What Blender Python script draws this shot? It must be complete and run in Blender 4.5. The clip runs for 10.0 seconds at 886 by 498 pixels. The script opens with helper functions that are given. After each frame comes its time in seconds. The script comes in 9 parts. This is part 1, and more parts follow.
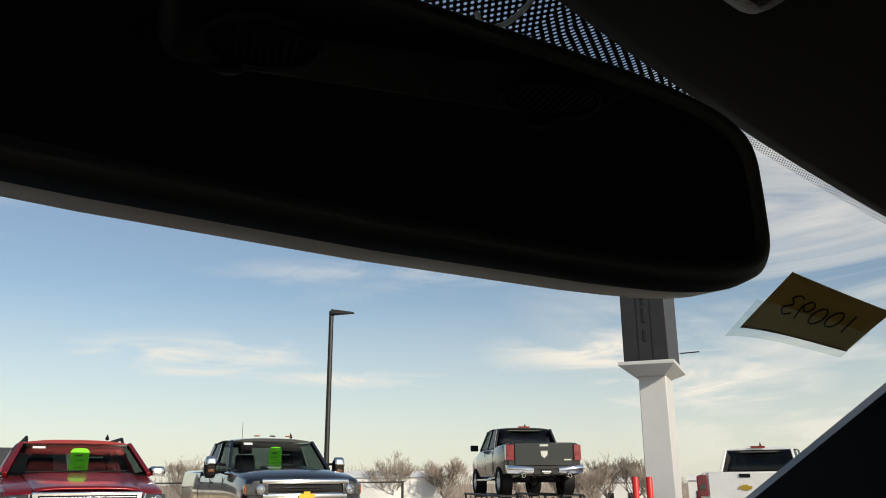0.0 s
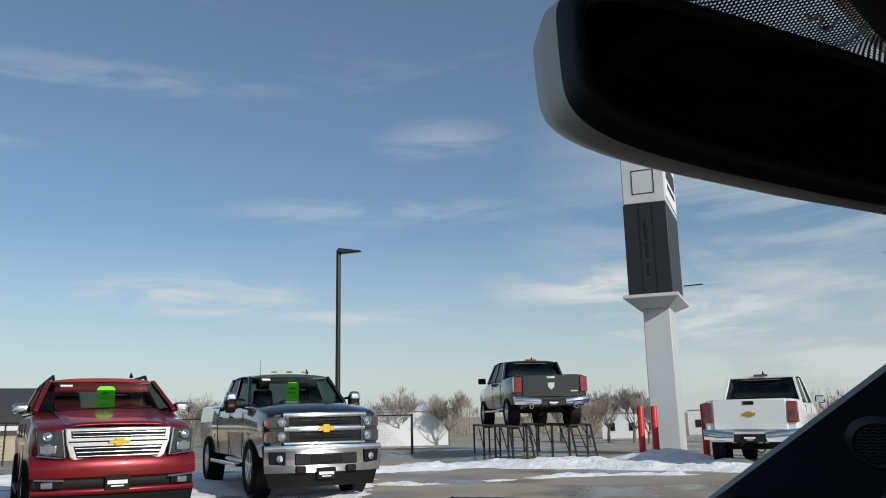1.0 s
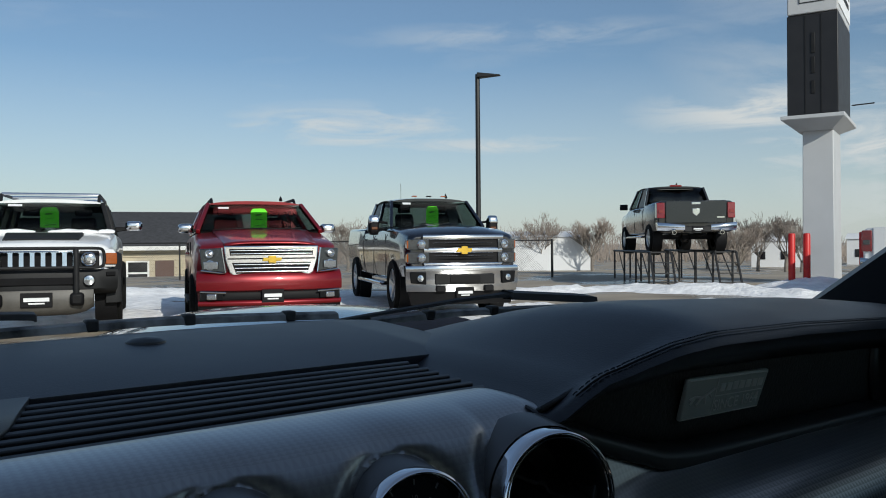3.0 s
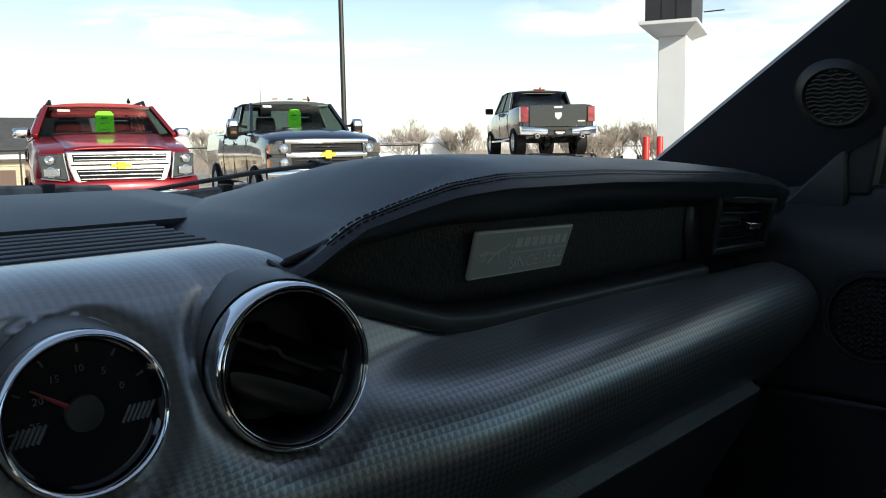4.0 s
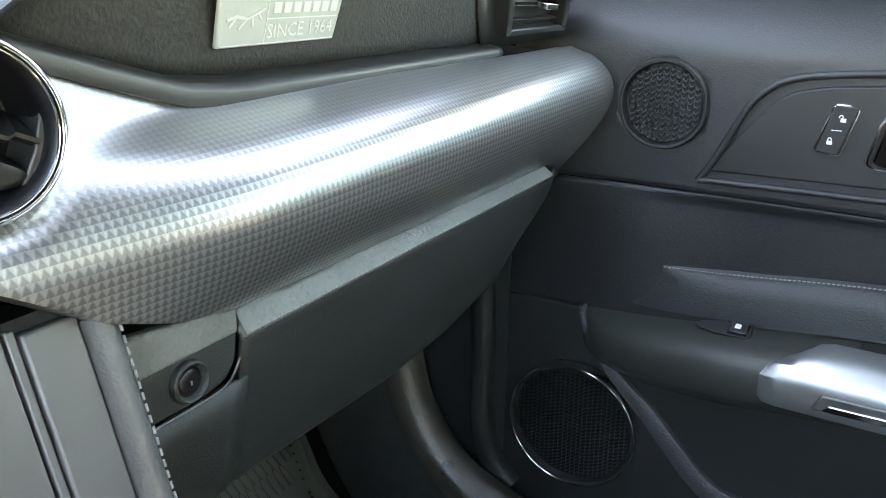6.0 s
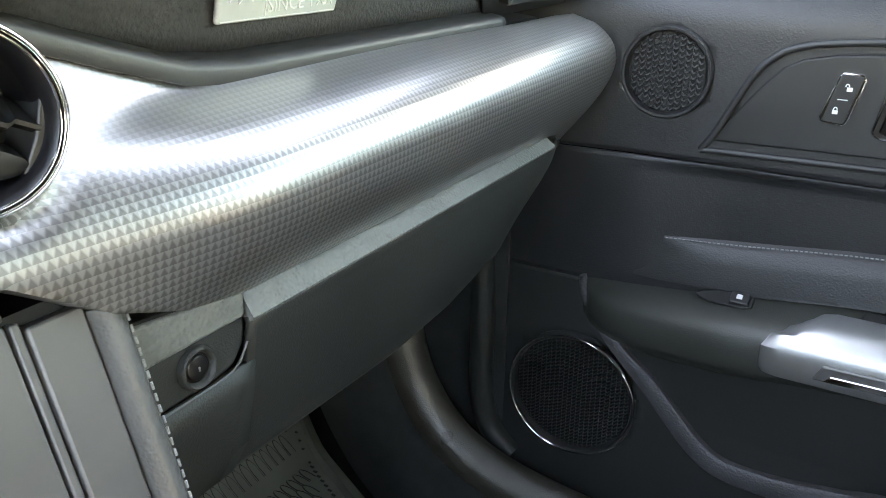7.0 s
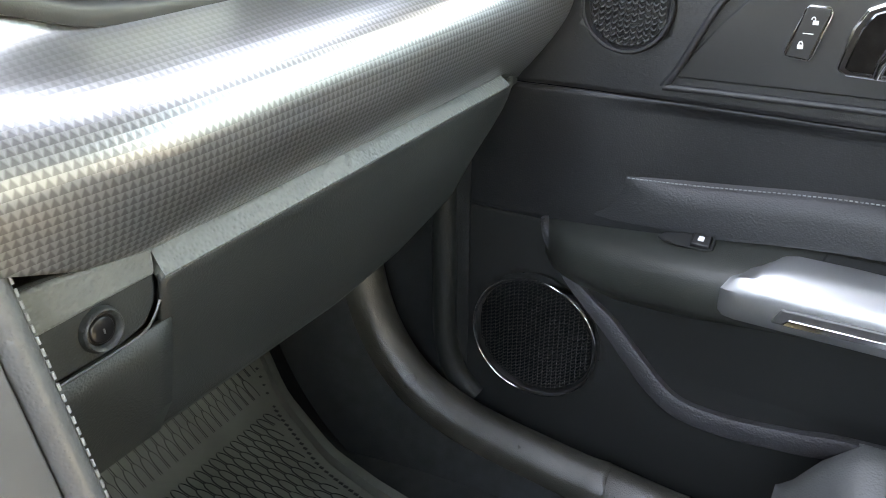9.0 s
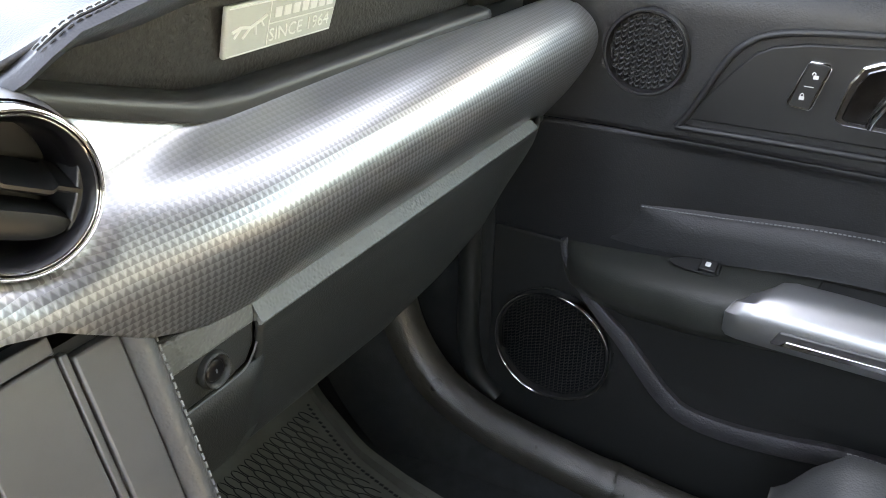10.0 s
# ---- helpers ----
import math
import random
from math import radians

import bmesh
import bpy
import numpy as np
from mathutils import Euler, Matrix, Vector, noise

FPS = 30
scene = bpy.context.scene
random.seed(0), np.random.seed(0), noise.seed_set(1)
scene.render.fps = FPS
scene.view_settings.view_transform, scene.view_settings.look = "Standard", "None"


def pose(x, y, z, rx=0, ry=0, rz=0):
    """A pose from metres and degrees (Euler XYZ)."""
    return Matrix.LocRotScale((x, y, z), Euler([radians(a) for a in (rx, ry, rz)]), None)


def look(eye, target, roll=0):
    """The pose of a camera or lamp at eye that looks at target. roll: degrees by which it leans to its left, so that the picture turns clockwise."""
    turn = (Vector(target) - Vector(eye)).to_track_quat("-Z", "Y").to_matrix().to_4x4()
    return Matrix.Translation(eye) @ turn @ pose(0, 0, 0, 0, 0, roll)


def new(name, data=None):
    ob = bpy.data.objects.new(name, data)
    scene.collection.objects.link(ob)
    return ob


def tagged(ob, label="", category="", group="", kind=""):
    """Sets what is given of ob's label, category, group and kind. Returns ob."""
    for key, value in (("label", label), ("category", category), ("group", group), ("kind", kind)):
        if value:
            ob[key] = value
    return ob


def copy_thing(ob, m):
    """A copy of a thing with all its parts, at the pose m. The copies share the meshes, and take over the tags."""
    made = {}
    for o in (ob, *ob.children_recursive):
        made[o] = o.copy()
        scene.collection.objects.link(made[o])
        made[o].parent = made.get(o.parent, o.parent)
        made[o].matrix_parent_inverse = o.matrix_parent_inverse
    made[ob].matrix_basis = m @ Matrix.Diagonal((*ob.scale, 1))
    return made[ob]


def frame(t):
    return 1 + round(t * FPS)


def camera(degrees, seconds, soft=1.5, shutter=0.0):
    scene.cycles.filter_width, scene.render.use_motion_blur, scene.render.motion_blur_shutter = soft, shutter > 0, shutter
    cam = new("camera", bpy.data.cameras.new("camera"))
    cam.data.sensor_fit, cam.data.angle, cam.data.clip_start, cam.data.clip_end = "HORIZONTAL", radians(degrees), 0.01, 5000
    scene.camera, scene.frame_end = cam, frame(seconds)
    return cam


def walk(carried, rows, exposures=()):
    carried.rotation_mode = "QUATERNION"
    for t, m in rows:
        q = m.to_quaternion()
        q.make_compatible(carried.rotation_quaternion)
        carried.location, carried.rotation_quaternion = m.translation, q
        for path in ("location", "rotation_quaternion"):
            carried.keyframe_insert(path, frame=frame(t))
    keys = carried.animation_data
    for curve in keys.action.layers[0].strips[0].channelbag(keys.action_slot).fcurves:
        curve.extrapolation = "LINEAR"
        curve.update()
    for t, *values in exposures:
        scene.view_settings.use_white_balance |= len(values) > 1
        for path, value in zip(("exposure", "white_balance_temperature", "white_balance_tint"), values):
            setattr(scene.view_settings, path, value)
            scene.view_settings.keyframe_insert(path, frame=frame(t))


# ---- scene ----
cam = camera(57.68, 10.0, soft=1.0)
PATH = [
    (0, (-0.229, 0.041, 1.152), (1.207, 1.316, 1.712), -0.3),
    (0.2, (-0.267, 0.059, 1.134), (1.180, 1.335, 1.662), -0.9),
    (0.5, (-0.338, 0.091, 1.119), (1.125, 1.358, 1.624), -0.8),
    (0.8, (-0.405, 0.107, 1.134), (1.074, 1.376, 1.582), -1.3),
    (1, (-0.469, 0.080, 1.115), (0.994, 1.381, 1.524), -1.2),
    (1.3, (-0.475, 0.105, 1.124), (0.881, 1.527, 1.499), -0.9),
    (1.5, (-0.486, 0.081, 1.102), (0.799, 1.574, 1.449), -0.8),
    (2, (-0.450, 0.100, 1.089), (0.742, 1.677, 1.396), -0.5),
    (2.5, (-0.384, 0.088, 1.073), (0.821, 1.673, 1.266), -0.7),
    (2.7, (-0.357, 0.073, 1.075), (0.857, 1.660, 1.167), -0.8),
    (3.8, (-0.237, 0.104, 1.041), (1.133, 1.550, 0.864), -1.0),
    (4, (-0.220, 0.099, 1.030), (1.236, 1.448, 0.785), -0.9),
    (4.5, (-0.215, 0.110, 1.013), (1.338, 1.305, 0.610), -0.6),
    (5, (-0.204, 0.101, 1.009), (1.362, 1.238, 0.504), -0.4),
    (5.5, (-0.192, 0.097, 1.010), (1.406, 1.158, 0.441), -0.2),
    (6, (-0.171, 0.080, 0.999), (1.427, 1.070, 0.317), 0.0),
    (6.2, (-0.170, 0.085, 0.997), (1.428, 1.032, 0.257), 0.2),
    (7.3, (-0.163, 0.094, 1.007), (1.409, 1.053, 0.228), -0.4),
    (7.5, (-0.155, 0.093, 1.003), (1.412, 1.056, 0.217), -0.5),
    (8, (-0.126, 0.090, 0.981), (1.453, 1.028, 0.188), -0.4),
    (8.5, (-0.137, 0.104, 0.977), (1.413, 1.021, 0.108), -0.5),
    (9, (-0.131, 0.078, 1.004), (1.405, 0.973, 0.087), -0.3),
    (9.5, (-0.176, 0.072, 1.091), (1.349, 0.958, 0.148), -0.1),
    (10, (-0.185, 0.079, 1.074), (1.329, 0.968, 0.115), 0.3),
]
walk(cam, [(t, look(eye, target, roll)) for t, eye, target, roll in PATH],
     [(0, 0.15, 7700, 12), (0.6, -0.1, 6700, 8), (1.0, -0.2, 6500, 8), (2.0, -0.36, 6400, 8), (2.7, -0.4, 6400, 8), (3.8, 0.6, 7000, 8), (4.0, 0.85, 7300, 8), (4.25, 1.75, 8100, 10), (4.5, 2.2, 8300, 10), (5.0, 2.85, 8600, 11), (5.5, 3.95, 8600, 11), (6.0, 5.3, 9400, 14), (7.3, 5.35, 10200, 17), (9.0, 5.58, 10900, 20), (10, 5.03, 11300, 22)])

# ---- light ----
world = bpy.data.worlds.new("world")
scene.world = world
world.use_nodes = True
wn, wl = world.node_tree.nodes, world.node_tree.links
wn.clear()
SUN_EL, SUN_AZ = 27.0, 188.0   # degrees; azimuth clockwise from +y
sky = wn.new("ShaderNodeTexSky")
sky.sky_type, sky.sun_disc = "NISHITA", False
sky.sun_elevation, sky.sun_rotation = radians(SUN_EL), radians(SUN_AZ)
sky.air_density, sky.dust_density, sky.ozone_density = 1.0, 0.6, 1.6
wco = wn.new("ShaderNodeTexCoord")
wmap = wn.new("ShaderNodeMapping")
wmap.inputs["Scale"].default_value = (1.3, 1.3, 7.0)
wmap.inputs["Location"].default_value = (0.4, 1.7, 0.25)
wmap.inputs["Rotation"].default_value = (0.05, -0.12, 0.4)
cn = wn.new("ShaderNodeTexNoise")
cn.inputs["Scale"].default_value, cn.inputs["Detail"].default_value, cn.inputs["Roughness"].default_value = 1.5, 9.0, 0.6
cn.inputs["Distortion"].default_value = 0.5
cr = wn.new("ShaderNodeValToRGB")
cr.color_ramp.elements[0].position, cr.color_ramp.elements[1].position = 0.50, 0.76
sep = wn.new("ShaderNodeSeparateXYZ")
hz = wn.new("ShaderNodeMapRange")   # milky towards the horizon
hz.inputs["From Min"].default_value, hz.inputs["From Max"].default_value = 0.0, 0.22
hz.inputs["To Min"].default_value, hz.inputs["To Max"].default_value = 0.66, 0.07
mx = wn.new("ShaderNodeMath"); mx.operation = "MAXIMUM"
cm = wn.new("ShaderNodeMath"); cm.operation = "MULTIPLY"; cm.inputs[1].default_value = 0.25
mixc = wn.new("ShaderNodeMix"); mixc.data_type = "RGBA"
mixc.inputs["B"].default_value = (7.6, 7.85, 8.0, 1)
bg = wn.new("ShaderNodeBackground")
bg.inputs["Strength"].default_value = 0.10
out = wn.new("ShaderNodeOutputWorld")
wl.new(wco.outputs["Generated"], wmap.inputs["Vector"]); wl.new(wmap.outputs["Vector"], cn.inputs["Vector"])
wl.new(cn.outputs["Fac"], cr.inputs["Fac"]); wl.new(wco.outputs["Generated"], sep.inputs["Vector"])
wl.new(sep.outputs["Z"], hz.inputs["Value"]); wl.new(cr.outputs["Color"], cm.inputs[0])
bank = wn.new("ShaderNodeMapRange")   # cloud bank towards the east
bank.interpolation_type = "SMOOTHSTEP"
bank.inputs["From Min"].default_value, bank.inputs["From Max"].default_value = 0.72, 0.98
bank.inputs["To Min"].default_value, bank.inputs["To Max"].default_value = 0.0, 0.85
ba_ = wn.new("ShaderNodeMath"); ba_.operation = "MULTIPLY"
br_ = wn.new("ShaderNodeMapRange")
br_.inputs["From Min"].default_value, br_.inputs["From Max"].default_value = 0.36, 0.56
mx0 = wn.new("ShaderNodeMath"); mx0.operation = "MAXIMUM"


def wmath(kind, a, b=0.0):
    q = wn.new("ShaderNodeMath"); q.operation = kind
    for k, v in ((0, a), (1, b)):
        if isinstance(v, (int, float)):
            q.inputs[k].default_value = v
        else:
            wl.new(v, q.inputs[k])
    return q.outputs[0]


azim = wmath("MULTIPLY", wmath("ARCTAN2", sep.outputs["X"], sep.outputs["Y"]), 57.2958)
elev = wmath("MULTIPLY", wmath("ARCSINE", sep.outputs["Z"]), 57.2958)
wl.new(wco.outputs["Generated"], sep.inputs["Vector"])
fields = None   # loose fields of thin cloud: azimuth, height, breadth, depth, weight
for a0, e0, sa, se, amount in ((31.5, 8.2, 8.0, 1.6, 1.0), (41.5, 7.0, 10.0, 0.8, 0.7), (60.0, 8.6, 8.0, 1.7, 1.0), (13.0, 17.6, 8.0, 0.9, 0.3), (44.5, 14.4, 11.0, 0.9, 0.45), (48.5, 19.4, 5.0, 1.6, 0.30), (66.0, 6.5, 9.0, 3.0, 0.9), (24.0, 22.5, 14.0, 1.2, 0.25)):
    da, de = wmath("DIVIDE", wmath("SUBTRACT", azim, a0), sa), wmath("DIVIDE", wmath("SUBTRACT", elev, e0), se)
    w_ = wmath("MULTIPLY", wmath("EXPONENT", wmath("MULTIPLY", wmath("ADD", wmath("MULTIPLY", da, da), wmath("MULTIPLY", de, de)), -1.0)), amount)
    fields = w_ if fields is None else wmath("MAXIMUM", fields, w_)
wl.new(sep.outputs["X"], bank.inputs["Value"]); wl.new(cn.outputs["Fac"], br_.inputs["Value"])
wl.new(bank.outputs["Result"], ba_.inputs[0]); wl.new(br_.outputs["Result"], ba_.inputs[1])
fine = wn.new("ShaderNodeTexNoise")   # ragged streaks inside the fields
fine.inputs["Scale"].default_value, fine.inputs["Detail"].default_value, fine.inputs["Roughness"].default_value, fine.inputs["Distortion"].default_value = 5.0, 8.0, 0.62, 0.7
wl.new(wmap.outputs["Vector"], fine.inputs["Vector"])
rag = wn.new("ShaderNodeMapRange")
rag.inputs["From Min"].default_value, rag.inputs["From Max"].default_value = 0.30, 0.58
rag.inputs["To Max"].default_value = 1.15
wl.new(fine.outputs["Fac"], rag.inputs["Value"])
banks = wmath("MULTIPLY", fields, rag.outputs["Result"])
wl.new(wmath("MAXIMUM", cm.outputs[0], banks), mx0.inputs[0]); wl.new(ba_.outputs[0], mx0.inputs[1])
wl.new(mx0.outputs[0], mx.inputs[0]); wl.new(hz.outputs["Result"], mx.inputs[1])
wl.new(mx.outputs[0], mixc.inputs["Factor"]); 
tint_ = wn.new("ShaderNodeMix"); tint_.data_type, tint_.blend_type = "RGBA", "MULTIPLY"
tint_.inputs["Factor"].default_value = 1.0
tint_.inputs["B"].default_value = (0.80, 0.96, 1.08, 1)   # clear winter air
wl.new(sky.outputs["Color"], tint_.inputs["A"]); wl.new(tint_.outputs["Result"], mixc.inputs["A"])
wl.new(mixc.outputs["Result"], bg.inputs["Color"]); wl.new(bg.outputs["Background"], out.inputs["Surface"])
sun = new("sun", bpy.data.lights.new("sun", "SUN"))
sun.data.energy, sun.data.angle, sun.data.color = 4.2, radians(0.55), (1.0, 0.95, 0.87)
a, e = radians(SUN_AZ), radians(SUN_EL)
sun.matrix_basis = look((0, 0, 30), (-math.sin(a) * math.cos(e), -math.cos(a) * math.cos(e), 30 - math.sin(e)))


# ---- materials ----
def mat(name, base, rough=0.5, metal=0.0, vary=0.12, vscale=6.0, grain=0.0, gscale=300.0, coat=0.0, spec=0.5, kind="noise", stretch=(1, 1, 1)):
    """A surface with broad variation (vary at vscale per metre) and fine relief (grain at gscale per metre)."""
    m = bpy.data.materials.new(name)
    m.use_nodes = True
    n, l = m.node_tree.nodes, m.node_tree.links
    b = n["Principled BSDF"]
    b.inputs["Roughness"].default_value, b.inputs["Metallic"].default_value = rough, metal
    b.inputs["Coat Weight"].default_value, b.inputs["Specular IOR Level"].default_value = coat, spec
    b.inputs["Coat Roughness"].default_value = 0.05
    co = n.new("ShaderNodeTexCoord")
    mp = n.new("ShaderNodeMapping")
    mp.inputs["Scale"].default_value = stretch
    l.new(co.outputs["Object"], mp.inputs["Vector"])
    big = n.new("ShaderNodeTexNoise")
    big.inputs["Scale"].default_value, big.inputs["Detail"].default_value = vscale, 6.0
    l.new(mp.outputs["Vector"], big.inputs["Vector"])
    ramp = n.new("ShaderNodeValToRGB")
    ramp.color_ramp.elements[0].position, ramp.color_ramp.elements[1].position = 0.3, 0.7
    ramp.color_ramp.elements[0].color = (*[c * (1 - vary) for c in base], 1)
    ramp.color_ramp.elements[1].color = (*[min(1, c * (1 + vary)) for c in base], 1)
    l.new(big.outputs["Fac"], ramp.inputs["Fac"])
    l.new(ramp.outputs["Color"], b.inputs["Base Color"])
    rr = n.new("ShaderNodeMapRange")
    rr.inputs["To Min"].default_value, rr.inputs["To Max"].default_value = max(0.02, rough - 0.08 * min(1, rough * 3)), min(1, rough + 0.08 * min(1, rough * 3))
    l.new(big.outputs["Fac"], rr.inputs["Value"])
    l.new(rr.outputs["Result"], b.inputs["Roughness"])
    if grain:
        if kind == "leather":
            g = n.new("ShaderNodeTexVoronoi"); g.feature = "SMOOTH_F1"
            src = g.outputs["Distance"]
        else:
            g = n.new("ShaderNodeTexNoise"); g.inputs["Detail"].default_value = 4.0
            src = g.outputs["Fac"]
        g.inputs["Scale"].default_value = gscale
        l.new(mp.outputs["Vector"], g.inputs["Vector"])
        bp = n.new("ShaderNodeBump")
        bp.inputs["Strength"].default_value, bp.inputs["Distance"].default_value = grain, 0.35 / gscale
        l.new(src, bp.inputs["Height"])
        l.new(bp.outputs["Normal"], b.inputs["Normal"])
    return m


def glass(name, tint=(0.9, 0.95, 0.93), rough=0.0, shine=0.05):
    """Thin window glass: clear, with a real reflection."""
    m = bpy.data.materials.new(name)
    m.use_nodes = True
    n, l = m.node_tree.nodes, m.node_tree.links
    n.clear()
    o = n.new("ShaderNodeOutputMaterial")
    tr, gl, mixs, lw = n.new("ShaderNodeBsdfTransparent"), n.new("ShaderNodeBsdfGlossy"), n.new("ShaderNodeMixShader"), n.new("ShaderNodeLayerWeight")
    tr.inputs["Color"].default_value = (*tint, 1)
    gl.inputs["Roughness"].default_value = rough
    lw.inputs["Blend"].default_value = 0.5
    pw = n.new("ShaderNodeMath"); pw.operation = "POWER"; pw.inputs[1].default_value = 5.0
    ma = n.new("ShaderNodeMath"); ma.operation = "MULTIPLY_ADD"; ma.inputs[1].default_value, ma.inputs[2].default_value = 10 * shine, shine
    l.new(lw.outputs["Facing"], pw.inputs[0]); l.new(pw.outputs[0], ma.inputs[0]); l.new(ma.outputs[0], mixs.inputs[0])
    l.new(tr.outputs[0], mixs.inputs[1]); l.new(gl.outputs[0], mixs.inputs[2])
    l.new(mixs.outputs[0], o.inputs["Surface"])
    return m


# ---- building helpers ----
C_IN = Vector((-0.42, 0.09, 1.09))
IN = Matrix.Translation(C_IN) @ Matrix.Scale(0.886, 4) @ Matrix.Translation(-C_IN) @ pose(-0.0045, -0.001, -0.0085)   # the cabin's own measure
ROOT = {}
LOT = [Matrix()]   # turn of everything outside the car


def thing(name, label, category, m=None, group="", kind=""):
    ob = new(name)
    ob.empty_display_size = 0.1
    ob.matrix_basis = LOT[0] @ (m or Matrix())
    ROOT[ob.name] = ob.matrix_basis.copy()
    return tagged(ob, label, category, group, kind)


def cabin_thing(name, base, label, category, group="", kind=""):
    """A thing of the cabin; its parts are given in cabin measure."""
    ob = thing(name, label, category, Matrix.Translation(IN @ Vector(base)), group, kind)
    ROOT[ob.name] = ("in", ob.matrix_basis.inverted() @ IN)
    return ob


def part(name, bm, material, parent=None, label="", bevel=0.0, smooth=35, thick=0.0, segs=2, kind="", category=""):
    root = ROOT.get(parent.name) if parent else None
    if isinstance(root, tuple):
        bm.transform(root[1])
        bevel, thick = bevel * 0.886, thick * 0.886
    bmesh.ops.recalc_face_normals(bm, faces=bm.faces) if thick == 0 else None
    me = bpy.data.meshes.new(name)
    bm.to_mesh(me)
    bm.free()
    me.materials.append(material)
    if smooth:
        for p in me.polygons:
            p.use_smooth = True
        me.set_sharp_from_angle(angle=radians(smooth))
    ob = new(name, me)
    if parent:
        ob.parent = parent
        if isinstance(root, tuple):
            ROOT[ob.name] = root
    if thick:
        s = ob.modifiers.new("thickness", "SOLIDIFY")
        s.thickness, s.offset = thick, 0
    if bevel:
        b = ob.modifiers.new("edges", "BEVEL")
        b.width, b.segments, b.limit_method, b.angle_limit = bevel, segs, "ANGLE", radians(30)
        b.harden_normals = False
    return tagged(ob, label, category, "", kind)


def B():
    return bmesh.new()


def hexa(bm, p):
    """Eight corners: four below, four above, each round."""
    v = [bm.verts.new(q) for q in p]
    for f in ((3, 2, 1, 0), (4, 5, 6, 7), (0, 1, 5, 4), (1, 2, 6, 5), (2, 3, 7, 6), (3, 0, 4, 7)):
        bm.faces.new([v[i] for i in f])
    return v


def box(bm, c, s, m=None):
    x, y, z = s[0] / 2, s[1] / 2, s[2] / 2
    pts = [Vector(q) for q in ((-x, -y, -z), (x, -y, -z), (x, y, -z), (-x, y, -z), (-x, -y, z), (x, -y, z), (x, y, z), (-x, y, z))]
    pts = [(m @ q if m else q) + Vector(c) for q in pts]
    return hexa(bm, pts)


def prism(bm, poly, depth, m=None):
    """A flat outline (u, v) pushed through by depth along its own z."""
    m = m or Matrix()
    lo = [bm.verts.new(m @ Vector((u, v, 0))) for u, v in poly]
    hi = [bm.verts.new(m @ Vector((u, v, depth))) for u, v in poly]
    bm.faces.new(lo[::-1]); bm.faces.new(hi)
    for i in range(len(poly)):
        j = (i + 1) % len(poly)
        bm.faces.new((lo[i], lo[j], hi[j], hi[i]))


def loft(bm, rings, closed=False, caps=False):
    """A skin over rows of points, with lengths in metres as UV."""
    uv = bm.loops.layers.uv.verify()
    rows = [[bm.verts.new(p) for p in r] for r in rings]
    nr, nc = len(rows), len(rows[0])
    us = [0.0]
    for i in range(1, nr):
        us.append(us[-1] + (Vector(rings[i][nc // 2]) - Vector(rings[i - 1][nc // 2])).length)
    for i in range(nr - 1):
        va, vb = [0.0], [0.0]
        for j in range(1, nc + 1):
            va.append(va[-1] + (Vector(rings[i][j % nc]) - Vector(rings[i][j - 1])).length)
            vb.append(vb[-1] + (Vector(rings[i + 1][j % nc]) - Vector(rings[i + 1][j - 1])).length)
        for j in range(nc if closed else nc - 1):
            k = (j + 1) % nc
            f = bm.faces.new((rows[i][j], rows[i + 1][j], rows[i + 1][k], rows[i][k]))
            for lp, q in zip(f.loops, ((us[i], va[j]), (us[i + 1], vb[j]), (us[i + 1], vb[j + 1]), (us[i], va[j + 1]))):
                lp[uv].uv = q
    if caps:
        bm.faces.new(rows[0]); bm.faces.new(rows[-1][::-1])
    return rows


def lathe(bm, prof, m=None, n=32, arc=360, start=0):
    """Profile rows (radius, height) turned round the own z of m."""
    m = m or Matrix()
    full = arc >= 360
    steps = n if full else n + 1
    rings = []
    for r, h in prof:
        rings.append([m @ Vector((r * math.cos(radians(start + arc * k / n)), r * math.sin(radians(start + arc * k / n)), h)) for k in range(steps)])
    loft(bm, rings, closed=full)


def tube(bm, pts, r, n=8, caps=True):
    pts = [Vector(p) for p in pts]
    rr = r if isinstance(r, (list, tuple)) else [r] * len(pts)
    rings, side = [], None
    for i, p in enumerate(pts):
        d = (pts[min(i + 1, len(pts) - 1)] - pts[max(i - 1, 0)]).normalized()
        if side is None:
            side = d.orthogonal().normalized()
        side = (side - d * side.dot(d)).normalized()
        up = d.cross(side)
        rings.append([p + (side * math.cos(2 * math.pi * k / n) + up * math.sin(2 * math.pi * k / n)) * rr[i] for k in range(n)])
    loft(bm, rings, closed=True, caps=caps)


def tab(x, rows):
    """A value, or a tuple of values, read off a table by straight lines."""
    if x <= rows[0][0]:
        return rows[0][1]
    for (a0, v0), (a1, v1) in zip(rows, rows[1:]):
        if x <= a1:
            f = (x - a0) / (a1 - a0)
            return tuple(p + (q - p) * f for p, q in zip(v0, v1)) if isinstance(v0, tuple) else v0 + (v1 - v0) * f
    return rows[-1][1]


def sm(x, lo, hi):
    f = min(1, max(0, (x - lo) / (hi - lo)))
    return f * f * (3 - 2 * f)


def span(lo, hi, n):
    return [lo + (hi - lo) * i / n for i in range(n + 1)]


def smooth_path(pts, n=6):
    """A soft curve through the points."""
    pts = [Vector(p) for p in pts]
    res = []
    for i in range(len(pts) - 1):
        p0, p1, p2, p3 = pts[max(i - 1, 0)], pts[i], pts[i + 1], pts[min(i + 2, len(pts) - 1)]
        for k in range(n):
            t = k / n
            res.append(0.5 * ((2 * p1) + (p2 - p0) * t + (2 * p0 - 5 * p1 + 4 * p2 - p3) * t * t + (3 * p1 - p0 - 3 * p2 + p3) * t ** 3))
    return res + [pts[-1]]


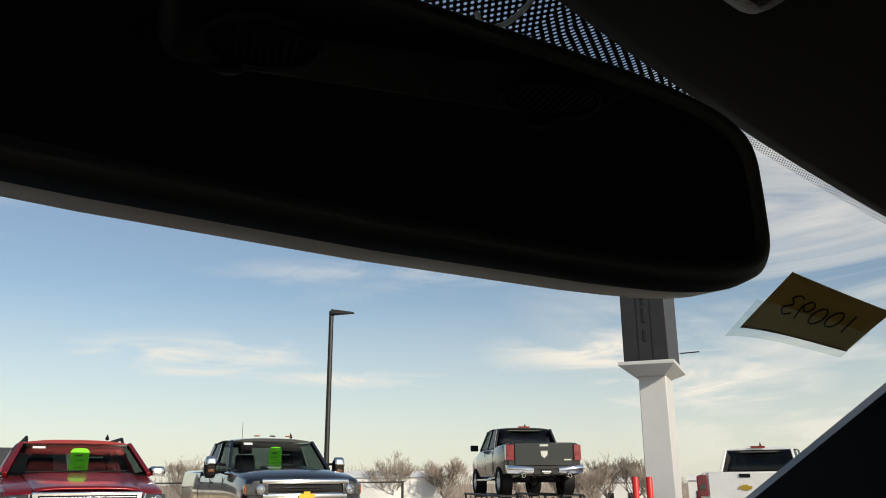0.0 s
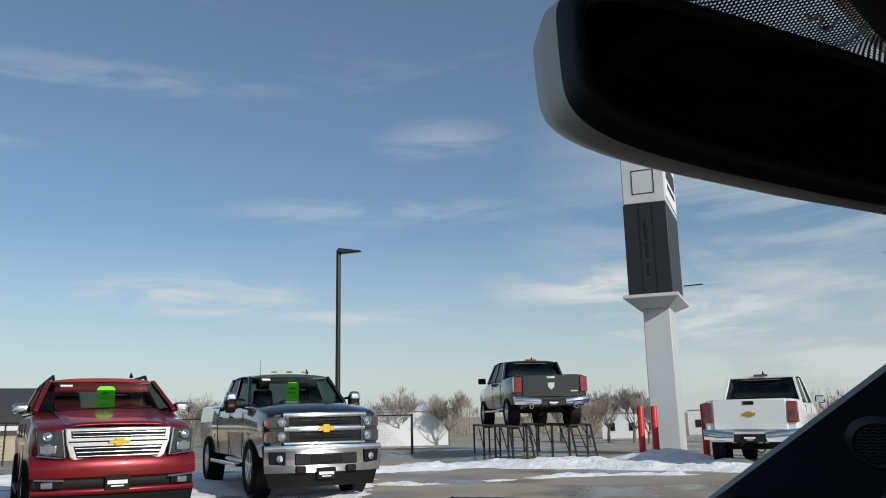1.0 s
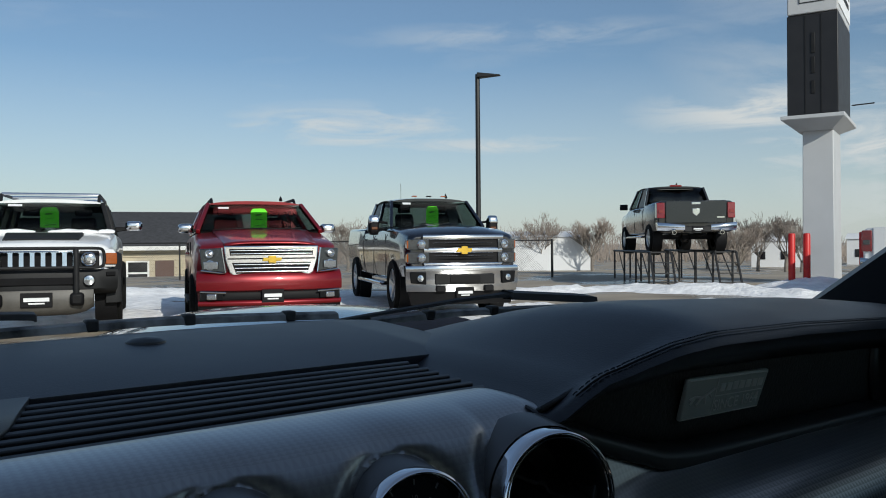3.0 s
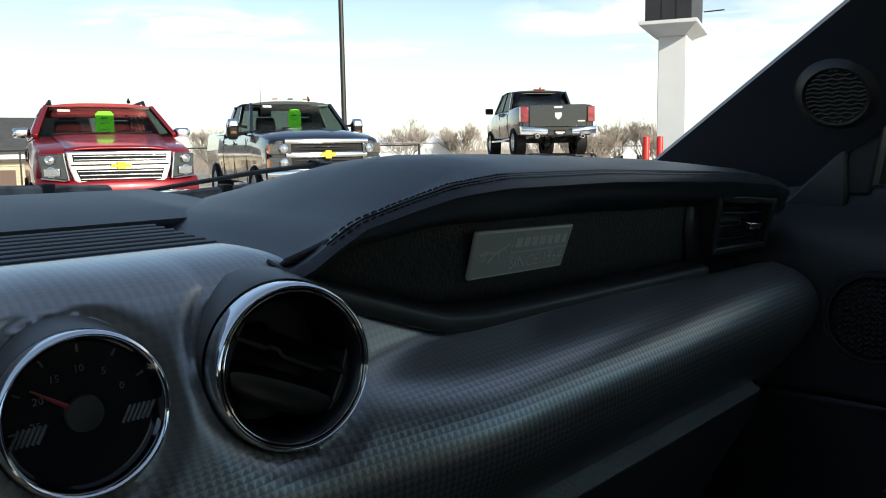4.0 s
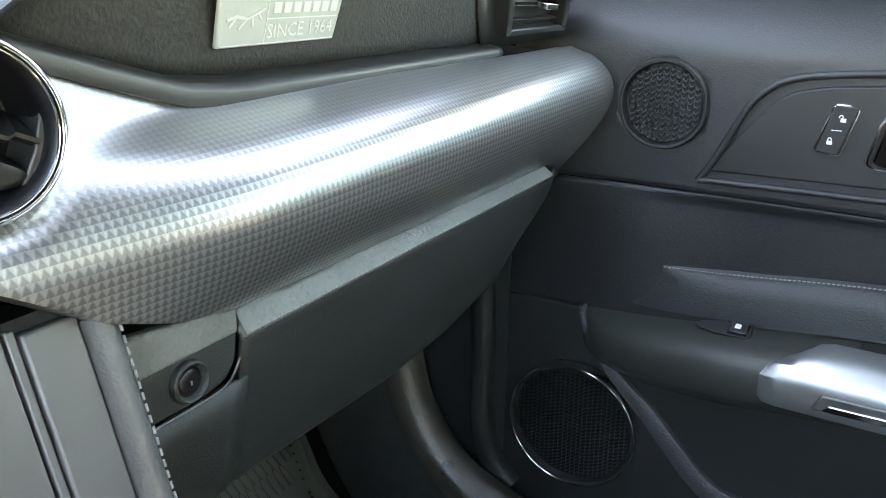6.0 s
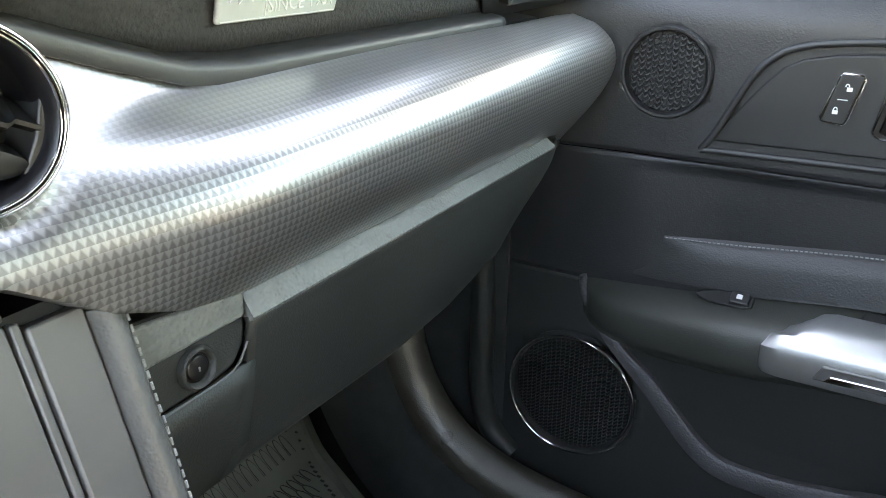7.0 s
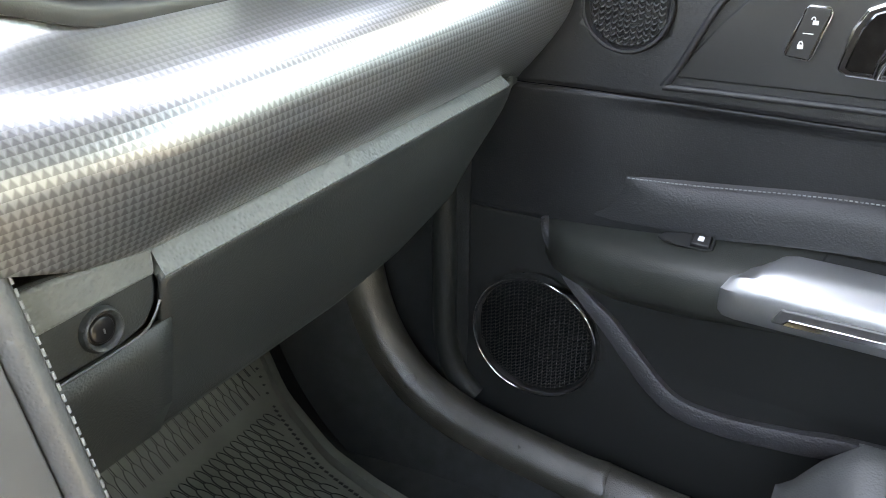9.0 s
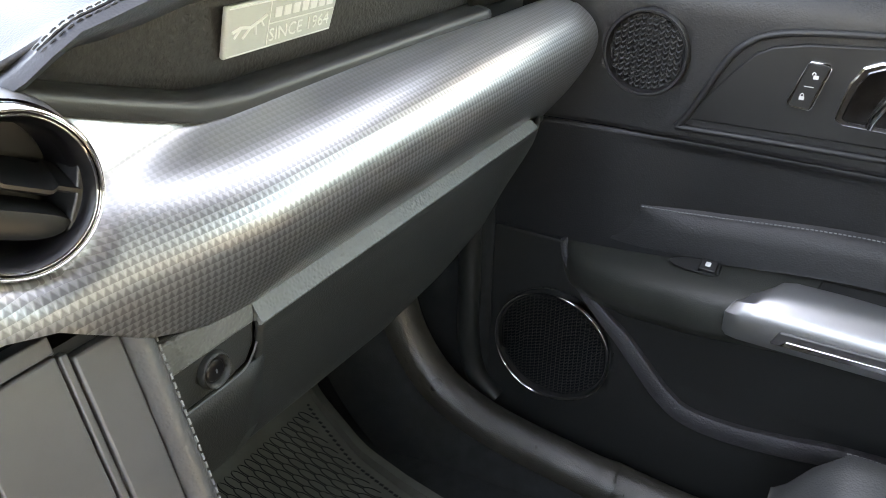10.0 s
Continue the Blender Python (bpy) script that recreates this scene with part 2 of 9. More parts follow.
def facing(c, n, up=(0, 0, 1)):
    """A frame at c whose z looks along n and whose y leans up."""
    z = Vector(n).normalized()
    x = Vector(up).cross(z).normalized()
    y = z.cross(x)
    return Matrix.Translation(c) @ Matrix((x, y, z)).transposed().to_4x4()


def letters(text, size, m, depth=0.0006):
    """Raised letters in the built-in font, as a bmesh."""
    cu = bpy.data.curves.new("letters", "FONT")
    cu.body, cu.size, cu.extrude = text, size, depth
    cu.align_x, cu.align_y, cu.resolution_u = "CENTER", "CENTER", 2
    ob = bpy.data.objects.new("letters", cu)
    me = bpy.data.meshes.new_from_object(ob)
    bm = bmesh.new()
    bm.from_mesh(me)
    bm.transform(m)
    bpy.data.objects.remove(ob); bpy.data.curves.remove(cu); bpy.data.meshes.remove(me)
    return bm

# ---- cabin materials ----
M_PAD = mat("black_leather_pad", (0.022, 0.025, 0.031), 0.42, vary=0.15, vscale=9, grain=0.35, gscale=900, kind="leather", spec=0.4)
M_GRAIN = mat("speckled_black_vinyl", (0.018, 0.018, 0.018), 0.55, vary=0.5, vscale=260, grain=1.0, gscale=420, spec=0.35)
M_COVER = mat("matt_dash_cover", (0.020, 0.022, 0.028), 0.48, vary=0.15, vscale=9, grain=0.3, gscale=900, kind="leather", spec=0.6)
M_BLACK = mat("black_plastic", (0.016, 0.017, 0.018), 0.45, vary=0.2, vscale=12, grain=0.25, gscale=1200)
M_MATT = mat("matt_black_plastic", (0.010, 0.0115, 0.0115), 0.7, vary=0.2, vscale=12, grain=0.2, gscale=1200)
M_GLOVE = mat("charcoal_plastic", (0.0175, 0.0205, 0.0200), 0.5, vary=0.15, vscale=8, grain=0.5, gscale=900, kind="leather")
M_STRIP = mat("grey_textured_vinyl", (0.125, 0.133, 0.128), 0.45, vary=0.12, vscale=20, grain=1.0, gscale=420, kind="leather")
M_ARM = mat("charcoal_armrest_vinyl", (0.034, 0.037, 0.033), 0.42, vary=0.15, vscale=8, grain=0.4, gscale=900, kind="leather")
M_DOOR = mat("black_door_vinyl", (0.016, 0.017, 0.019), 0.46, vary=0.15, vscale=7, grain=0.5, gscale=700, kind="leather")
M_RIM = mat("grey_grained_vinyl", (0.055, 0.055, 0.060), 0.5, vary=0.15, vscale=20, grain=1.0, gscale=500, kind="leather")
M_CHROME = mat("chrome", (0.75, 0.76, 0.78), 0.07, metal=1.0, vary=0.04)
M_SATIN = mat("satin_silver", (0.50, 0.51, 0.52), 0.36, metal=0.9, vary=0.03, vscale=12)
M_STACK = mat("grey_metallic_plastic", (0.125, 0.125, 0.125), 0.42, metal=0.5, vary=0.07, vscale=30, grain=0.25, gscale=2500)
M_SILL = mat("satin_black_sill", (0.050, 0.048, 0.040), 0.30, vary=0.2, vscale=30, grain=0.9, gscale=900, kind="leather", spec=0.9)
M_BADGE = mat("brushed_badge", (0.42, 0.45, 0.43), 0.45, metal=0.25, vary=0.06, vscale=40, grain=0.15, gscale=900)
M_BADGE2 = mat("polished_badge_relief", (0.70, 0.72, 0.70), 0.40, metal=0.4, vary=0.05)
M_CARPET = mat("black_carpet", (0.012, 0.0150, 0.0155), 0.95, vary=0.35, vscale=60, grain=1.0, gscale=700)
M_MATT_MAT = mat("grey_rubber_mat", (0.125, 0.135, 0.118), 0.55, vary=0.18, vscale=18, grain=0.3, gscale=900)
# near-black that stands in for shade in the mat's moulding
M_MATDARK = mat("mat_groove_shade", (0.010, 0.011, 0.010), 0.6, vary=0.1)
M_THREAD = mat("grey_thread", (0.22, 0.23, 0.23), 0.8, vary=0.1)
M_WHITE = mat("white_print", (0.75, 0.76, 0.76), 0.5, vary=0.03)
M_GREYP = mat("grey_print", (0.085, 0.09, 0.09), 0.5, vary=0.03)
M_RED = mat("red_needle", (0.25, 0.02, 0.02), 0.4, vary=0.05)
M_SCREEN = mat("black_glass", (0.006, 0.006, 0.008), 0.08, vary=0.1, coat=0.5)
M_LINER = mat("charcoal_headliner", (0.035, 0.034, 0.033), 0.95, vary=0.15, vscale=10, grain=0.5, gscale=900)
M_SEAT = mat("grey_seat_leather", (0.085, 0.088, 0.088), 0.40, vary=0.15, vscale=9, grain=0.5, gscale=600, kind="leather")
M_MIRROR = mat("mirror_glass", (0.24, 0.24, 0.26), 0.01, metal=1.0, vary=0.0)
M_MIRSHELL = mat("mirror_shell", (0.55, 0.53, 0.47), 0.45, vary=0.1, grain=0.2, gscale=900)
M_PAPER = mat("yellow_card", (0.50, 0.36, 0.13), 0.8, vary=0.06, vscale=40, grain=0.2, gscale=900)
tl_, ad_ = M_PAPER.node_tree.nodes.new("ShaderNodeBsdfTranslucent"), M_PAPER.node_tree.nodes.new("ShaderNodeMixShader")
tl_.inputs["Color"].default_value, ad_.inputs[0].default_value = (0.62, 0.44, 0.15, 1), 0.35
M_PAPER.node_tree.links.new(M_PAPER.node_tree.nodes["Principled BSDF"].outputs[0], ad_.inputs[1])
M_PAPER.node_tree.links.new(tl_.outputs[0], ad_.inputs[2])
M_PAPER.node_tree.links.new(ad_.outputs[0], M_PAPER.node_tree.nodes["Material Output"].inputs["Surface"])
M_PAPEREDGE = mat("brown_card_edge", (0.20, 0.12, 0.05), 0.8, vary=0.2, vscale=60)
M_INK = mat("black_ink", (0.015, 0.015, 0.02), 0.6, vary=0.1)
M_HOOD = mat("dark_blue_bonnet_paint", (0.018, 0.024, 0.040), 0.25, metal=0.3, vary=0.08, coat=1.0)
M_DEEP = mat("glossy_black_housing", (0.004, 0.004, 0.005), 0.3, vary=0.1)
M_VANE = mat("satin_black_vane", (0.006, 0.0068, 0.0075), 0.38, vary=0.15, vscale=30, grain=0.1, gscale=1500)
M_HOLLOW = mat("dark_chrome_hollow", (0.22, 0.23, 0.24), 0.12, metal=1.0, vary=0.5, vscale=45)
M_RUBBER = mat("black_rubber", (0.014, 0.014, 0.014), 0.6, vary=0.2, vscale=30, grain=0.2, gscale=500)
M_DUSTY = mat("dusty_rubber", (0.17, 0.17, 0.165), 0.8, vary=0.8, vscale=45, grain=0.4, gscale=300)
M_WS = glass("windscreen_glass", (0.97, 0.985, 0.98), shine=0.0018)
M_SIDEGLASS = glass("side_glass", (0.80, 0.86, 0.84))
M_REARGLASS = glass("tinted_rear_glass", (0.60, 0.63, 0.62))
M_FRIT = mat("black_frit", (0.004, 0.004, 0.004), 0.4, vary=0.0)


def trim_material():
    """Dark metal film embossed with small four-sided pits, which fade towards the top of the roll."""
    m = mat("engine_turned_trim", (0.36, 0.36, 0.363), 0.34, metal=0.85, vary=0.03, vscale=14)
    n, l = m.node_tree.nodes, m.node_tree.links
    b = n["Principled BSDF"]
    uvn = n.new("ShaderNodeUVMap")
    mp = n.new("ShaderNodeMapping")
    mp.inputs["Scale"].default_value = (1 / 0.0046, 1 / 0.0042, 1)
    s = n.new("ShaderNodeSeparateXYZ")
    l.new(uvn.outputs["UV"], mp.inputs["Vector"]); l.new(mp.outputs["Vector"], s.inputs["Vector"])

    def op(kind, a, bb=None, v=0.0):
        q = n.new("ShaderNodeMath"); q.operation = kind
        l.new(a, q.inputs[0])
        if bb is not None:
            l.new(bb, q.inputs[1])
        else:
            q.inputs[1].default_value = v
        return q.outputs[0]
    u, v = op("FRACT", s.outputs["X"]), op("FRACT", s.outputs["Y"])
    du, dv = op("ABSOLUTE", op("SUBTRACT", u, v=0.5)), op("ABSOLUTE", op("SUBTRACT", v, v=0.5))
    pit = op("MULTIPLY", op("MAXIMUM", du, dv), v=2.0)
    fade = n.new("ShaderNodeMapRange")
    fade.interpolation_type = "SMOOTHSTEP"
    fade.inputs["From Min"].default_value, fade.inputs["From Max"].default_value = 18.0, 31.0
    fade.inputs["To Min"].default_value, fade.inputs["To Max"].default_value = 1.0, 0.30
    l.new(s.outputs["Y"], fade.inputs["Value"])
    bp = n.new("ShaderNodeBump")
    bp.inputs["Distance"].default_value = 0.0006
    l.new(pit, bp.inputs["Height"]); l.new(op("MULTIPLY", fade.outputs["Result"], v=0.13), bp.inputs["Strength"])
    l.new(bp.outputs["Normal"], b.inputs["Normal"])
    # the turned facets' light and shade put into the base colour: a dark wedge, point up, in each square, with a light
    # one between
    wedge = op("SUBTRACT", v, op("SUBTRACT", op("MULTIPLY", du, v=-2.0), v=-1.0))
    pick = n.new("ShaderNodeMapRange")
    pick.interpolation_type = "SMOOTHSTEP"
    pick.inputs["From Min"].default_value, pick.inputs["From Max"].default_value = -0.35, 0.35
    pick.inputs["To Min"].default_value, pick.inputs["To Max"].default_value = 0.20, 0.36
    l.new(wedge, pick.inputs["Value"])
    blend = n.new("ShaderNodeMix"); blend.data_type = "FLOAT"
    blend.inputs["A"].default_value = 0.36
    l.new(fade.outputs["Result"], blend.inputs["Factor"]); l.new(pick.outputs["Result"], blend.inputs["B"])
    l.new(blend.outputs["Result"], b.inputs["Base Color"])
    b.inputs["Coat Weight"].default_value, b.inputs["Coat Roughness"].default_value = 0.6, 0.25
    return m


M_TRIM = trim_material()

# ---- dashboard ----
dash = cabin_thing("dashboard", (0.3, 0.6, 0.7), "black leather dashboard with engine-turned metal trim", "dashboard")
BROW = [(0.0, 0.972), (0.03, 0.976), (0.067, 0.986), (0.105, 0.998), (0.146, 1.007), (0.19, 1.010), (0.31, 1.009), (0.5, 1.002), (0.60, 0.995), (0.655, 0.986), (0.70, 0.968)]
BROWY = [(0.0, 0.445), (0.05, 0.425), (0.10, 0.405), (0.146, 0.399), (0.5, 0.399), (0.62, 0.397), (0.66, 0.402), (0.70, 0.425)]
RECB = [(0.05, 0.972), (0.071, 0.964), (0.113, 0.949), (0.164, 0.932), (0.203, 0.927), (0.332, 0.924), (0.54, 0.919), (0.70, 0.915)]


def pad_left(y):
    return 0.048 + (y - 0.436) * 0.12


bm = B()
rings = []
DZ = [(0.034, -0.024), (0.012, -0.013), (0.003, -0.009), (0.0, -0.003), (0.004, 0.002), (0.016, 0.006), (0.04, 0.011), (0.08, 0.015), (0.13, 0.016), (0.19, 0.012), (0.25, 0.003), (0.31, -0.010), (0.37, -0.026), (0.43, -0.05)]
for i in range(49):
    s = i / 48
    row = []
    for dy, dz in DZ:
        x = 0.06 + s * 0.65
        y = tab(x, BROWY) + dy
        x = pad_left(y) + s * (0.712 - pad_left(y))
        y = tab(x, BROWY) + dy
        k = sm(x - pad_left(y), 0.0, 0.17)
        side = sm(x, 0.60, 0.712)
        z = tab(x, BROW) + dz * (0.35 + 0.65 * k) - 0.012 * side * sm(dy, 0.02, 0.2)
        base = 0.982 - 0.02 * sm(dy, 0.25, 0.43)
        if dy > 0.01:
            z = base + (z - base) * (0.1 + 0.9 * k) if x < 0.3 else z
        z -= 0.014 * (1 - sm(x - pad_left(y), 0.0, 0.045))
        row.append((x, y, z))
    rings.append(row)
loft(bm, rings)
pad = part("upper_pad", bm, M_PAD, dash, "black leather upper dash pad with stitched brow", thick=0.004, smooth=60)

# stitches along the brow: two rows of short threads and the seam between them
def pad_top(x, dy, up=0.0):
    """A place on the pad's top, dy behind its brow."""
    y = tab(x, BROWY) + dy
    k = sm(x - pad_left(y), 0.0, 0.17)
    z = tab(x, BROW) + tab(dy, DZ[3:]) * (0.35 + 0.65 * k) - 0.012 * sm(x, 0.60, 0.712) * sm(dy, 0.02, 0.2)
    if dy > 0.01 and x < 0.3:
        z = 0.982 + (z - 0.982) * (0.1 + 0.9 * k)
    z -= 0.014 * (1 - sm(x - pad_left(y), 0.0, 0.045))
    return Vector((x, y - up * 0.4, z + up))


for dy in (0.0035, 0.0095):
    bm = B()
    for i in range(150):
        x = 0.070 + i * 0.0041
        if x > 0.66:
            break
        tube(bm, [pad_top(x, dy, 0.0015), pad_top(x + 0.0014, dy, 0.0020), pad_top(x + 0.0029, dy, 0.0015)], 0.0006, 5)
    part("stitching", bm, M_PAD, pad, "row of dark thread stitches", kind="stuff")
bm = B()
tube(bm, [pad_top(x, 0.0065, 0.0016) for x in span(0.07, 0.66, 60)], 0.0009, 6)
part("seam", bm, M_DEEP, pad)

# recessed panel with its lip
bm = B()
rings = []
for i in range(41):
    x = 0.055 + i / 40 * 0.50
    zt, zb = tab(x, BROW) - 0.007, tab(x, RECB)
    zt = max(zt, zb + 0.001)
    rings.append([(x, 0.437 + 0.010 * f, zt + (zb - zt) * f) for f in span(0, 1, 6)])
loft(bm, rings)
part("recess_panel", bm, M_GRAIN, dash, "speckled black recessed panel", thick=0.003)
bm = B()
rings = []
for i in range(61):
    x = 0.052 + i / 60 * 0.475
    zb = tab(x, RECB)
    rings.append([(x, 0.450, zb + 0.004), (x, 0.440, zb + 0.001), (x, 0.431, zb - 0.0005), (x, 0.4275, zb - 0.002), (x, 0.4262, zb - 0.005), (x, 0.427, zb - 0.012), (x, 0.436, zb - 0.014)])
loft(bm, rings)
part("lip", bm, M_BLACK, dash, "soft black lip below the recess", thick=0.002, smooth=60)

# badge plate
bm = B()
bl, br, tr_, tl = Vector((0.1985, 0.4425, 0.9465)), Vector((0.3035, 0.4425, 0.9445)), Vector((0.3105, 0.4355, 0.9755)), Vector((0.1995, 0.4345, 0.979))
nb = (br - bl).cross(tl - bl).normalized()


def on_badge(u, v, h=0.0):
    return (bl + (br - bl) * u) * (1 - v) + (tl + (tr_ - tl) * u) * v + nb * (h + 0.0035)


hexa(bm, [on_badge(0, 0, -0.004), on_badge(1, 0, -0.004), on_badge(1, 1, -0.004), on_badge(0, 1, -0.004), on_badge(0, 0), on_badge(1, 0), on_badge(1, 1), on_badge(0, 1)])
badge = part("badge", bm, M_BADGE, dash, "brushed silver badge plate with raised relief", bevel=0.0014, segs=3)
bm = B()
for u0, u1, v0, v1 in ((0.02, 0.98, 0.945, 0.965), (0.02, 0.98, 0.035, 0.055), (0.36, 0.97, 0.49, 0.51), (0.355, 0.362, 0.06, 0.94)):
    hexa(bm, [on_badge(u0, v0), on_badge(u1, v0), on_badge(u1, v1), on_badge(u0, v1), on_badge(u0, v0, 0.0005), on_badge(u1, v0, 0.0005), on_badge(u1, v1, 0.0005), on_badge(u0, v1, 0.0005)])
part("border_line", bm, M_BADGE2, badge)
bm = B()
for i in range(7):   # maker's name as plain bars
    u = 0.40 + i * 0.082
    u0, u1, v0, v1 = u, u + 0.060, 0.60, 0.80
    hexa(bm, [on_badge(u0, v0), on_badge(u1, v0), on_badge(u1, v1), on_badge(u0, v1), on_badge(u0, v0, 0.0005), on_badge(u1, v0, 0.0005), on_badge(u1, v1, 0.0005), on_badge(u0, v1, 0.0005)])
part("name_bars", bm, M_BADGE2, badge)
mb = facing(on_badge(0.66, 0.27), nb)
part("lettering", letters("SINCE 1964", 0.0125, mb, 0.0005), M_BADGE2, badge)
bm = B()   # plain swept emblem
em = [(0.05, 0.50), (0.12, 0.56), (0.20, 0.52), (0.28, 0.62), (0.33, 0.70)]
for (u0, v0), (u1, v1) in zip(em, em[1:]):
    tube(bm, [on_badge(u0, v0, 0.0003), on_badge(u1, v1, 0.0003)], 0.0010, 6)
for u0, v0, u1, v1 in ((0.20, 0.52, 0.14, 0.34), (0.24, 0.55, 0.25, 0.36), (0.12, 0.55, 0.07, 0.38), (0.28, 0.62, 0.31, 0.5)):
    tube(bm, [on_badge(u0, v0, 0.0003), on_badge(u1, v1, 0.0003)], 0.0008, 6)
part("emblem", bm, M_BADGE2, badge)

# side air vent at the dashboard's end
vq = [Vector((0.522, 0.416, 0.986)), Vector((0.632, 0.404, 0.977)), Vector((0.656, 0.424, 0.925)), Vector((0.538, 0.430, 0.927))]   # tl tr br bl
vn = (vq[2] - vq[3]).cross(vq[0] - vq[3]).normalized()


def on_vent(u, v, h=0.0):
    return (vq[3] + (vq[2] - vq[3]) * u) * (1 - v) + (vq[0] + (vq[1] - vq[0]) * u) * v + vn * h


bm = B()
inn = 0.075
quads = [((0, 0), (1, 0), (1 - inn, inn * 1.6), (inn, inn * 1.6)), ((1, 0), (1, 1), (1 - inn, 1 - inn * 1.6), (1 - inn, inn * 1.6)), ((1, 1), (0, 1), (inn, 1 - inn * 1.6), (1 - inn, 1 - inn * 1.6)), ((0, 1), (0, 0), (inn, inn * 1.6), (inn, 1 - inn * 1.6))]
for q in quads:
    hexa(bm, [on_vent(u, v, -0.02) for u, v in q] + [on_vent(u, v, 0.002) for u, v in q])
svent = part("side_vent", bm, M_BLACK, dash, "black side air vent with chrome tab", bevel=0.0015)
bm = B()
hexa(bm, [on_vent(u, v, -0.03) for u, v in ((0, 0), (1, 0), (1, 1), (0, 1))] + [on_vent(u, v, -0.024) for u, v in ((0, 0), (1, 0), (1, 1), (0, 1))])
part("backing", bm, M_MATT, svent)
for v in (0.22, 0.45, 0.68):
    bm = B()
    hexa(bm, [on_vent(0.06, v - 0.02, -0.02), on_vent(0.94, v - 0.02, -0.02), on_vent(0.94, v, -0.004), on_vent(0.06, v, -0.004), on_vent(0.06, v + 0.015, -0.02), on_vent(0.94, v + 0.015, -0.02), on_vent(0.94, v + 0.02, -0.004), on_vent(0.06, v + 0.02, -0.004)])
    part("slat", bm, M_BLACK, svent, bevel=0.0005)
bm = B()
hexa(bm, [on_vent(0.50, 0.42, -0.006), on_vent(0.72, 0.42, -0.006), on_vent(0.72, 0.56, -0.006), on_vent(0.50, 0.56, -0.006), on_vent(0.52, 0.44, 0.007), on_vent(0.70, 0.44, 0.007), on_vent(0.70, 0.55, 0.007), on_vent(0.52, 0.55, 0.007)])
part("tab", bm, M_CHROME, svent, "chrome vent tab", bevel=0.0012)
bm = B()   # fillet panel joining vent, brow and door side
loft(bm, [[(0.50 + 0.175 * s, 0.436 - 0.014 * s, tab(0.50 + 0.175 * s, BROW) - 0.012), (0.505 + 0.170 * s, 0.440 - 0.008 * s, 0.95), (0.515 + 0.16 * s, 0.442 - 0.008 * s, 0.918)] for s in span(0, 1, 12)])
part("vent_surround", bm, M_BLACK, dash, thick=0.003)

# trim roll
TT = [(0.03, (0.444, 0.968)), (0.062, (0.442, 0.967)), (0.0766, (0.438, 0.959)), (0.099, (0.434, 0.947)), (0.123, (0.432, 0.937)), (0.164, (0.428, 0.926)), (0.203, (0.426, 0.919)), (0.332, (0.426, 0.915)), (0.538, (0.426, 0.911)), (0.62, (0.42, 0.910)), (0.66, (0.410, 0.908)), (0.675, (0.412, 0.900))]
TB = [(-0.30, (0.392, 0.877)), (0.0, (0.390, 0.876)), (0.025, (0.390, 0.869)), (0.045, (0.391, 0.856)), (0.07, (0.393, 0.839)), (0.11, (0.398, 0.823)), (0.158, (0.402, 0.813)), (0.578, (0.402, 0.804)), (0.60, (0.405, 0.800)), (0.62, (0.415, 0.787)), (0.66, (0.424, 0.776)), (0.675, (0.425, 0.785))]
V_C, G_C, G2_C = Vector((0.0320, 0.4075, 0.9310)), Vector((-0.0640, 0.4085, 0.9320)), Vector((-0.158, 0.4085, 0.9320))
V_N = Vector((-math.sin(radians(10)), -math.cos(radians(10)), 0.10)).normalized()
G_N = Vector((-math.sin(radians(6)), -math.cos(radians(6)), 0.12)).normalized()


ROLL_Z = [(0.765, 0.432), (0.785, 0.4165), (0.800, 0.4045), (0.811, 0.3955), (0.824, 0.3862), (0.838, 0.3780), (0.850, 0.3728), (0.862, 0.3702), (0.873, 0.3710), (0.883, 0.3755), (0.892, 0.3835), (0.899, 0.3940), (0.905, 0.4060), (0.910, 0.4175), (0.915, 0.4300), (0.930, 0.4375), (0.960, 0.4525)]
FACE_Z = [(0.850, 0.3890), (0.858, 0.3865), (0.866, 0.3862), (0.876, 0.3885), (0.890, 0.3940), (0.910, 0.4030), (0.930, 0.4125), (0.945, 0.4200), (0.955, 0.4258), (0.962, 0.4305), (0.968, 0.4355), (0.975, 0.4430)]


def soft_tab(z, rows):
    return sum(tab(z + d, rows) for d in (-0.006, -0.003, 0.0, 0.003, 0.006)) / 5


def roll(x, n=60):
    """One upright section of the trim: a bulging roll that flattens into the gauge face."""
    bz, tz = tab(x, TB)[1], tab(x, TT)[1]
    g = sm(x, 0.015, 0.185)
    pts = []
    for w in span(0, 1, n):
        z = bz + (tz - bz) * w
        y = soft_tab(z, FACE_Z) * (1 - g) + soft_tab(z, ROLL_Z) * g
        y += 0.006 * sm(x, 0.63, 0.675) ** 2
        for c, n_, r in ((V_C, V_N, 0.0440), (G_C, G_N, 0.0362), (G2_C, G_N, 0.0362)):   # dish round each opening
            q = math.hypot(x - c.x, z - c.z)
            if q < r + 0.011:
                y += 0.0045 * (1 - max(0.0, (q - r) / 0.011)) ** 2
        pts.append((x, y, z))
    k, y0, z0 = sm(x, 0.100, 0.048), pts[-1][1], pts[-1][2]   # over the top to the defroster grille; beside it a short tucked edge
    over = []
    for w in span(0, 1, 14)[1:]:
        y1 = y0 * (1 - w) ** 2 + 2 * w * (1 - w) * (y0 + 0.014) + w * w * 0.4925
        z1 = z0 * (1 - w) ** 2 + 2 * w * (1 - w) * 0.9800 + w * w * 0.9800
        over.append((x, y0 + 0.010 * w + (y1 - y0 - 0.010 * w) * k, z0 - 0.004 * w + (z1 - z0 + 0.004 * w) * k))
    return [(x, pts[0][1] + 0.014, bz - 0.003)] + pts + over


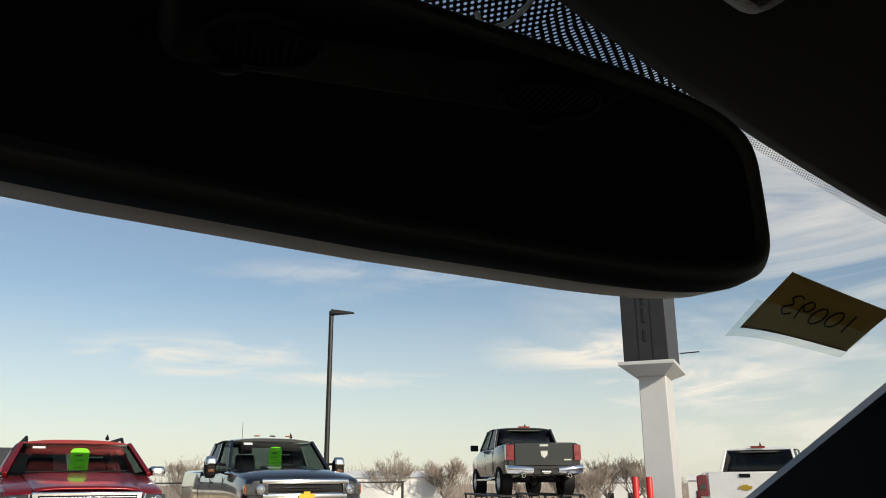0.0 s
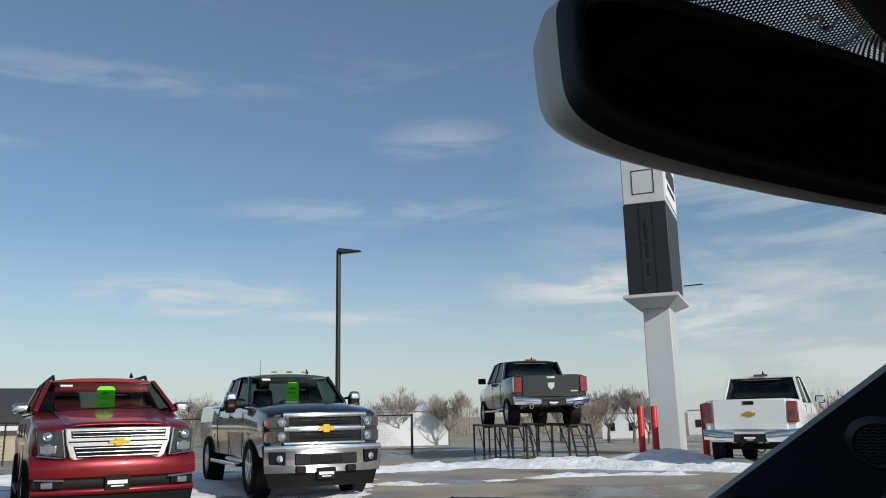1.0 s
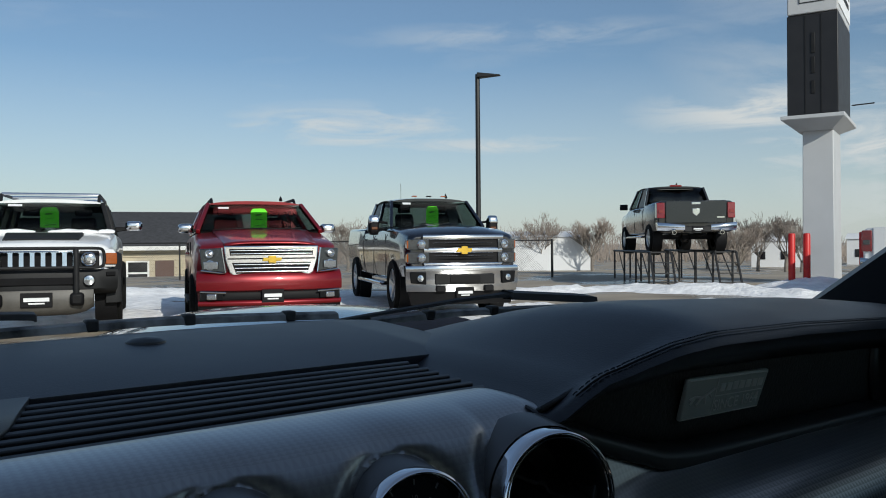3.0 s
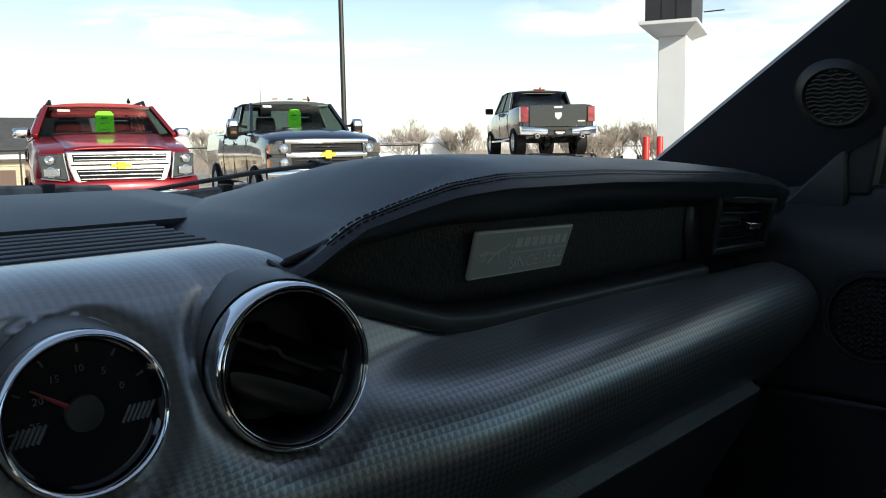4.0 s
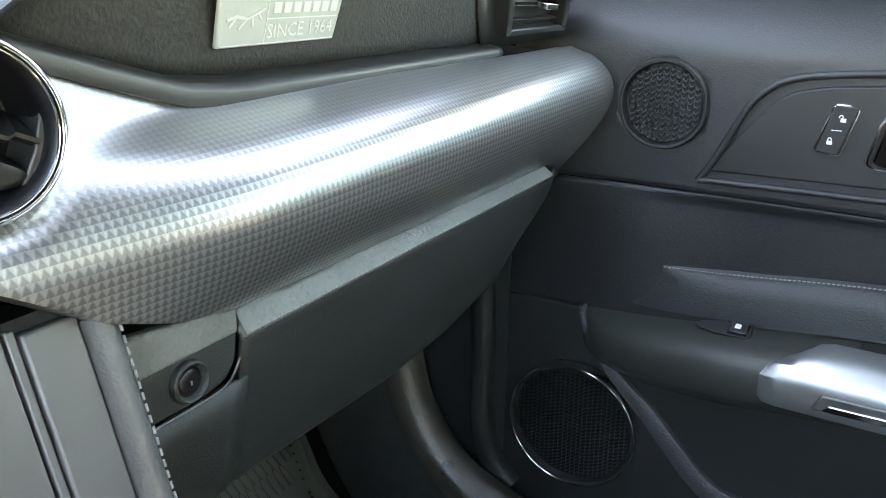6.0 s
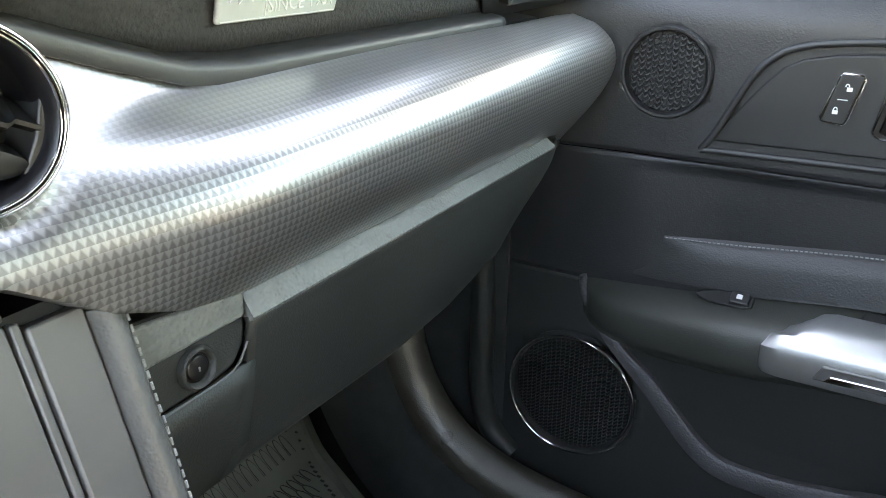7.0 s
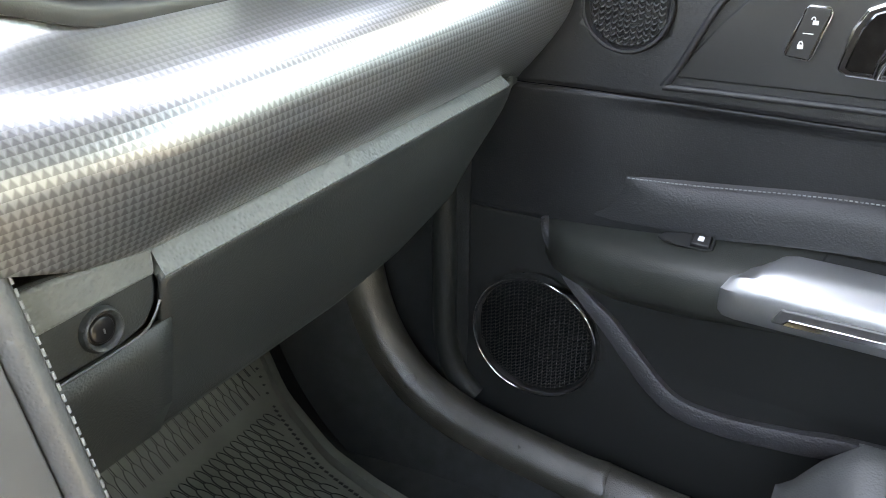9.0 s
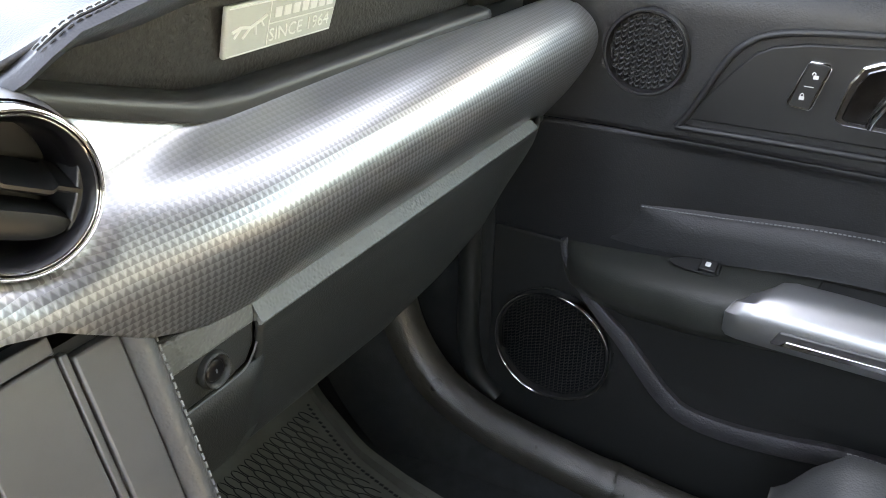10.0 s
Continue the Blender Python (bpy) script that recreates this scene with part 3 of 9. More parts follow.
def away(p, c, n):
    d = Vector(p) - c
    return (d - n * d.dot(n)).length


bm = B()
cen = Vector((0.690, 0.402, 0.845))
ends = [[Vector(p).lerp(cen, k) + Vector((dx, 0, 0)) for p in roll(0.675)] for k, dx in ((0.025, 0.006), (0.07, 0.0105), (0.15, 0.0145), (0.28, 0.0165), (0.55, 0.0165))]
loft(bm, [roll(x) for x in span(-0.30, 0.17, 200)] + [roll(x) for x in span(0.176, 0.66, 80)] + [roll(x) for x in (0.666, 0.671, 0.675)] + ends)
uvl = bm.loops.layers.uv.verify()   # rows of the pattern run level along the whole roll
ARC = [(0.74, -0.085)]
for z_ in span(0.742, 0.98, 119):
    ARC.append((z_, ARC[-1][1] + math.hypot(0.002, min(0.006, abs(soft_tab(z_, ROLL_Z) - soft_tab(z_ - 0.002, ROLL_Z))))))
for f_ in bm.faces:
    for lp in f_.loops:
        lp[uvl].uv = (lp.vert.co.x + 0.35, tab(lp.vert.co.z, ARC) + (max(0.0, lp.vert.co.y - 0.440) if lp.vert.co.z > 0.972 else 0.0))
gone = [f for f in bm.faces if any(away(f.calc_center_median(), c, n) < r for c, n, r in ((V_C, V_N, 0.0435), (G_C, G_N, 0.0357), (G2_C, G_N, 0.0357)))]
bmesh.ops.delete(bm, geom=gone, context="FACES")
for c, n, r in ((V_C, V_N, 0.0440), (G_C, G_N, 0.0362), (G2_C, G_N, 0.0362)):   # round the openings and turn their edges inwards
    edge = [v for v in bm.verts if v.is_boundary and away(v.co, c, n) < r + 0.006 and v.co.z < 0.9785 and v.co.y < 0.452]
    for v in edge:
        d = v.co - c
        h = d.dot(n)
        v.co = c + (d - n * h).normalized() * r + n * h
    keep = set(edge)
    es = [e_ for e_ in bm.edges if e_.is_boundary and e_.verts[0] in keep and e_.verts[1] in keep]
    for k, (dr, dh) in enumerate(((0.0012, -0.0008), (0.0022, -0.004), (0.0035, -0.022))):
        ex = bmesh.ops.extrude_edge_only(bm, edges=es)["geom"]
        for v in (g_ for g_ in ex if isinstance(g_, bmesh.types.BMVert)):
            d = v.co - c
            h = d.dot(n)
            v.co = c + (d - n * h).normalized() * (r - dr) + n * (h + (dh if k == 0 else dh + (0.0008 if k == 1 else 0.004)))
        es = [g_ for g_ in ex if isinstance(g_, bmesh.types.BMEdge)]
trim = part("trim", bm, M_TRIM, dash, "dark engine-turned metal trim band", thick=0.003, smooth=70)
bm = B()   # closed end of the roll
end = [p.lerp(cen, 0.2) for p in ends[-2]]
vs = [bm.verts.new(p) for p in end]
ring2 = [bm.verts.new(Vector(p).lerp(cen, 0.35) + Vector((0.005, 0, 0))) for p in end]
vc = bm.verts.new(cen)
for i in range(len(end) - 1):
    bm.faces.new((vs[i], vs[i + 1], ring2[i + 1], ring2[i]))
    bm.faces.new((ring2[i], ring2[i + 1], vc))
part("trim_end", bm, M_BLACK, trim, smooth=80)
# defroster grille: each slat
bm = B()
loft(bm, [[(-0.34, 0.485, 0.963), (-0.36, 0.65, 0.966)], [(0.06, 0.485, 0.963), (0.09, 0.65, 0.966)]])
grille = part("defroster_grille", bm, M_MATT, dash, "black slatted defroster grille", thick=0.003)
for i in range(8):
    f = i / 8
    y = 0.496 + 0.125 * f
    bm = B()
    x0, x1 = -0.20 - 0.07 * (1 - f), 0.060 + 0.016 * f
    hexa(bm, [(x0, y + 0.002, 0.966), (x1, y + 0.002, 0.966), (x1 + 0.002, y + 0.008, 0.966), (x0, y + 0.008, 0.966), (x0, y + 0.001, 0.980 + 0.004 * f), (x1, y + 0.001, 0.980 + 0.004 * f), (x1 + 0.002, y + 0.0065, 0.981 + 0.004 * f), (x0, y + 0.0065, 0.981 + 0.004 * f)])
    part("slat", bm, M_BLACK, grille, bevel=0.001)
bm = B()   # dash top beyond the grille, down to the glass
reach = [(-0.75, 0.62), (-0.55, 0.74), (-0.35, 0.86), (-0.15, 0.915), (0.0, 0.93), (0.16, 0.91)]   # front edge along the curved glass
COVER = [(0.0, 0.975), (0.003, 0.9845), (0.12, 0.989), (0.32, 0.994), (0.58, 0.998), (0.84, 0.993), (1.0, 0.980)]
loft(bm, [[(x, 0.622 + f * (tab(x, reach) - 0.62), z) for f, z in COVER] for x in span(-0.75, 0.16, 20)])
part("front_cover", bm, M_COVER, dash, thick=0.004, smooth=60)
bm = B()
loft(bm, [[(x, 0.47, 0.97), (x, 0.49, 0.980), (x, 0.55, 0.983), (x, 0.625, 0.985)] for x in (-0.75, -0.5, -0.34, -0.275)] + [[(-0.26, 0.47, 0.97), (-0.258, 0.49, 0.980), (-0.225, 0.55, 0.983), (-0.20, 0.625, 0.985)]])
part("side_cover", bm, M_COVER, dash, thick=0.004, smooth=60)
bm = B()   # small sun sensor on the cover
lathe(bm, [(0.017, 0.0), (0.016, 0.003), (0.011, 0.0055), (0.0001, 0.0065)], Matrix.Translation((-0.085, 0.765, 0.9965)), 20)
part("sun_sensor", bm, M_BLACK, dash)

# round vent
mv = facing(V_C, V_N) @ Matrix.Scale(0.83, 4)
bm = B()
lathe(bm, [(0.0535, -0.036), (0.050, -0.030), (0.0470, -0.030)], mv, 64)
part("gap", bm, M_MATT, trim)
bm = B()
lathe(bm, [(0.0560, -0.036), (0.0512, -0.010), (0.0492, -0.004)], mv, 64)
part("collar", bm, M_STACK, trim, "grey sloping collar round the vent", smooth=60)
bm = B()
lathe(bm, [(0.0490, -0.022), (0.0480, 0.004), (0.0474, 0.0095), (0.0464, 0.0122), (0.0452, 0.0128), (0.0444, 0.0118), (0.0441, 0.0100)], mv, 72)
vent = part("round_vent", bm, M_CHROME, dash, "round air vent with chrome ring and black vanes", smooth=50)
bm = B()
lathe(bm, [(0.0441, 0.0100), (0.0437, 0.0094), (0.0432, 0.0100)], mv, 72)
part("groove", bm, M_DEEP, vent, smooth=50)
bm = B()
lathe(bm, [(0.0432, 0.0098), (0.0429, 0.0108), (0.0423, 0.0111), (0.0418, 0.0102)], mv, 72)
part("inner_ring", bm, M_CHROME, vent, "thin inner chrome line", smooth=50)
bm = B()
lathe(bm, [(0.0418, 0.0102), (0.0405, 0.0085), (0.0385, 0.004), (0.0372, -0.002), (0.0368, -0.010)], mv, 64)
part("bezel", bm, M_DEEP, vent, "satin black inner bezel", smooth=60)
bm = B()
lathe(bm, [(0.0370, -0.008), (0.0370, -0.040), (0.0001, -0.042)], mv, 48)
part("cup", bm, M_DEEP, vent, smooth=50)
mt = mv @ pose(0, 0, 0, 0, 0, -24)   # vanes lean
bm = B()   # upper vane: a broad shelf with a notched front edge
rows = []
for s in span(-1, 1, 40):
    w = math.sqrt(max(0.0, 1 - (s * 0.96) ** 2))
    u = s * 0.0360
    notch = 0.0016 * sm(s, -0.50, -0.44) - 0.0030 * sm(s, -0.30, -0.16) + 0.0032 * sm(s, 0.58, 0.64)
    v0 = 0.0045 + notch - 0.0015 * s
    rows.append([mt @ Vector((u, v0 - 0.0028, -0.002)), mt @ Vector((u, v0 - 0.0010, 0.0030)), mt @ Vector((u, v0 + 0.0012, 0.0034)), mt @ Vector((u, v0 + 0.0034 + 0.002 * w, -0.004)), mt @ Vector((u, v0 + 0.0060 + 0.008 * w, -0.022)), mt @ Vector((u, v0, -0.024))])
loft(bm, rows, closed=True, caps=True)
part("vane", bm, M_VANE, vent, "black upper vane with a notched edge", smooth=50)
bm = B()   # lower vane: a rounded paddle
rows = []
for s in span(-1, 1, 28):
    d = math.sqrt(max(0.0, 1 - abs(s) ** 2.6))
    u = s * 0.0345
    rows.append([mt @ Vector((u, -0.0040 - 0.006 * (1 - d), -0.016)), mt @ Vector((u, -0.0060 - 0.006 * (1 - d), -0.006)), mt @ Vector((u, -0.0095 - 0.004 * (1 - d), 0.0015 + 0.002 * d)), mt @ Vector((u, -0.0130 - 0.0075 * d, 0.0040 * d + 0.001)), mt @ Vector((u, -0.0135 - 0.0125 * d, 0.0005)), mt @ Vector((u, -0.0120 - 0.0120 * d, -0.0040))])
loft(bm, rows, closed=True, caps=True)
part("vane", bm, M_VANE, vent, "black rounded lower vane", smooth=60)
for sgn in (-1, 1):   # flat cheeks that hold the vanes
    bm = B()
    prism(bm, [(sgn * 0.0385, -0.020), (sgn * 0.0395, 0.0), (sgn * 0.0375, 0.020), (sgn * 0.0325, 0.0215), (sgn * 0.0345, 0.0), (sgn * 0.0325, -0.0215)][::sgn], 0.032, mt @ Matrix.Translation((0, 0, -0.030)))
    part("cheek", bm, M_BLACK, vent, bevel=0.001)


def gauge(c, marks, angle0):
    mg = facing(c, G_N) @ Matrix.Scale(0.735, 4)
    bm = B()
    lathe(bm, [(0.0490, -0.040), (0.0435, -0.034)], mg, 56)
    part("gap", bm, M_MATT, trim)
    bm = B()
    lathe(bm, [(0.0510, -0.036), (0.0460, -0.010), (0.0442, -0.004)], mg, 56)
    part("collar", bm, M_STACK, trim, "grey sloping collar round the gauge", smooth=60)
    bm = B()
    lathe(bm, [(0.0440, -0.012), (0.0440, 0.0075), (0.0432, 0.0098), (0.0418, 0.0106), (0.0405, 0.0096), (0.0395, 0.006), (0.0385, 0.0)], mg, 64)
    g = part("gauge", bm, M_CHROME, dash, "round black gauge with chrome ring", smooth=50)
    bm = B()
    lathe(bm, [(0.0392, 0.003), (0.0375, -0.0005), (0.0001, -0.001)], mg, 48)
    part("dial", bm, M_SCREEN, g)
    for k, txt in enumerate(marks):
        an = radians(angle0 - k * 32)
        p = mg @ Vector((0.0235 * math.cos(an), 0.0235 * math.sin(an), 0.0))
        part("number", letters(txt, 0.0042, facing(p, G_N), 0.0002), M_GREYP, g)
        bm = B()
        tube(bm, [mg @ Vector((r * math.cos(an), r * math.sin(an), 0.0004)) for r in (0.0325, 0.0365)], 0.0005, 5)
        part("tick", bm, M_GREYP, g)
    for base in (-10, 192):   # hatched zones
        for k in range(6):
            bm = B()
            u0 = -0.0065 + k * 0.0026
            an = radians(base)
            cx, cy = 0.0285 * math.cos(an), 0.0285 * math.sin(an)
            tube(bm, [mg @ Vector((cx + u0 - 0.002, cy - 0.005, 0.0003)), mg @ Vector((cx + u0 + 0.003, cy + 0.004, 0.0003))], 0.0007, 5)
            part("hatch_line", bm, M_GREYP, g)
    bm = B()
    lathe(bm, [(0.010, 0.0), (0.0095, 0.004), (0.0001, 0.005)], mg, 24)
    part("hub", bm, M_BLACK, g)
    bm = B()
    an = radians(angle0 - 40)
    tube(bm, [mg @ Vector((0.009 * math.cos(an), 0.009 * math.sin(an), 0.002)), mg @ Vector((0.030 * math.cos(an), 0.030 * math.sin(an), 0.002))], [0.0012, 0.0004], 6)
    part("needle", bm, M_RED, g)


gauge(G_C, ("25", "20", "15", "10", "5", "0"), 186)
gauge(G2_C, ("20", "40", "60", "80", "100"), 150)

# glove box with its lock
GB_Z = [(0.10, 0.672), (0.35, 0.664), (0.44, 0.670), (0.528, 0.686), (0.59, 0.722), (0.645, 0.775)]
bm = B()
rings = []
for x in span(0.1585, 0.645, 60):
    zb = tab(x, GB_Z)
    e = sm(x, 0.575, 0.645)
    t0 = 0.7930 - 0.004 * e
    rings.append([(x, 0.399 + 0.02 * e, t0), (x, 0.3975 + 0.021 * e, t0 - 0.004), (x, 0.4000 + 0.019 * e, t0 - 0.012)] +
                 [(x, 0.4005 + 0.019 * e + 0.029 * f ** 1.3, t0 - 0.014 + (zb + 0.008 - t0 + 0.014) * f) for f in span(0.1, 1, 7)] +
                 [(x, 0.434 + 0.015 * e, zb + 0.002), (x, 0.445 + 0.015 * e, zb), (x, 0.50, zb + 0.012), (x, 0.60, zb + 0.05)])
loft(bm, rings)
lid = part("glove_box_lid", bm, M_GLOVE, dash, "charcoal plastic glove box lid", thick=0.004, smooth=50)
bm = B()
loft(bm, [[(x, 0.4120, 0.8035 + 0.007 * (0.58 - x) / 0.42), (x, 0.4035, 0.8030 + 0.007 * (0.58 - x) / 0.42), (x, 0.4010, 0.801 + 0.007 * (0.58 - x) / 0.42), (x, 0.3945, 0.7965), (x, 0.3925, 0.7940), (x, 0.3935, 0.7920), (x, 0.400, 0.7895)] for x in span(0.1588, 0.576, 40)], caps=True)
part("grip_strip", bm, M_STRIP, lid, "grey grained strip along the glove box", smooth=40)
bm = B()
pl = [(0.0785, 0.8), (0.1575, 0.8)]
outl = [(0.080, 0.7655), (0.130, 0.7655), (0.146, 0.769), (0.1545, 0.779), (0.1565, 0.790), (0.1570, 0.8125), (0.076, 0.8230)]
prism(bm, [(x, z) for x, z in outl], 0.03, Matrix(((1, 0, 0, 0), (0, 0, 1, 0.3985), (0, 1, 0, 0), (0, 0, 0, 1))))
lockp = part("lock_panel", bm, M_GLOVE, dash, "charcoal panel with glove box lock", bevel=0.002)
bm = B()
prism(bm, [(0.0775, 0.7955), (0.1560, 0.7955), (0.1567, 0.8115), (0.0765, 0.8215)], 0.012, Matrix(((1, 0, 0, 0), (0, 0, 1, 0.3962), (0, 1, 0, 0), (0, 0, 0, 1))))
part("upper_strip", bm, M_STRIP, lockp, bevel=0.002)
ml = facing((0.1185, 0.3945, 0.7815), (0, -1, 0.05)) @ Matrix.Scale(0.74, 4)
bm = B()
lathe(bm, [(0.0170, -0.0050), (0.0162, -0.0010), (0.0152, 0.0010), (0.0145, 0.0014), (0.0134, 0.0006), (0.0122, -0.0022), (0.0114, -0.0042)], ml, 36)
lk = part("lock", bm, M_GLOVE, lockp, "round black key lock", smooth=50)
bm = B()
lathe(bm, [(0.0116, -0.0040), (0.0100, -0.0036), (0.0092, -0.0020), (0.0085, -0.0016), (0.0001, -0.0016)], ml, 32)
part("cylinder", bm, M_DEEP, lk, smooth=40)
bm = B()
box(bm, ml @ Vector((0.0005, -0.001, -0.0012)), (0.0008, 0.0008, 0.0026))
part("key_slot", bm, M_SATIN, lk)
bm = B()   # bright lower edge of the lock panel
tube(bm, smooth_path([(0.078, 0.3975, 0.7645), (0.130, 0.3975, 0.7645), (0.147, 0.3975, 0.768), (0.1565, 0.3975, 0.779)], 5), 0.0008, 6)
part("edge_line", bm, M_STACK, lockp)
bm = B()   # cover below the lock, running down beside the console
loft(bm, [[(x, 0.402, 0.763), (x, 0.406, 0.74), (x, 0.416, 0.70), (x, 0.432, 0.672), (x, 0.50, 0.66), (x, 0.60, 0.66)] for x in span(0.06, 0.164, 8)])
part("knee_cover", bm, M_GLOVE, dash, thick=0.004, smooth=50)
bm = B()   # dark inner body behind the trim and lid
hexa(bm, [(-0.76, 0.47, 0.70), (0.69, 0.47, 0.70), (0.69, 0.86, 0.62), (-0.76, 0.86, 0.62), (-0.76, 0.47, 0.93), (0.69, 0.47, 0.90), (0.69, 0.86, 0.94), (-0.76, 0.86, 0.94)])
part("inner_body", bm, M_MATT, dash)
bm = B()   # driver's side of the dashboard
loft(bm, [[(x, 0.48, 0.72), (x, 0.42, 0.78), (x, 0.40, 0.86), (x, 0.42, 0.94), (x, 0.47, 0.972)] for x in span(-0.76, -0.30, 6)])
part("driver_side_panel", bm, M_GLOVE, dash, thick=0.004, smooth=50)

# ---- centre console ----
con = cabin_thing("centre_console", (-0.1, 0.3, 0.3), "centre console with grey side rails and dark screen", "console")


def stk(x, z, h=0.0):
    """A place on the sloping face of the console, h proud of it."""
    return (x, 0.378 + 0.27 * (z - 0.75) - h * 0.965, z + h * 0.26)


def slab(x0, x1, z0, z1, h0, h1, dx=0.0):
    b_ = B()
    hexa(b_, [stk(x0, z0, h0), stk(x1, z0, h0), stk(x1 + dx, z1, h0), stk(x0 + dx, z1, h0), stk(x0, z0, h1), stk(x1, z0, h1), stk(x1 + dx, z1, h1), stk(x0 + dx, z1, h1)])
    return b_


part("body", slab(-0.29, 0.060, 0.30, 0.848, -0.12, -0.002), M_MATT, con)
part("side_rail", slab(0.0345, 0.0615, 0.40, 0.842, -0.01, 0.006), M_STACK, con, "grey metallic side rail", bevel=0.0015)
part("rail_line", slab(0.029, 0.0335, 0.40, 0.845, -0.01, 0.004), M_STACK, con, bevel=0.001)
part("fascia", slab(-0.02, 0.028, 0.40, 0.846, -0.01, 0.003), M_STACK, con, "grey metallic fascia beside the screen", bevel=0.0015)
part("screen", slab(-0.23, -0.0215, 0.66, 0.838, -0.01, 0.001), M_SCREEN, con, "dark glossy touch screen", bevel=0.001)
part("bezel", slab(-0.25, 0.028, 0.8475, 0.857, -0.01, 0.004), M_STACK, con, bevel=0.001)
part("lower_fascia", slab(-0.25, -0.0215, 0.40, 0.655, -0.01, 0.002), M_MATT, con, bevel=0.001)
mr = facing(stk(-0.05, 0.815, 0.0012), (0, -0.965, 0.26))
part("readout", letters("HI", 0.011, mr, 0.0002), M_GREYP, con)
bm = B()
rows = []
for z in span(0.40, 0.838, 40):
    c = Vector(stk(0.071, z, 0.0))
    rows.append([c + Vector((0.0090 * math.cos(a_), -0.013 * math.sin(a_), 0.003 * math.sin(a_))) for a_ in span(-0.5, math.pi + 0.5, 10)] + [c + Vector((-0.008, 0.05, 0)), c + Vector((0.008, 0.05, 0))])
loft(bm, rows, closed=True, caps=True)
kp = part("knee_pad", bm, M_SEAT, con, "black leather knee pad with stitched edge", smooth=50)
bm = B()
for i in range(70):
    z = 0.44 + i * 0.0057
    tube(bm, [Vector(stk(0.0775, z, 0.0105)), Vector(stk(0.0775, z + 0.0036, 0.0105))], 0.0008, 5)
part("stitching", bm, M_THREAD, kp, "grey thread stitches", kind="stuff")
bm = B()   # outer side of the console towards the footwell
loft(bm, [[stk(0.079, z, 0.0), (0.080, 0.45, z), (0.082, 0.75, z - 0.02)] for z in (0.25, 0.4, 0.55, 0.7, 0.80)])
part("side_wall", bm, M_GLOVE, con, thick=0.004)
bm = B()
hexa(bm, [(-0.28, -0.6, 0.27), (0.06, -0.6, 0.27), (0.06, 0.30, 0.27), (-0.28, 0.30, 0.27), (-0.26, -0.6, 0.55), (0.04, -0.6, 0.55), (0.04, 0.28, 0.50), (-0.26, 0.28, 0.50)])
part("tunnel", bm, M_GLOVE, con, bevel=0.02)

# ---- passenger door ----
door = cabin_thing("passenger_door", (0.75, 0.0, 0.3), "black vinyl car door with speakers, armrest and silver pull", "car door")


def door_x(y, z):
    """The inner skin of the door, from its top ledge down to the sill."""
    x = 0.709
    x += 0.055 * sm(z, 0.89, 0.99) ** 1.5
    x += 0.004 * math.sin((z - 0.75) * 9) * (1 if z > 0.75 else 0)
    low = sm(z, 0.77, 0.70) * sm(z, 0.60, 0.665)
    x += 0.016 * sm(y, 0.36, 0.24) * (1 - sm(z, 0.745, 0.762)) * sm(z, 0.62, 0.66)
    x -= 0.010 * sm(z, 0.56, 0.34) * 1.0
    x -= 0.012 * sm(y, 0.34, 0.52) * (1 - sm(z, 0.93, 0.98)) * sm(z, 0.6, 0.8)
    return x


def door_sheet(ys, zs, cut=None):
    b_ = B()
    loft(b_, [[(door_x(y, z), y, z) for z in zs] for y in ys])
    if cut:
        bmesh.ops.delete(b_, geom=[f for f in b_.faces if cut(f.calc_center_median())], context="FACES")
    return b_


TW = (0.3285, 0.8510)
SP = (0.4035, 0.4440)
part("upper_panel", door_sheet(span(-0.8, 0.50, 130), span(0.7615, 0.985, 40), lambda c: math.hypot(c.y - TW[0], c.z - TW[1]) < 0.043), M_DOOR, door, "grained black upper door panel", thick=0.004, smooth=60)
part("middle_panel", door_sheet(span(-0.8, 0.52, 110), span(0.60, 0.7595, 26)), M_DOOR, door, "dark padded middle door panel", thick=0.004, smooth=60)
part("lower_panel", door_sheet(span(-0.8, 0.54, 134), span(0.24, 0.60, 66), lambda c: math.hypot(c.y - SP[0], c.z - SP[1]) < 0.080), M_MATT, door, "black lower door panel", thick=0.004, smooth=60)
bm = B()
tube(bm, [(door_x(y, 0.7605) + 0.001, y, 0.7605 + 0.006 * sm(y, 0.28, 0.10)) for y in span(-0.8, 0.26, 40)], 0.0015, 6)
part("groove_bead", bm, M_DOOR, door)


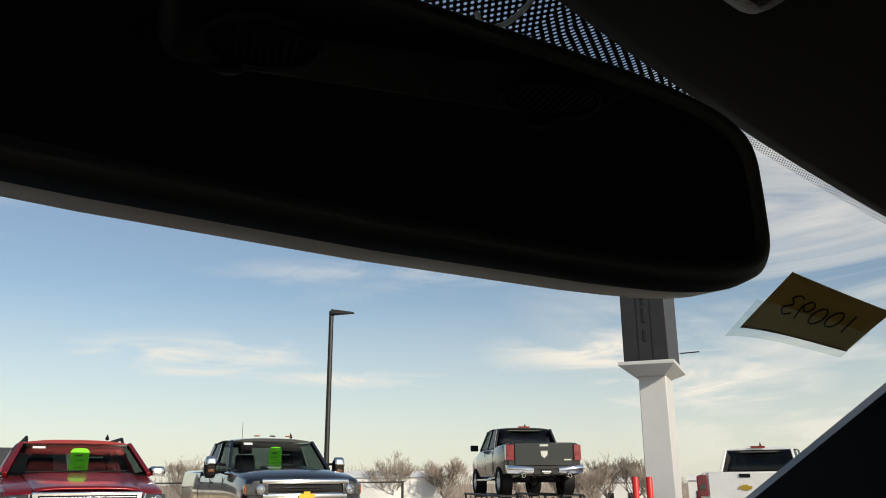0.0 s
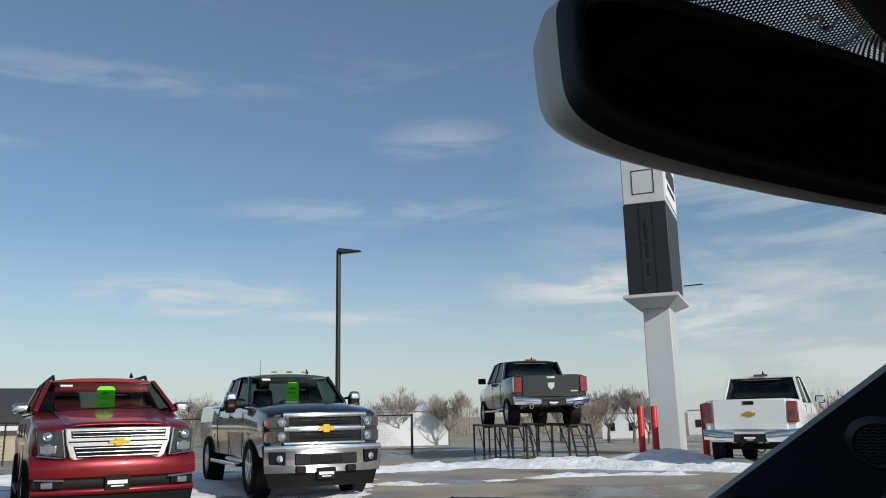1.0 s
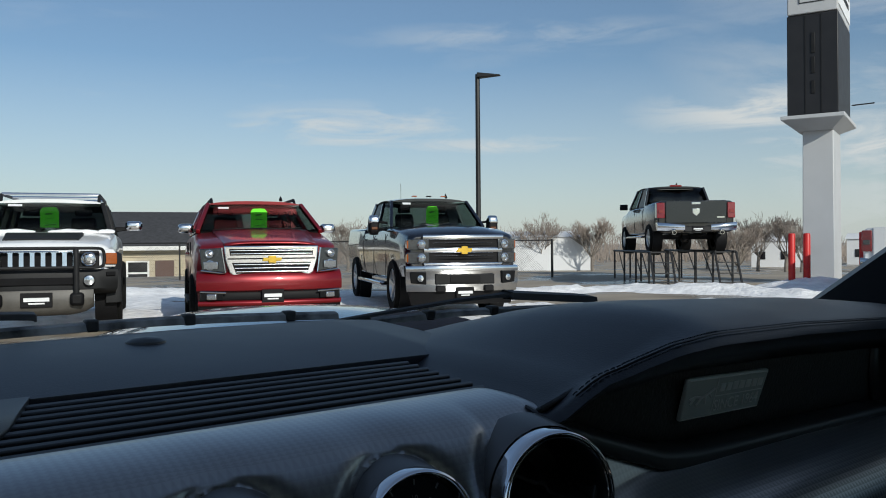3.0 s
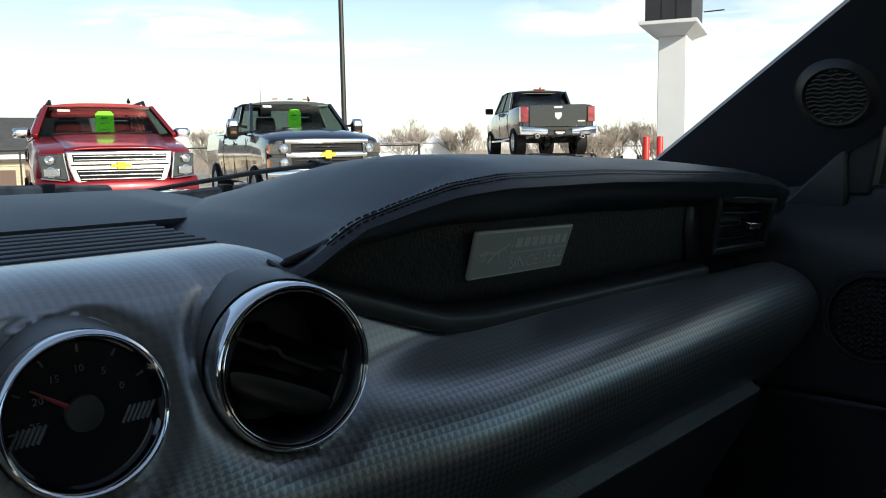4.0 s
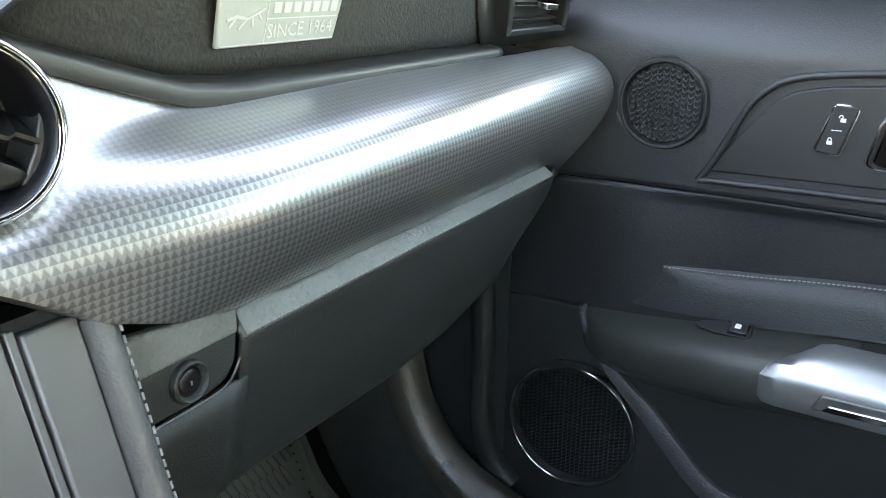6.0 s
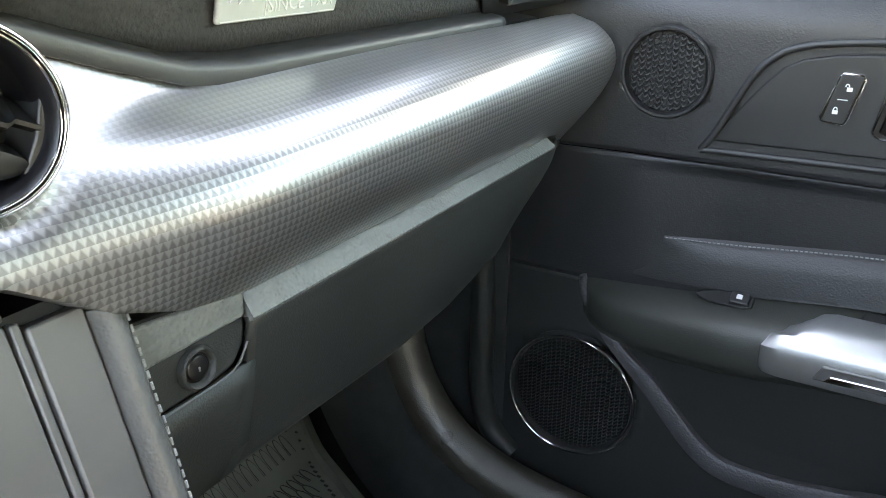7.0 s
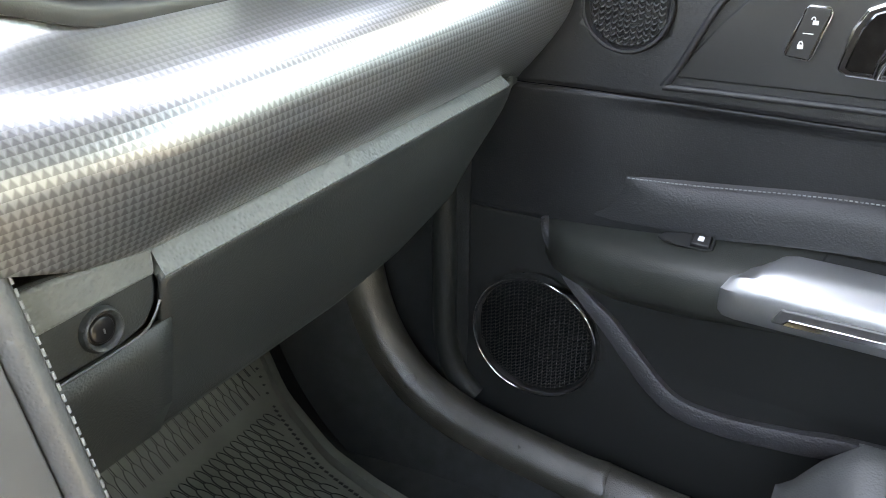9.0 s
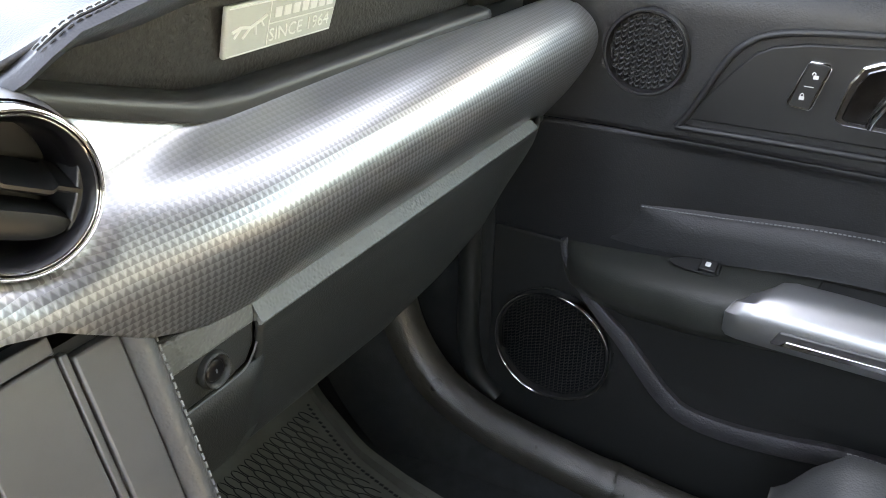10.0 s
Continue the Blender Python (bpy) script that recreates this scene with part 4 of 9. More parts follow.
def mesh_grille(name, cy, cz, r, xx, rows, parent, rim, label):
    mg = facing((xx, cy, cz), (-1, 0, 0))
    b_ = B()
    lathe(b_, [(r + 0.003, -0.012), (r + 0.003, 0.002), (r + 0.0015, 0.0038), (r - 0.001, 0.0035), (r - 0.0025, 0.0), (r - 0.003, -0.010)], mg, 60)
    g = part(name, b_, rim, parent, label, smooth=50)
    b_ = B()
    lathe(b_, [(r - 0.002, -0.006), (0.0001, -0.007)], mg, 40)
    part("backing", b_, M_MATT, g)
    b_ = B()
    st = 2 * r / rows
    for i in range(rows):   # columns of small scallops between upright ribs
        u = -r + (i + 0.5) * st
        h = math.sqrt(max(0, (r - 0.004) ** 2 - u * u))
        tube(b_, [mg @ Vector((u - st / 2, -h, -0.0025)), mg @ Vector((u - st / 2, h, -0.0025))], st * 0.10, 4)
        n_ = int(h * 2 / (st * 0.80))
        for k in range(n_):
            v = -h + 2 * h * (k + 0.5) / n_
            tube(b_, [mg @ Vector((u + a_ * st, v + c_ * st, d_)) for a_, c_, d_ in ((-0.42, 0.16, -0.0028), (-0.2, -0.08, -0.0012), (0.0, -0.16, -0.0006), (0.2, -0.08, -0.0012), (0.42, 0.16, -0.0028))], st * 0.15, 4)
    part("mesh", b_, M_VANE, g, "fine black speaker mesh", kind="stuff")
    return g


mesh_grille("tweeter_grille", TW[0], TW[1], 0.0445, 0.7055, 13, door, M_DOOR, "round black tweeter grille")
mesh_grille("speaker_grille", SP[0], SP[1], 0.080, 0.6935, 26, door, M_BLACK, "large round door speaker grille")
bm = B()
ms = facing((0.6895, SP[0], SP[1]), (-1, 0, 0))
lathe(bm, [(0.0838, -0.012), (0.0838, 0.0), (0.0835, 0.0013), (0.0828, 0.0018), (0.0821, 0.0013), (0.0818, 0.0), (0.0818, -0.006)], ms, 72)
part("speaker_ring", bm, M_CHROME, door, "thin chrome ring", smooth=60)

# switch bezel with lock switch and inner handle
bez = [(0.276, 0.786), (0.262, 0.808), (0.235, 0.845), (0.216, 0.866), (0.200, 0.875), (0.17, 0.8815), (0.10, 0.887), (0.0, 0.888), (-0.10, 0.886), (-0.16, 0.875), (-0.18, 0.84), (-0.17, 0.800), (-0.10, 0.7925), (0.05, 0.790), (0.17, 0.788)]
mdoor = Matrix(((0, 0, -1, 0.7115), (1, 0, 0, 0), (0, 1, 0, 0), (0, 0, 0, 1)))   # (u, v, h): y, z, towards the cabin
bm = B()
prism(bm, bez, 0.0065, mdoor)
bezel = part("switch_bezel", bm, M_BLACK, door, "smooth black switch bezel", bevel=0.002)
bm = B()
def grow(poly, d):
    cy_, cz_ = sum(p[0] for p in poly) / len(poly), sum(p[1] for p in poly) / len(poly)
    return [(p[0] + (d if p[0] > cy_ else -d) * 0.8, p[1] + (d if p[1] > cz_ else -d)) for p in poly]
g1 = [Vector((0.7035 - 0.0, y, z)) for y, z in grow(bez, 0.010)]
tube(bm, smooth_path(g1 + [g1[0]], 4), 0.0036, 8, caps=False)
part("bezel_rim", bm, M_DOOR, door, "raised rim round the bezel", smooth=60)
bm = B()
prism(bm, [(0.176, 0.819), (0.1555, 0.817), (0.1525, 0.821), (0.1425, 0.861), (0.1455, 0.866), (0.1625, 0.867), (0.1665, 0.863), (0.178, 0.824)], 0.0105, mdoor)
ls = part("lock_switch", bm, M_CHROME, bezel, "chrome-edged lock switch with padlock signs", bevel=0.0012)
bm = B()
prism(bm, [(0.1752, 0.8208), (0.1558, 0.8190), (0.1443, 0.8640), (0.1640, 0.8655)], 0.0118, mdoor)
part("rocker", bm, M_BLACK, ls, bevel=0.0008)
for cy_, cz_, opened in ((0.1555, 0.8535, True), (0.1645, 0.8315, False)):
    bm = B()
    box(bm, (0.7115 - 0.0121, cy_, cz_ - 0.0015), (0.0008, 0.0048, 0.0036))
    arc_ = [(0.6994, cy_ + 0.0016 * math.cos(a_) + (0.0022 if opened else 0), cz_ + 0.0006 + 0.0026 * math.sin(a_)) for a_ in span(0, math.pi, 8)]
    tube(bm, arc_, 0.0005, 5)
    part("padlock_sign", bm, M_WHITE, ls)
bm = B()
box(bm, (0.7115 - 0.0121, 0.1600, 0.8420), (0.0006, 0.009, 0.0007))
part("divider", bm, M_WHITE, ls)
bm = B()   # inner handle: chrome cup and lever
prism(bm, [(0.1320, 0.812), (0.124, 0.807), (0.05, 0.805), (-0.06, 0.808), (-0.075, 0.838), (-0.06, 0.870), (0.05, 0.877), (0.102, 0.875), (0.117, 0.868), (0.126, 0.850)], 0.010, mdoor)
cup = part("handle_cup", bm, M_CHROME, bezel, "chrome inner door handle", bevel=0.003, segs=3)
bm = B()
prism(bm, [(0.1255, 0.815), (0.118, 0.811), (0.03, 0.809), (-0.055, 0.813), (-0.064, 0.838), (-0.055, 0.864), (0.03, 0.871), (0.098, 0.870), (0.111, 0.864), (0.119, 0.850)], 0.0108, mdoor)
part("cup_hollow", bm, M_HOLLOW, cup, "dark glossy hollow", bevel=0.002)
bm = B()
tube(bm, smooth_path([(0.697, 0.098, 0.812), (0.690, 0.094, 0.828), (0.687, 0.078, 0.855), (0.690, 0.05, 0.868), (0.694, -0.03, 0.866)], 5), [0.0042] * 21, 10)
part("lever", bm, M_CHROME, cup, smooth=60)

# armrest
bm = B()
rows = []
ARM = [(0.402, 0.0), (0.385, 0.35), (0.36, 0.6), (0.30, 0.85), (0.22, 1.0), (-0.8, 1.0)]
for y in [0.402, 0.396, 0.385, 0.37, 0.35, 0.325] + span(0.30, -0.8, 44):
    k = tab(-y, [(-a_, b_) for a_, b_ in ARM])
    dx = 0.064 * k + 0.004
    zt = 0.600 + 0.028 * sm(y, 0.40, 0.05)
    x0 = 0.712
    rows.append([(x0 + 0.012, y, zt + 0.008), (x0 - dx * 0.45, y, zt + 0.002), (x0 - dx * 0.85, y, zt - 0.003), (x0 - dx, y, zt - 0.014), (x0 - dx * 0.98, y, zt - 0.030 - 0.018 * k), (x0 - dx * 0.80, y, zt - 0.040 - 0.025 * k), (x0 - dx * 0.3, y, zt - 0.045 - 0.028 * k), (x0 + 0.012, y, zt - 0.046 - 0.03 * k)])
loft(bm, rows, closed=True, caps=True)
arm = part("armrest", bm, M_ARM, door, "charcoal armrest with window switch", smooth=60)
bm = B()   # padded band above the armrest
rows = []
for y in span(0.318, -0.8, 60):
    zt = 0.670 + 0.020 * sm(y, 0.32, 0.05)
    e = sm(y, 0.318, 0.29)
    g_ = sm(y, 0.20, 0.318)
    rows.append([(door_x(y, zt) - 0.001, y, zt + 0.002), (door_x(y, zt) - 0.006 * e - 0.001, y, zt - 0.003), (0.714 - 0.004 * e, y + 0.006 * g_, zt - 0.012), (0.712 - 0.005 * e, y + 0.013 * g_, zt - 0.024), (0.709 - 0.005 * e, y + 0.020 * g_, zt - 0.038), (0.706 - 0.004 * e, y + 0.026 * g_, zt - 0.050), (0.73, y + 0.026 * g_, zt - 0.056)])
loft(bm, rows, closed=True, caps=True)
band = part("padded_band", bm, M_DOOR, door, "stitched black leather pad", smooth=60)
bm = B()
for i in range(180):
    y = 0.312 - i * 0.0046
    if y < -0.5:
        break
    q = [Vector((door_x(yy, 0.68) - 0.0065 * sm(yy, 0.318, 0.25) - 0.0030, yy, 0.6690 + 0.020 * sm(yy, 0.32, 0.05))) for yy in (y, y - 0.003)]
    tube(bm, q, 0.0007, 5)
part("stitching", bm, M_THREAD, band, "grey thread stitches", kind="stuff")
bm = B()   # window switch in a boat-shaped well
swm = facing((0.6935, 0.236, 0.6190), (-0.40, 0.05, 0.92), (0, 1, 0))
prism(bm, [(-0.002, 0.031), (-0.006, 0.024), (-0.0095, 0.008), (-0.0105, -0.022), (-0.008, -0.029), (0.006, -0.029), (0.009, -0.022), (0.009, 0.008), (0.004, 0.026)], 0.003, swm)
sw = part("switch_well", bm, M_MATT, arm, bevel=0.001)
bm = B()
hexa(bm, [swm @ Vector(q) for q in ((-0.009, -0.026, 0), (0.008, -0.026, 0), (0.008, -0.004, 0), (-0.009, -0.004, 0), (-0.008, -0.025, 0.007), (0.007, -0.025, 0.007), (0.007, -0.006, 0.008), (-0.008, -0.006, 0.008))])
sb = part("window_switch", bm, M_BLACK, sw, "small black window switch", bevel=0.0012)
bm = B()
hexa(bm, [swm @ Vector(q) for q in ((-0.003, -0.018, 0.0075), (0.003, -0.018, 0.0075), (0.003, -0.012, 0.0078), (-0.003, -0.012, 0.0078), (-0.002, -0.018, 0.0084), (0.003, -0.017, 0.0084), (0.003, -0.013, 0.0088), (-0.002, -0.012, 0.0088))])
part("window_sign", bm, M_WHITE, sb)
bm = B()   # silver pull handle
rows = []
for y in [0.187, 0.1855, 0.182, 0.170, 0.160, 0.148, 0.13] + span(0.11, -0.30, 14):
    e = sm(y, 0.188, 0.178)
    g_ = sm(y, 0.187, 0.150)
    d_ = 0.003 * (1 - e)
    rows.append([(0.690, y - 0.022, 0.616 + 0.015 * g_ - d_), (0.664, y - 0.016, 0.620 + 0.011 * g_ - d_), (0.645 + d_, y - 0.006, 0.616 + 0.004 * g_ - d_), (0.6365 + d_, y, 0.604 + 0.002 * g_), (0.6375 + d_, y, 0.584), (0.644 + d_, y, 0.570 + d_), (0.690, y, 0.564 + d_)])
loft(bm, rows, closed=True, caps=True)
pull = part("pull_handle", bm, M_SATIN, door, "satin silver door pull", smooth=40)
bm = B()
hexa(bm, [(0.6355, 0.136, 0.581), (0.6355, -0.28, 0.588), (0.650, -0.28, 0.588), (0.650, 0.136, 0.581), (0.6345, 0.128, 0.599), (0.6345, -0.28, 0.605), (0.650, -0.28, 0.605), (0.650, 0.128, 0.599)])
slot = part("slot", bm, M_STACK, pull, "dark slot in the pull", bevel=0.002)
bm = B()
hexa(bm, [(0.6335, 0.126, 0.5825), (0.6335, -0.28, 0.5895), (0.645, -0.28, 0.5895), (0.645, 0.126, 0.5825), (0.6335, 0.120, 0.5900), (0.6335, -0.28, 0.5965), (0.645, -0.28, 0.5965), (0.645, 0.120, 0.5900)])
part("slot_edge", bm, M_CHROME, slot, bevel=0.001)
bm = B()   # finger recess on the armrest behind the pull
hexa(bm, [(0.674, 0.112, 0.618), (0.674, -0.28, 0.624), (0.706, -0.28, 0.628), (0.706, 0.106, 0.622), (0.674, 0.110, 0.6275), (0.674, -0.28, 0.632), (0.708, -0.28, 0.640), (0.708, 0.104, 0.634)])
part("finger_recess", bm, M_MATT, arm, bevel=0.003)

# map pocket: rim strip and dark hollow
PK = [(0.402, 0.606), (0.395, 0.580), (0.368, 0.541), (0.338, 0.511), (0.312, 0.489), (0.282, 0.457), (0.250, 0.424), (0.216, 0.404), (0.16, 0.400), (0.09, 0.408), (0.0, 0.420), (-0.4, 0.44)]
path = smooth_path([(0.0, y, z) for y, z in PK], 6)
bm = B()
rows = []
for i, p in enumerate(path):
    d = (path[min(i + 1, len(path) - 1)] - path[max(i - 1, 0)]).normalized()
    nrm = Vector((0, d.z, -d.y))      # towards the hollow
    w = tab(i / len(path), [(0, 0.003), (0.15, 0.006), (0.35, 0.011), (0.7, 0.014), (1, 0.015)])
    pr = tab(i / len(path), [(0, 0.006), (0.3, 0.011), (0.6, 0.014), (1, 0.016)])
    x0 = 0.703
    rows.append([Vector((x0, p.y, p.z)) - nrm * w, Vector((x0 - pr * 0.8, p.y, p.z)) - nrm * w * 0.9, Vector((x0 - pr, p.y, p.z)) - nrm * w * 0.4, Vector((x0 - pr, p.y, p.z)) + nrm * w * 0.7, Vector((x0 - pr * 0.8, p.y, p.z)) + nrm * w, Vector((x0 + 0.01, p.y, p.z)) + nrm * w])
loft(bm, rows, closed=True, caps=True)
part("pocket_rim", bm, M_RIM, door, "grey grained rim of the map pocket", smooth=50)
bm = B()
for yy in (0,):
    hollow = [(p.y, p.z) for p in path if p.z < 0.552] + [(-0.4, 0.55), (0.33, 0.552)]
    prism(bm, hollow, 0.004, Matrix(((0, 0, -1, 0.7055), (1, 0, 0, 0), (0, 1, 0, 0), (0, 0, 0, 1))))
part("pocket_back", bm, M_MATT, door, "dark felt in the map pocket")
bm = B()   # demister slot on the door's top ledge: raised rim, dark slot and dividers
slot_m = facing((0.7455, 0.165, 0.9745), (-0.45, 0.0, 0.89), (0, 1, 0))
ring_ = [(0.010 * math.cos(a_), (0.145 if math.sin(a_) > 0 else -0.145) + 0.010 * math.sin(a_)) for a_ in span(0, 2 * math.pi, 24)[:-1]]
prism(bm, ring_, 0.004, slot_m)
rim_ = part("demister_rim", bm, M_RIM, door, "grey rim of the window demister", bevel=0.001)
bm = B()
prism(bm, [(u * 0.62, v * 0.985) for u, v in ring_], 0.0046, slot_m)
part("slot", bm, M_DEEP, rim_)
for k in range(9):
    bm = B()
    box(bm, slot_m @ Vector((0, 0.13 - k * 0.032, 0.0052)), (0.010, 0.0022, 0.004))
    part("divider", bm, M_BLACK, rim_)
bm = B()   # outer skin
hexa(bm, [(0.80, -0.85, 0.25), (0.83, -0.85, 0.25), (0.83, 0.60, 0.25), (0.80, 0.60, 0.25), (0.80, -0.85, 0.98), (0.83, -0.85, 0.98), (0.83, 0.60, 0.98), (0.80, 0.60, 0.98)])
part("outer_skin", bm, M_HOOD, door, bevel=0.004)
bm = B()
hexa(bm, [(0.765, -0.85, 0.955), (0.80, -0.85, 0.955), (0.80, 0.42, 0.955), (0.765, 0.42, 0.955), (0.768, -0.85, 0.985), (0.80, -0.85, 0.985), (0.80, 0.41, 0.985), (0.768, 0.41, 0.985)])
part("window_seal", bm, M_RUBBER, door, bevel=0.003)
bm = B()
hexa(bm, [(0.776, -0.85, 0.97), (0.780, -0.85, 0.97), (0.780, 0.40, 0.97), (0.776, 0.40, 0.97), (0.655, -0.85, 1.30), (0.659, -0.85, 1.30), (0.659, 0.04, 1.30), (0.655, 0.04, 1.30)])
wn_ = part("window_pane", bm, M_SIDEGLASS, door, "clear side window")
wn_.visible_shadow = False

# ---- door mirror seen through the side window ----
dm = cabin_thing("door_mirror", (0.95, 0.35, 0.97), "dark door mirror housing with a grey skin", "door mirror")
bm = B()
rows = []
for s in span(-1, 1, 16):
    q = math.sqrt(max(0.0, 1 - abs(s) ** 2.8))
    rows.append([(0.985 + 0.115 * s, 0.352 + (0.090 * math.sin(a_) + 0.012 * math.cos(a_)) * q, 1.010 + 0.110 * q * math.cos(a_)) for a_ in span(0, 2 * math.pi, 25)[:-1]])
loft(bm, rows, closed=True, caps=True)
part("housing", bm, M_DEEP, dm, smooth=70)
bm = B()   # black inner shell with a lighter lip round it
lathe(bm, [(0.001, 0.010), (0.045, 0.009), (0.066, 0.004), (0.072, -0.004)], facing((0.878, 0.345, 0.985), (-1, -0.25, -0.1)), 30)
part("inner_shell", bm, M_DEEP, dm, smooth=60)
bm = B()
box(bm, (0.985, 0.266, 1.010), (0.20, 0.010, 0.17))
part("glass_frame", bm, M_DEEP, dm, bevel=0.004)
bm = B()
hexa(bm, [(0.80, 0.33, 0.955), (0.93, 0.32, 0.93), (0.93, 0.40, 0.93), (0.80, 0.40, 0.955), (0.80, 0.335, 0.985), (0.93, 0.33, 0.97), (0.93, 0.385, 0.97), (0.80, 0.385, 0.985)])
part("arm", bm, M_RUBBER, dm, bevel=0.005)

def ws(x, f, h=0.0):
    """A place on the windscreen: x across, f from the cowl (0) to the header (1)."""
    q = (x / 0.70) ** 2
    y0, z0 = 0.98 - 0.33 * q, 0.955 + 0.035 * q
    y1, z1 = 0.165 - 0.10 * q, 1.352 - 0.05 * q
    y, z = y0 + (y1 - y0) * f, z0 + (z1 - z0) * f + 0.035 * math.sin(math.pi * f)
    return Vector((x * (1 - 0.13 * f) + 0.0025, y - 0.45 * h, z - 0.9 * h))


# ---- pillars, roof, windscreen: the cabin's shell ----
PIL_A, PIL_B = Vector((0.750, 0.575, 1.030)), Vector((0.560, 0.055, 1.352))    # front edge
PIL_C, PIL_D = Vector((0.765, 0.425, 0.986)), Vector((0.650, -0.06, 1.335))    # rear edge
pil = cabin_thing("windscreen_pillar", (0.72, 0.5, 0.98), "black windscreen pillar trim with round tweeter", "pillar", kind="structure")
bm = B()
rows = []
for f in span(-0.12, 1.05, 22):
    a_, c_ = PIL_A.lerp(PIL_B, f), PIL_C.lerp(PIL_D, f)
    out_ = Vector((-0.007, -0.010, 0.003))
    rows.append([a_ + Vector((0.03, 0.02, 0.0)), a_, a_.lerp(c_, 0.12) + out_ * 0.25, a_.lerp(c_, 0.4) + out_ * 0.8, a_.lerp(c_, 0.75) + out_, c_, c_ + Vector((0.05, 0.03, 0.0))])
loft(bm, rows)
part("cover", bm, M_PAD, pil, "soft black pillar cover", thick=0.004, smooth=70)
mps = facing((0.7125, 0.377, 1.0795), (-0.88, -0.08, -0.46)) @ Matrix.Scale(0.74, 4)
bm = B()
lathe(bm, [(0.060, -0.014), (0.054, -0.006), (0.048, 0.000), (0.044, 0.003), (0.0405, 0.0015), (0.039, -0.006)], mps, 48)
pg = part("pillar_tweeter", bm, M_BLACK, pil, "round black tweeter grille", smooth=50)
bm = B()
lathe(bm, [(0.042, -0.002), (0.0001, -0.003)], mps, 40)
part("backing", bm, M_MATT, pg)
bm = B()
for i in range(13):
    v = -0.039 + i * 0.0065
    h = math.sqrt(max(0, 0.0395 ** 2 - v * v))
    k_ = max(3, int(h / 0.0042))
    tube(bm, [mps @ Vector((-h + 2 * h * j / k_, v + (0.0014 if j % 2 else -0.0014), 0.0005)) for j in range(k_ + 1)], 0.0010, 4)
part("mesh", bm, M_GLOVE, pg, "fine black speaker mesh", kind="stuff")
bm = B()   # triangular cover between pillar and window
prism(bm, [(0.375, 1.030), (0.372, 0.960), (0.46, 0.955), (0.436, 0.970)], 0.028, Matrix(((0, 0, 1, 0.750), (1, 0, 0, 0), (0, 1, 0, 0), (0, 0, 0, 1))))
part("corner_cover", bm, M_BLACK, pil, bevel=0.004)

bm = B()   # rubber run at the front of the side window
bar_a, bar_b = Vector((0.757, 0.352, 0.975)), Vector((0.752, 0.335, 1.075))
hexa(bm, [bar_a + Vector(o) for o in ((0, 0, 0), (0.03, 0, 0), (0.03, 0.03, 0), (0, 0.03, 0))] + [bar_b + Vector(o) for o in ((0, 0, 0), (0.03, 0, 0), (0.03, 0.03, 0), (0, 0.03, 0))])
part("window_run", bm, M_MATT, pil, bevel=0.003)

shell = cabin_thing("headliner", (0, -0.4, 1.3), "charcoal headliner", "ceiling", kind="structure")
bm = B()
rows = []
for y in [0.150, 0.148, 0.14, 0.12, 0.08] + span(0.0, -1.5, 12):
    zc = 1.336 + 0.02 * sm(y, 0.15, -0.1) - 0.10 * sm(y, -0.8, -1.5)
    rows.append([(x, y - 0.10 * (x / 0.62) ** 2 * sm(y, -0.3, 0.15), zc - 0.045 * abs(x / 0.64) ** 2.5 + (0.012 if y > 0.149 else 0)) for x in span(-0.66, 0.64, 18)])
loft(bm, rows)
part("lining", bm, M_LINER, shell, thick=0.006, smooth=60)
bm = B()   # trim along the top of the windscreen
loft(bm, [[ws(x, 0.982, 0.003), ws(x, 0.99, 0.008), Vector((x * 0.88, 0.135 - 0.085 * (x / 0.62) ** 2, 1.338 - 0.045 * abs(x / 0.7) ** 2.5)), Vector((x * 0.88, 0.10 - 0.085 * (x / 0.62) ** 2, 1.345 - 0.045 * abs(x / 0.7) ** 2.5))] for x in span(-0.72, 0.70, 30)])
part("header_trim", bm, M_LINER, shell, thick=0.003, smooth=80)
bm = B()   # roof skin
rows = []
for y in [0.20, 0.15, 0.05] + span(-0.1, -1.6, 10):
    zc = 1.375 + 0.02 * sm(y, 0.15, -0.1) - 0.10 * sm(y, -0.8, -1.6)
    rows.append([(x, y - 0.10 * (x / 0.66) ** 2 * sm(y, -0.3, 0.15), zc - 0.05 * abs(x / 0.70) ** 2.5) for x in span(-0.74, 0.70, 14)])
loft(bm, rows)
part("roof_skin", bm, M_HOOD, shell, thick=0.01, smooth=60)
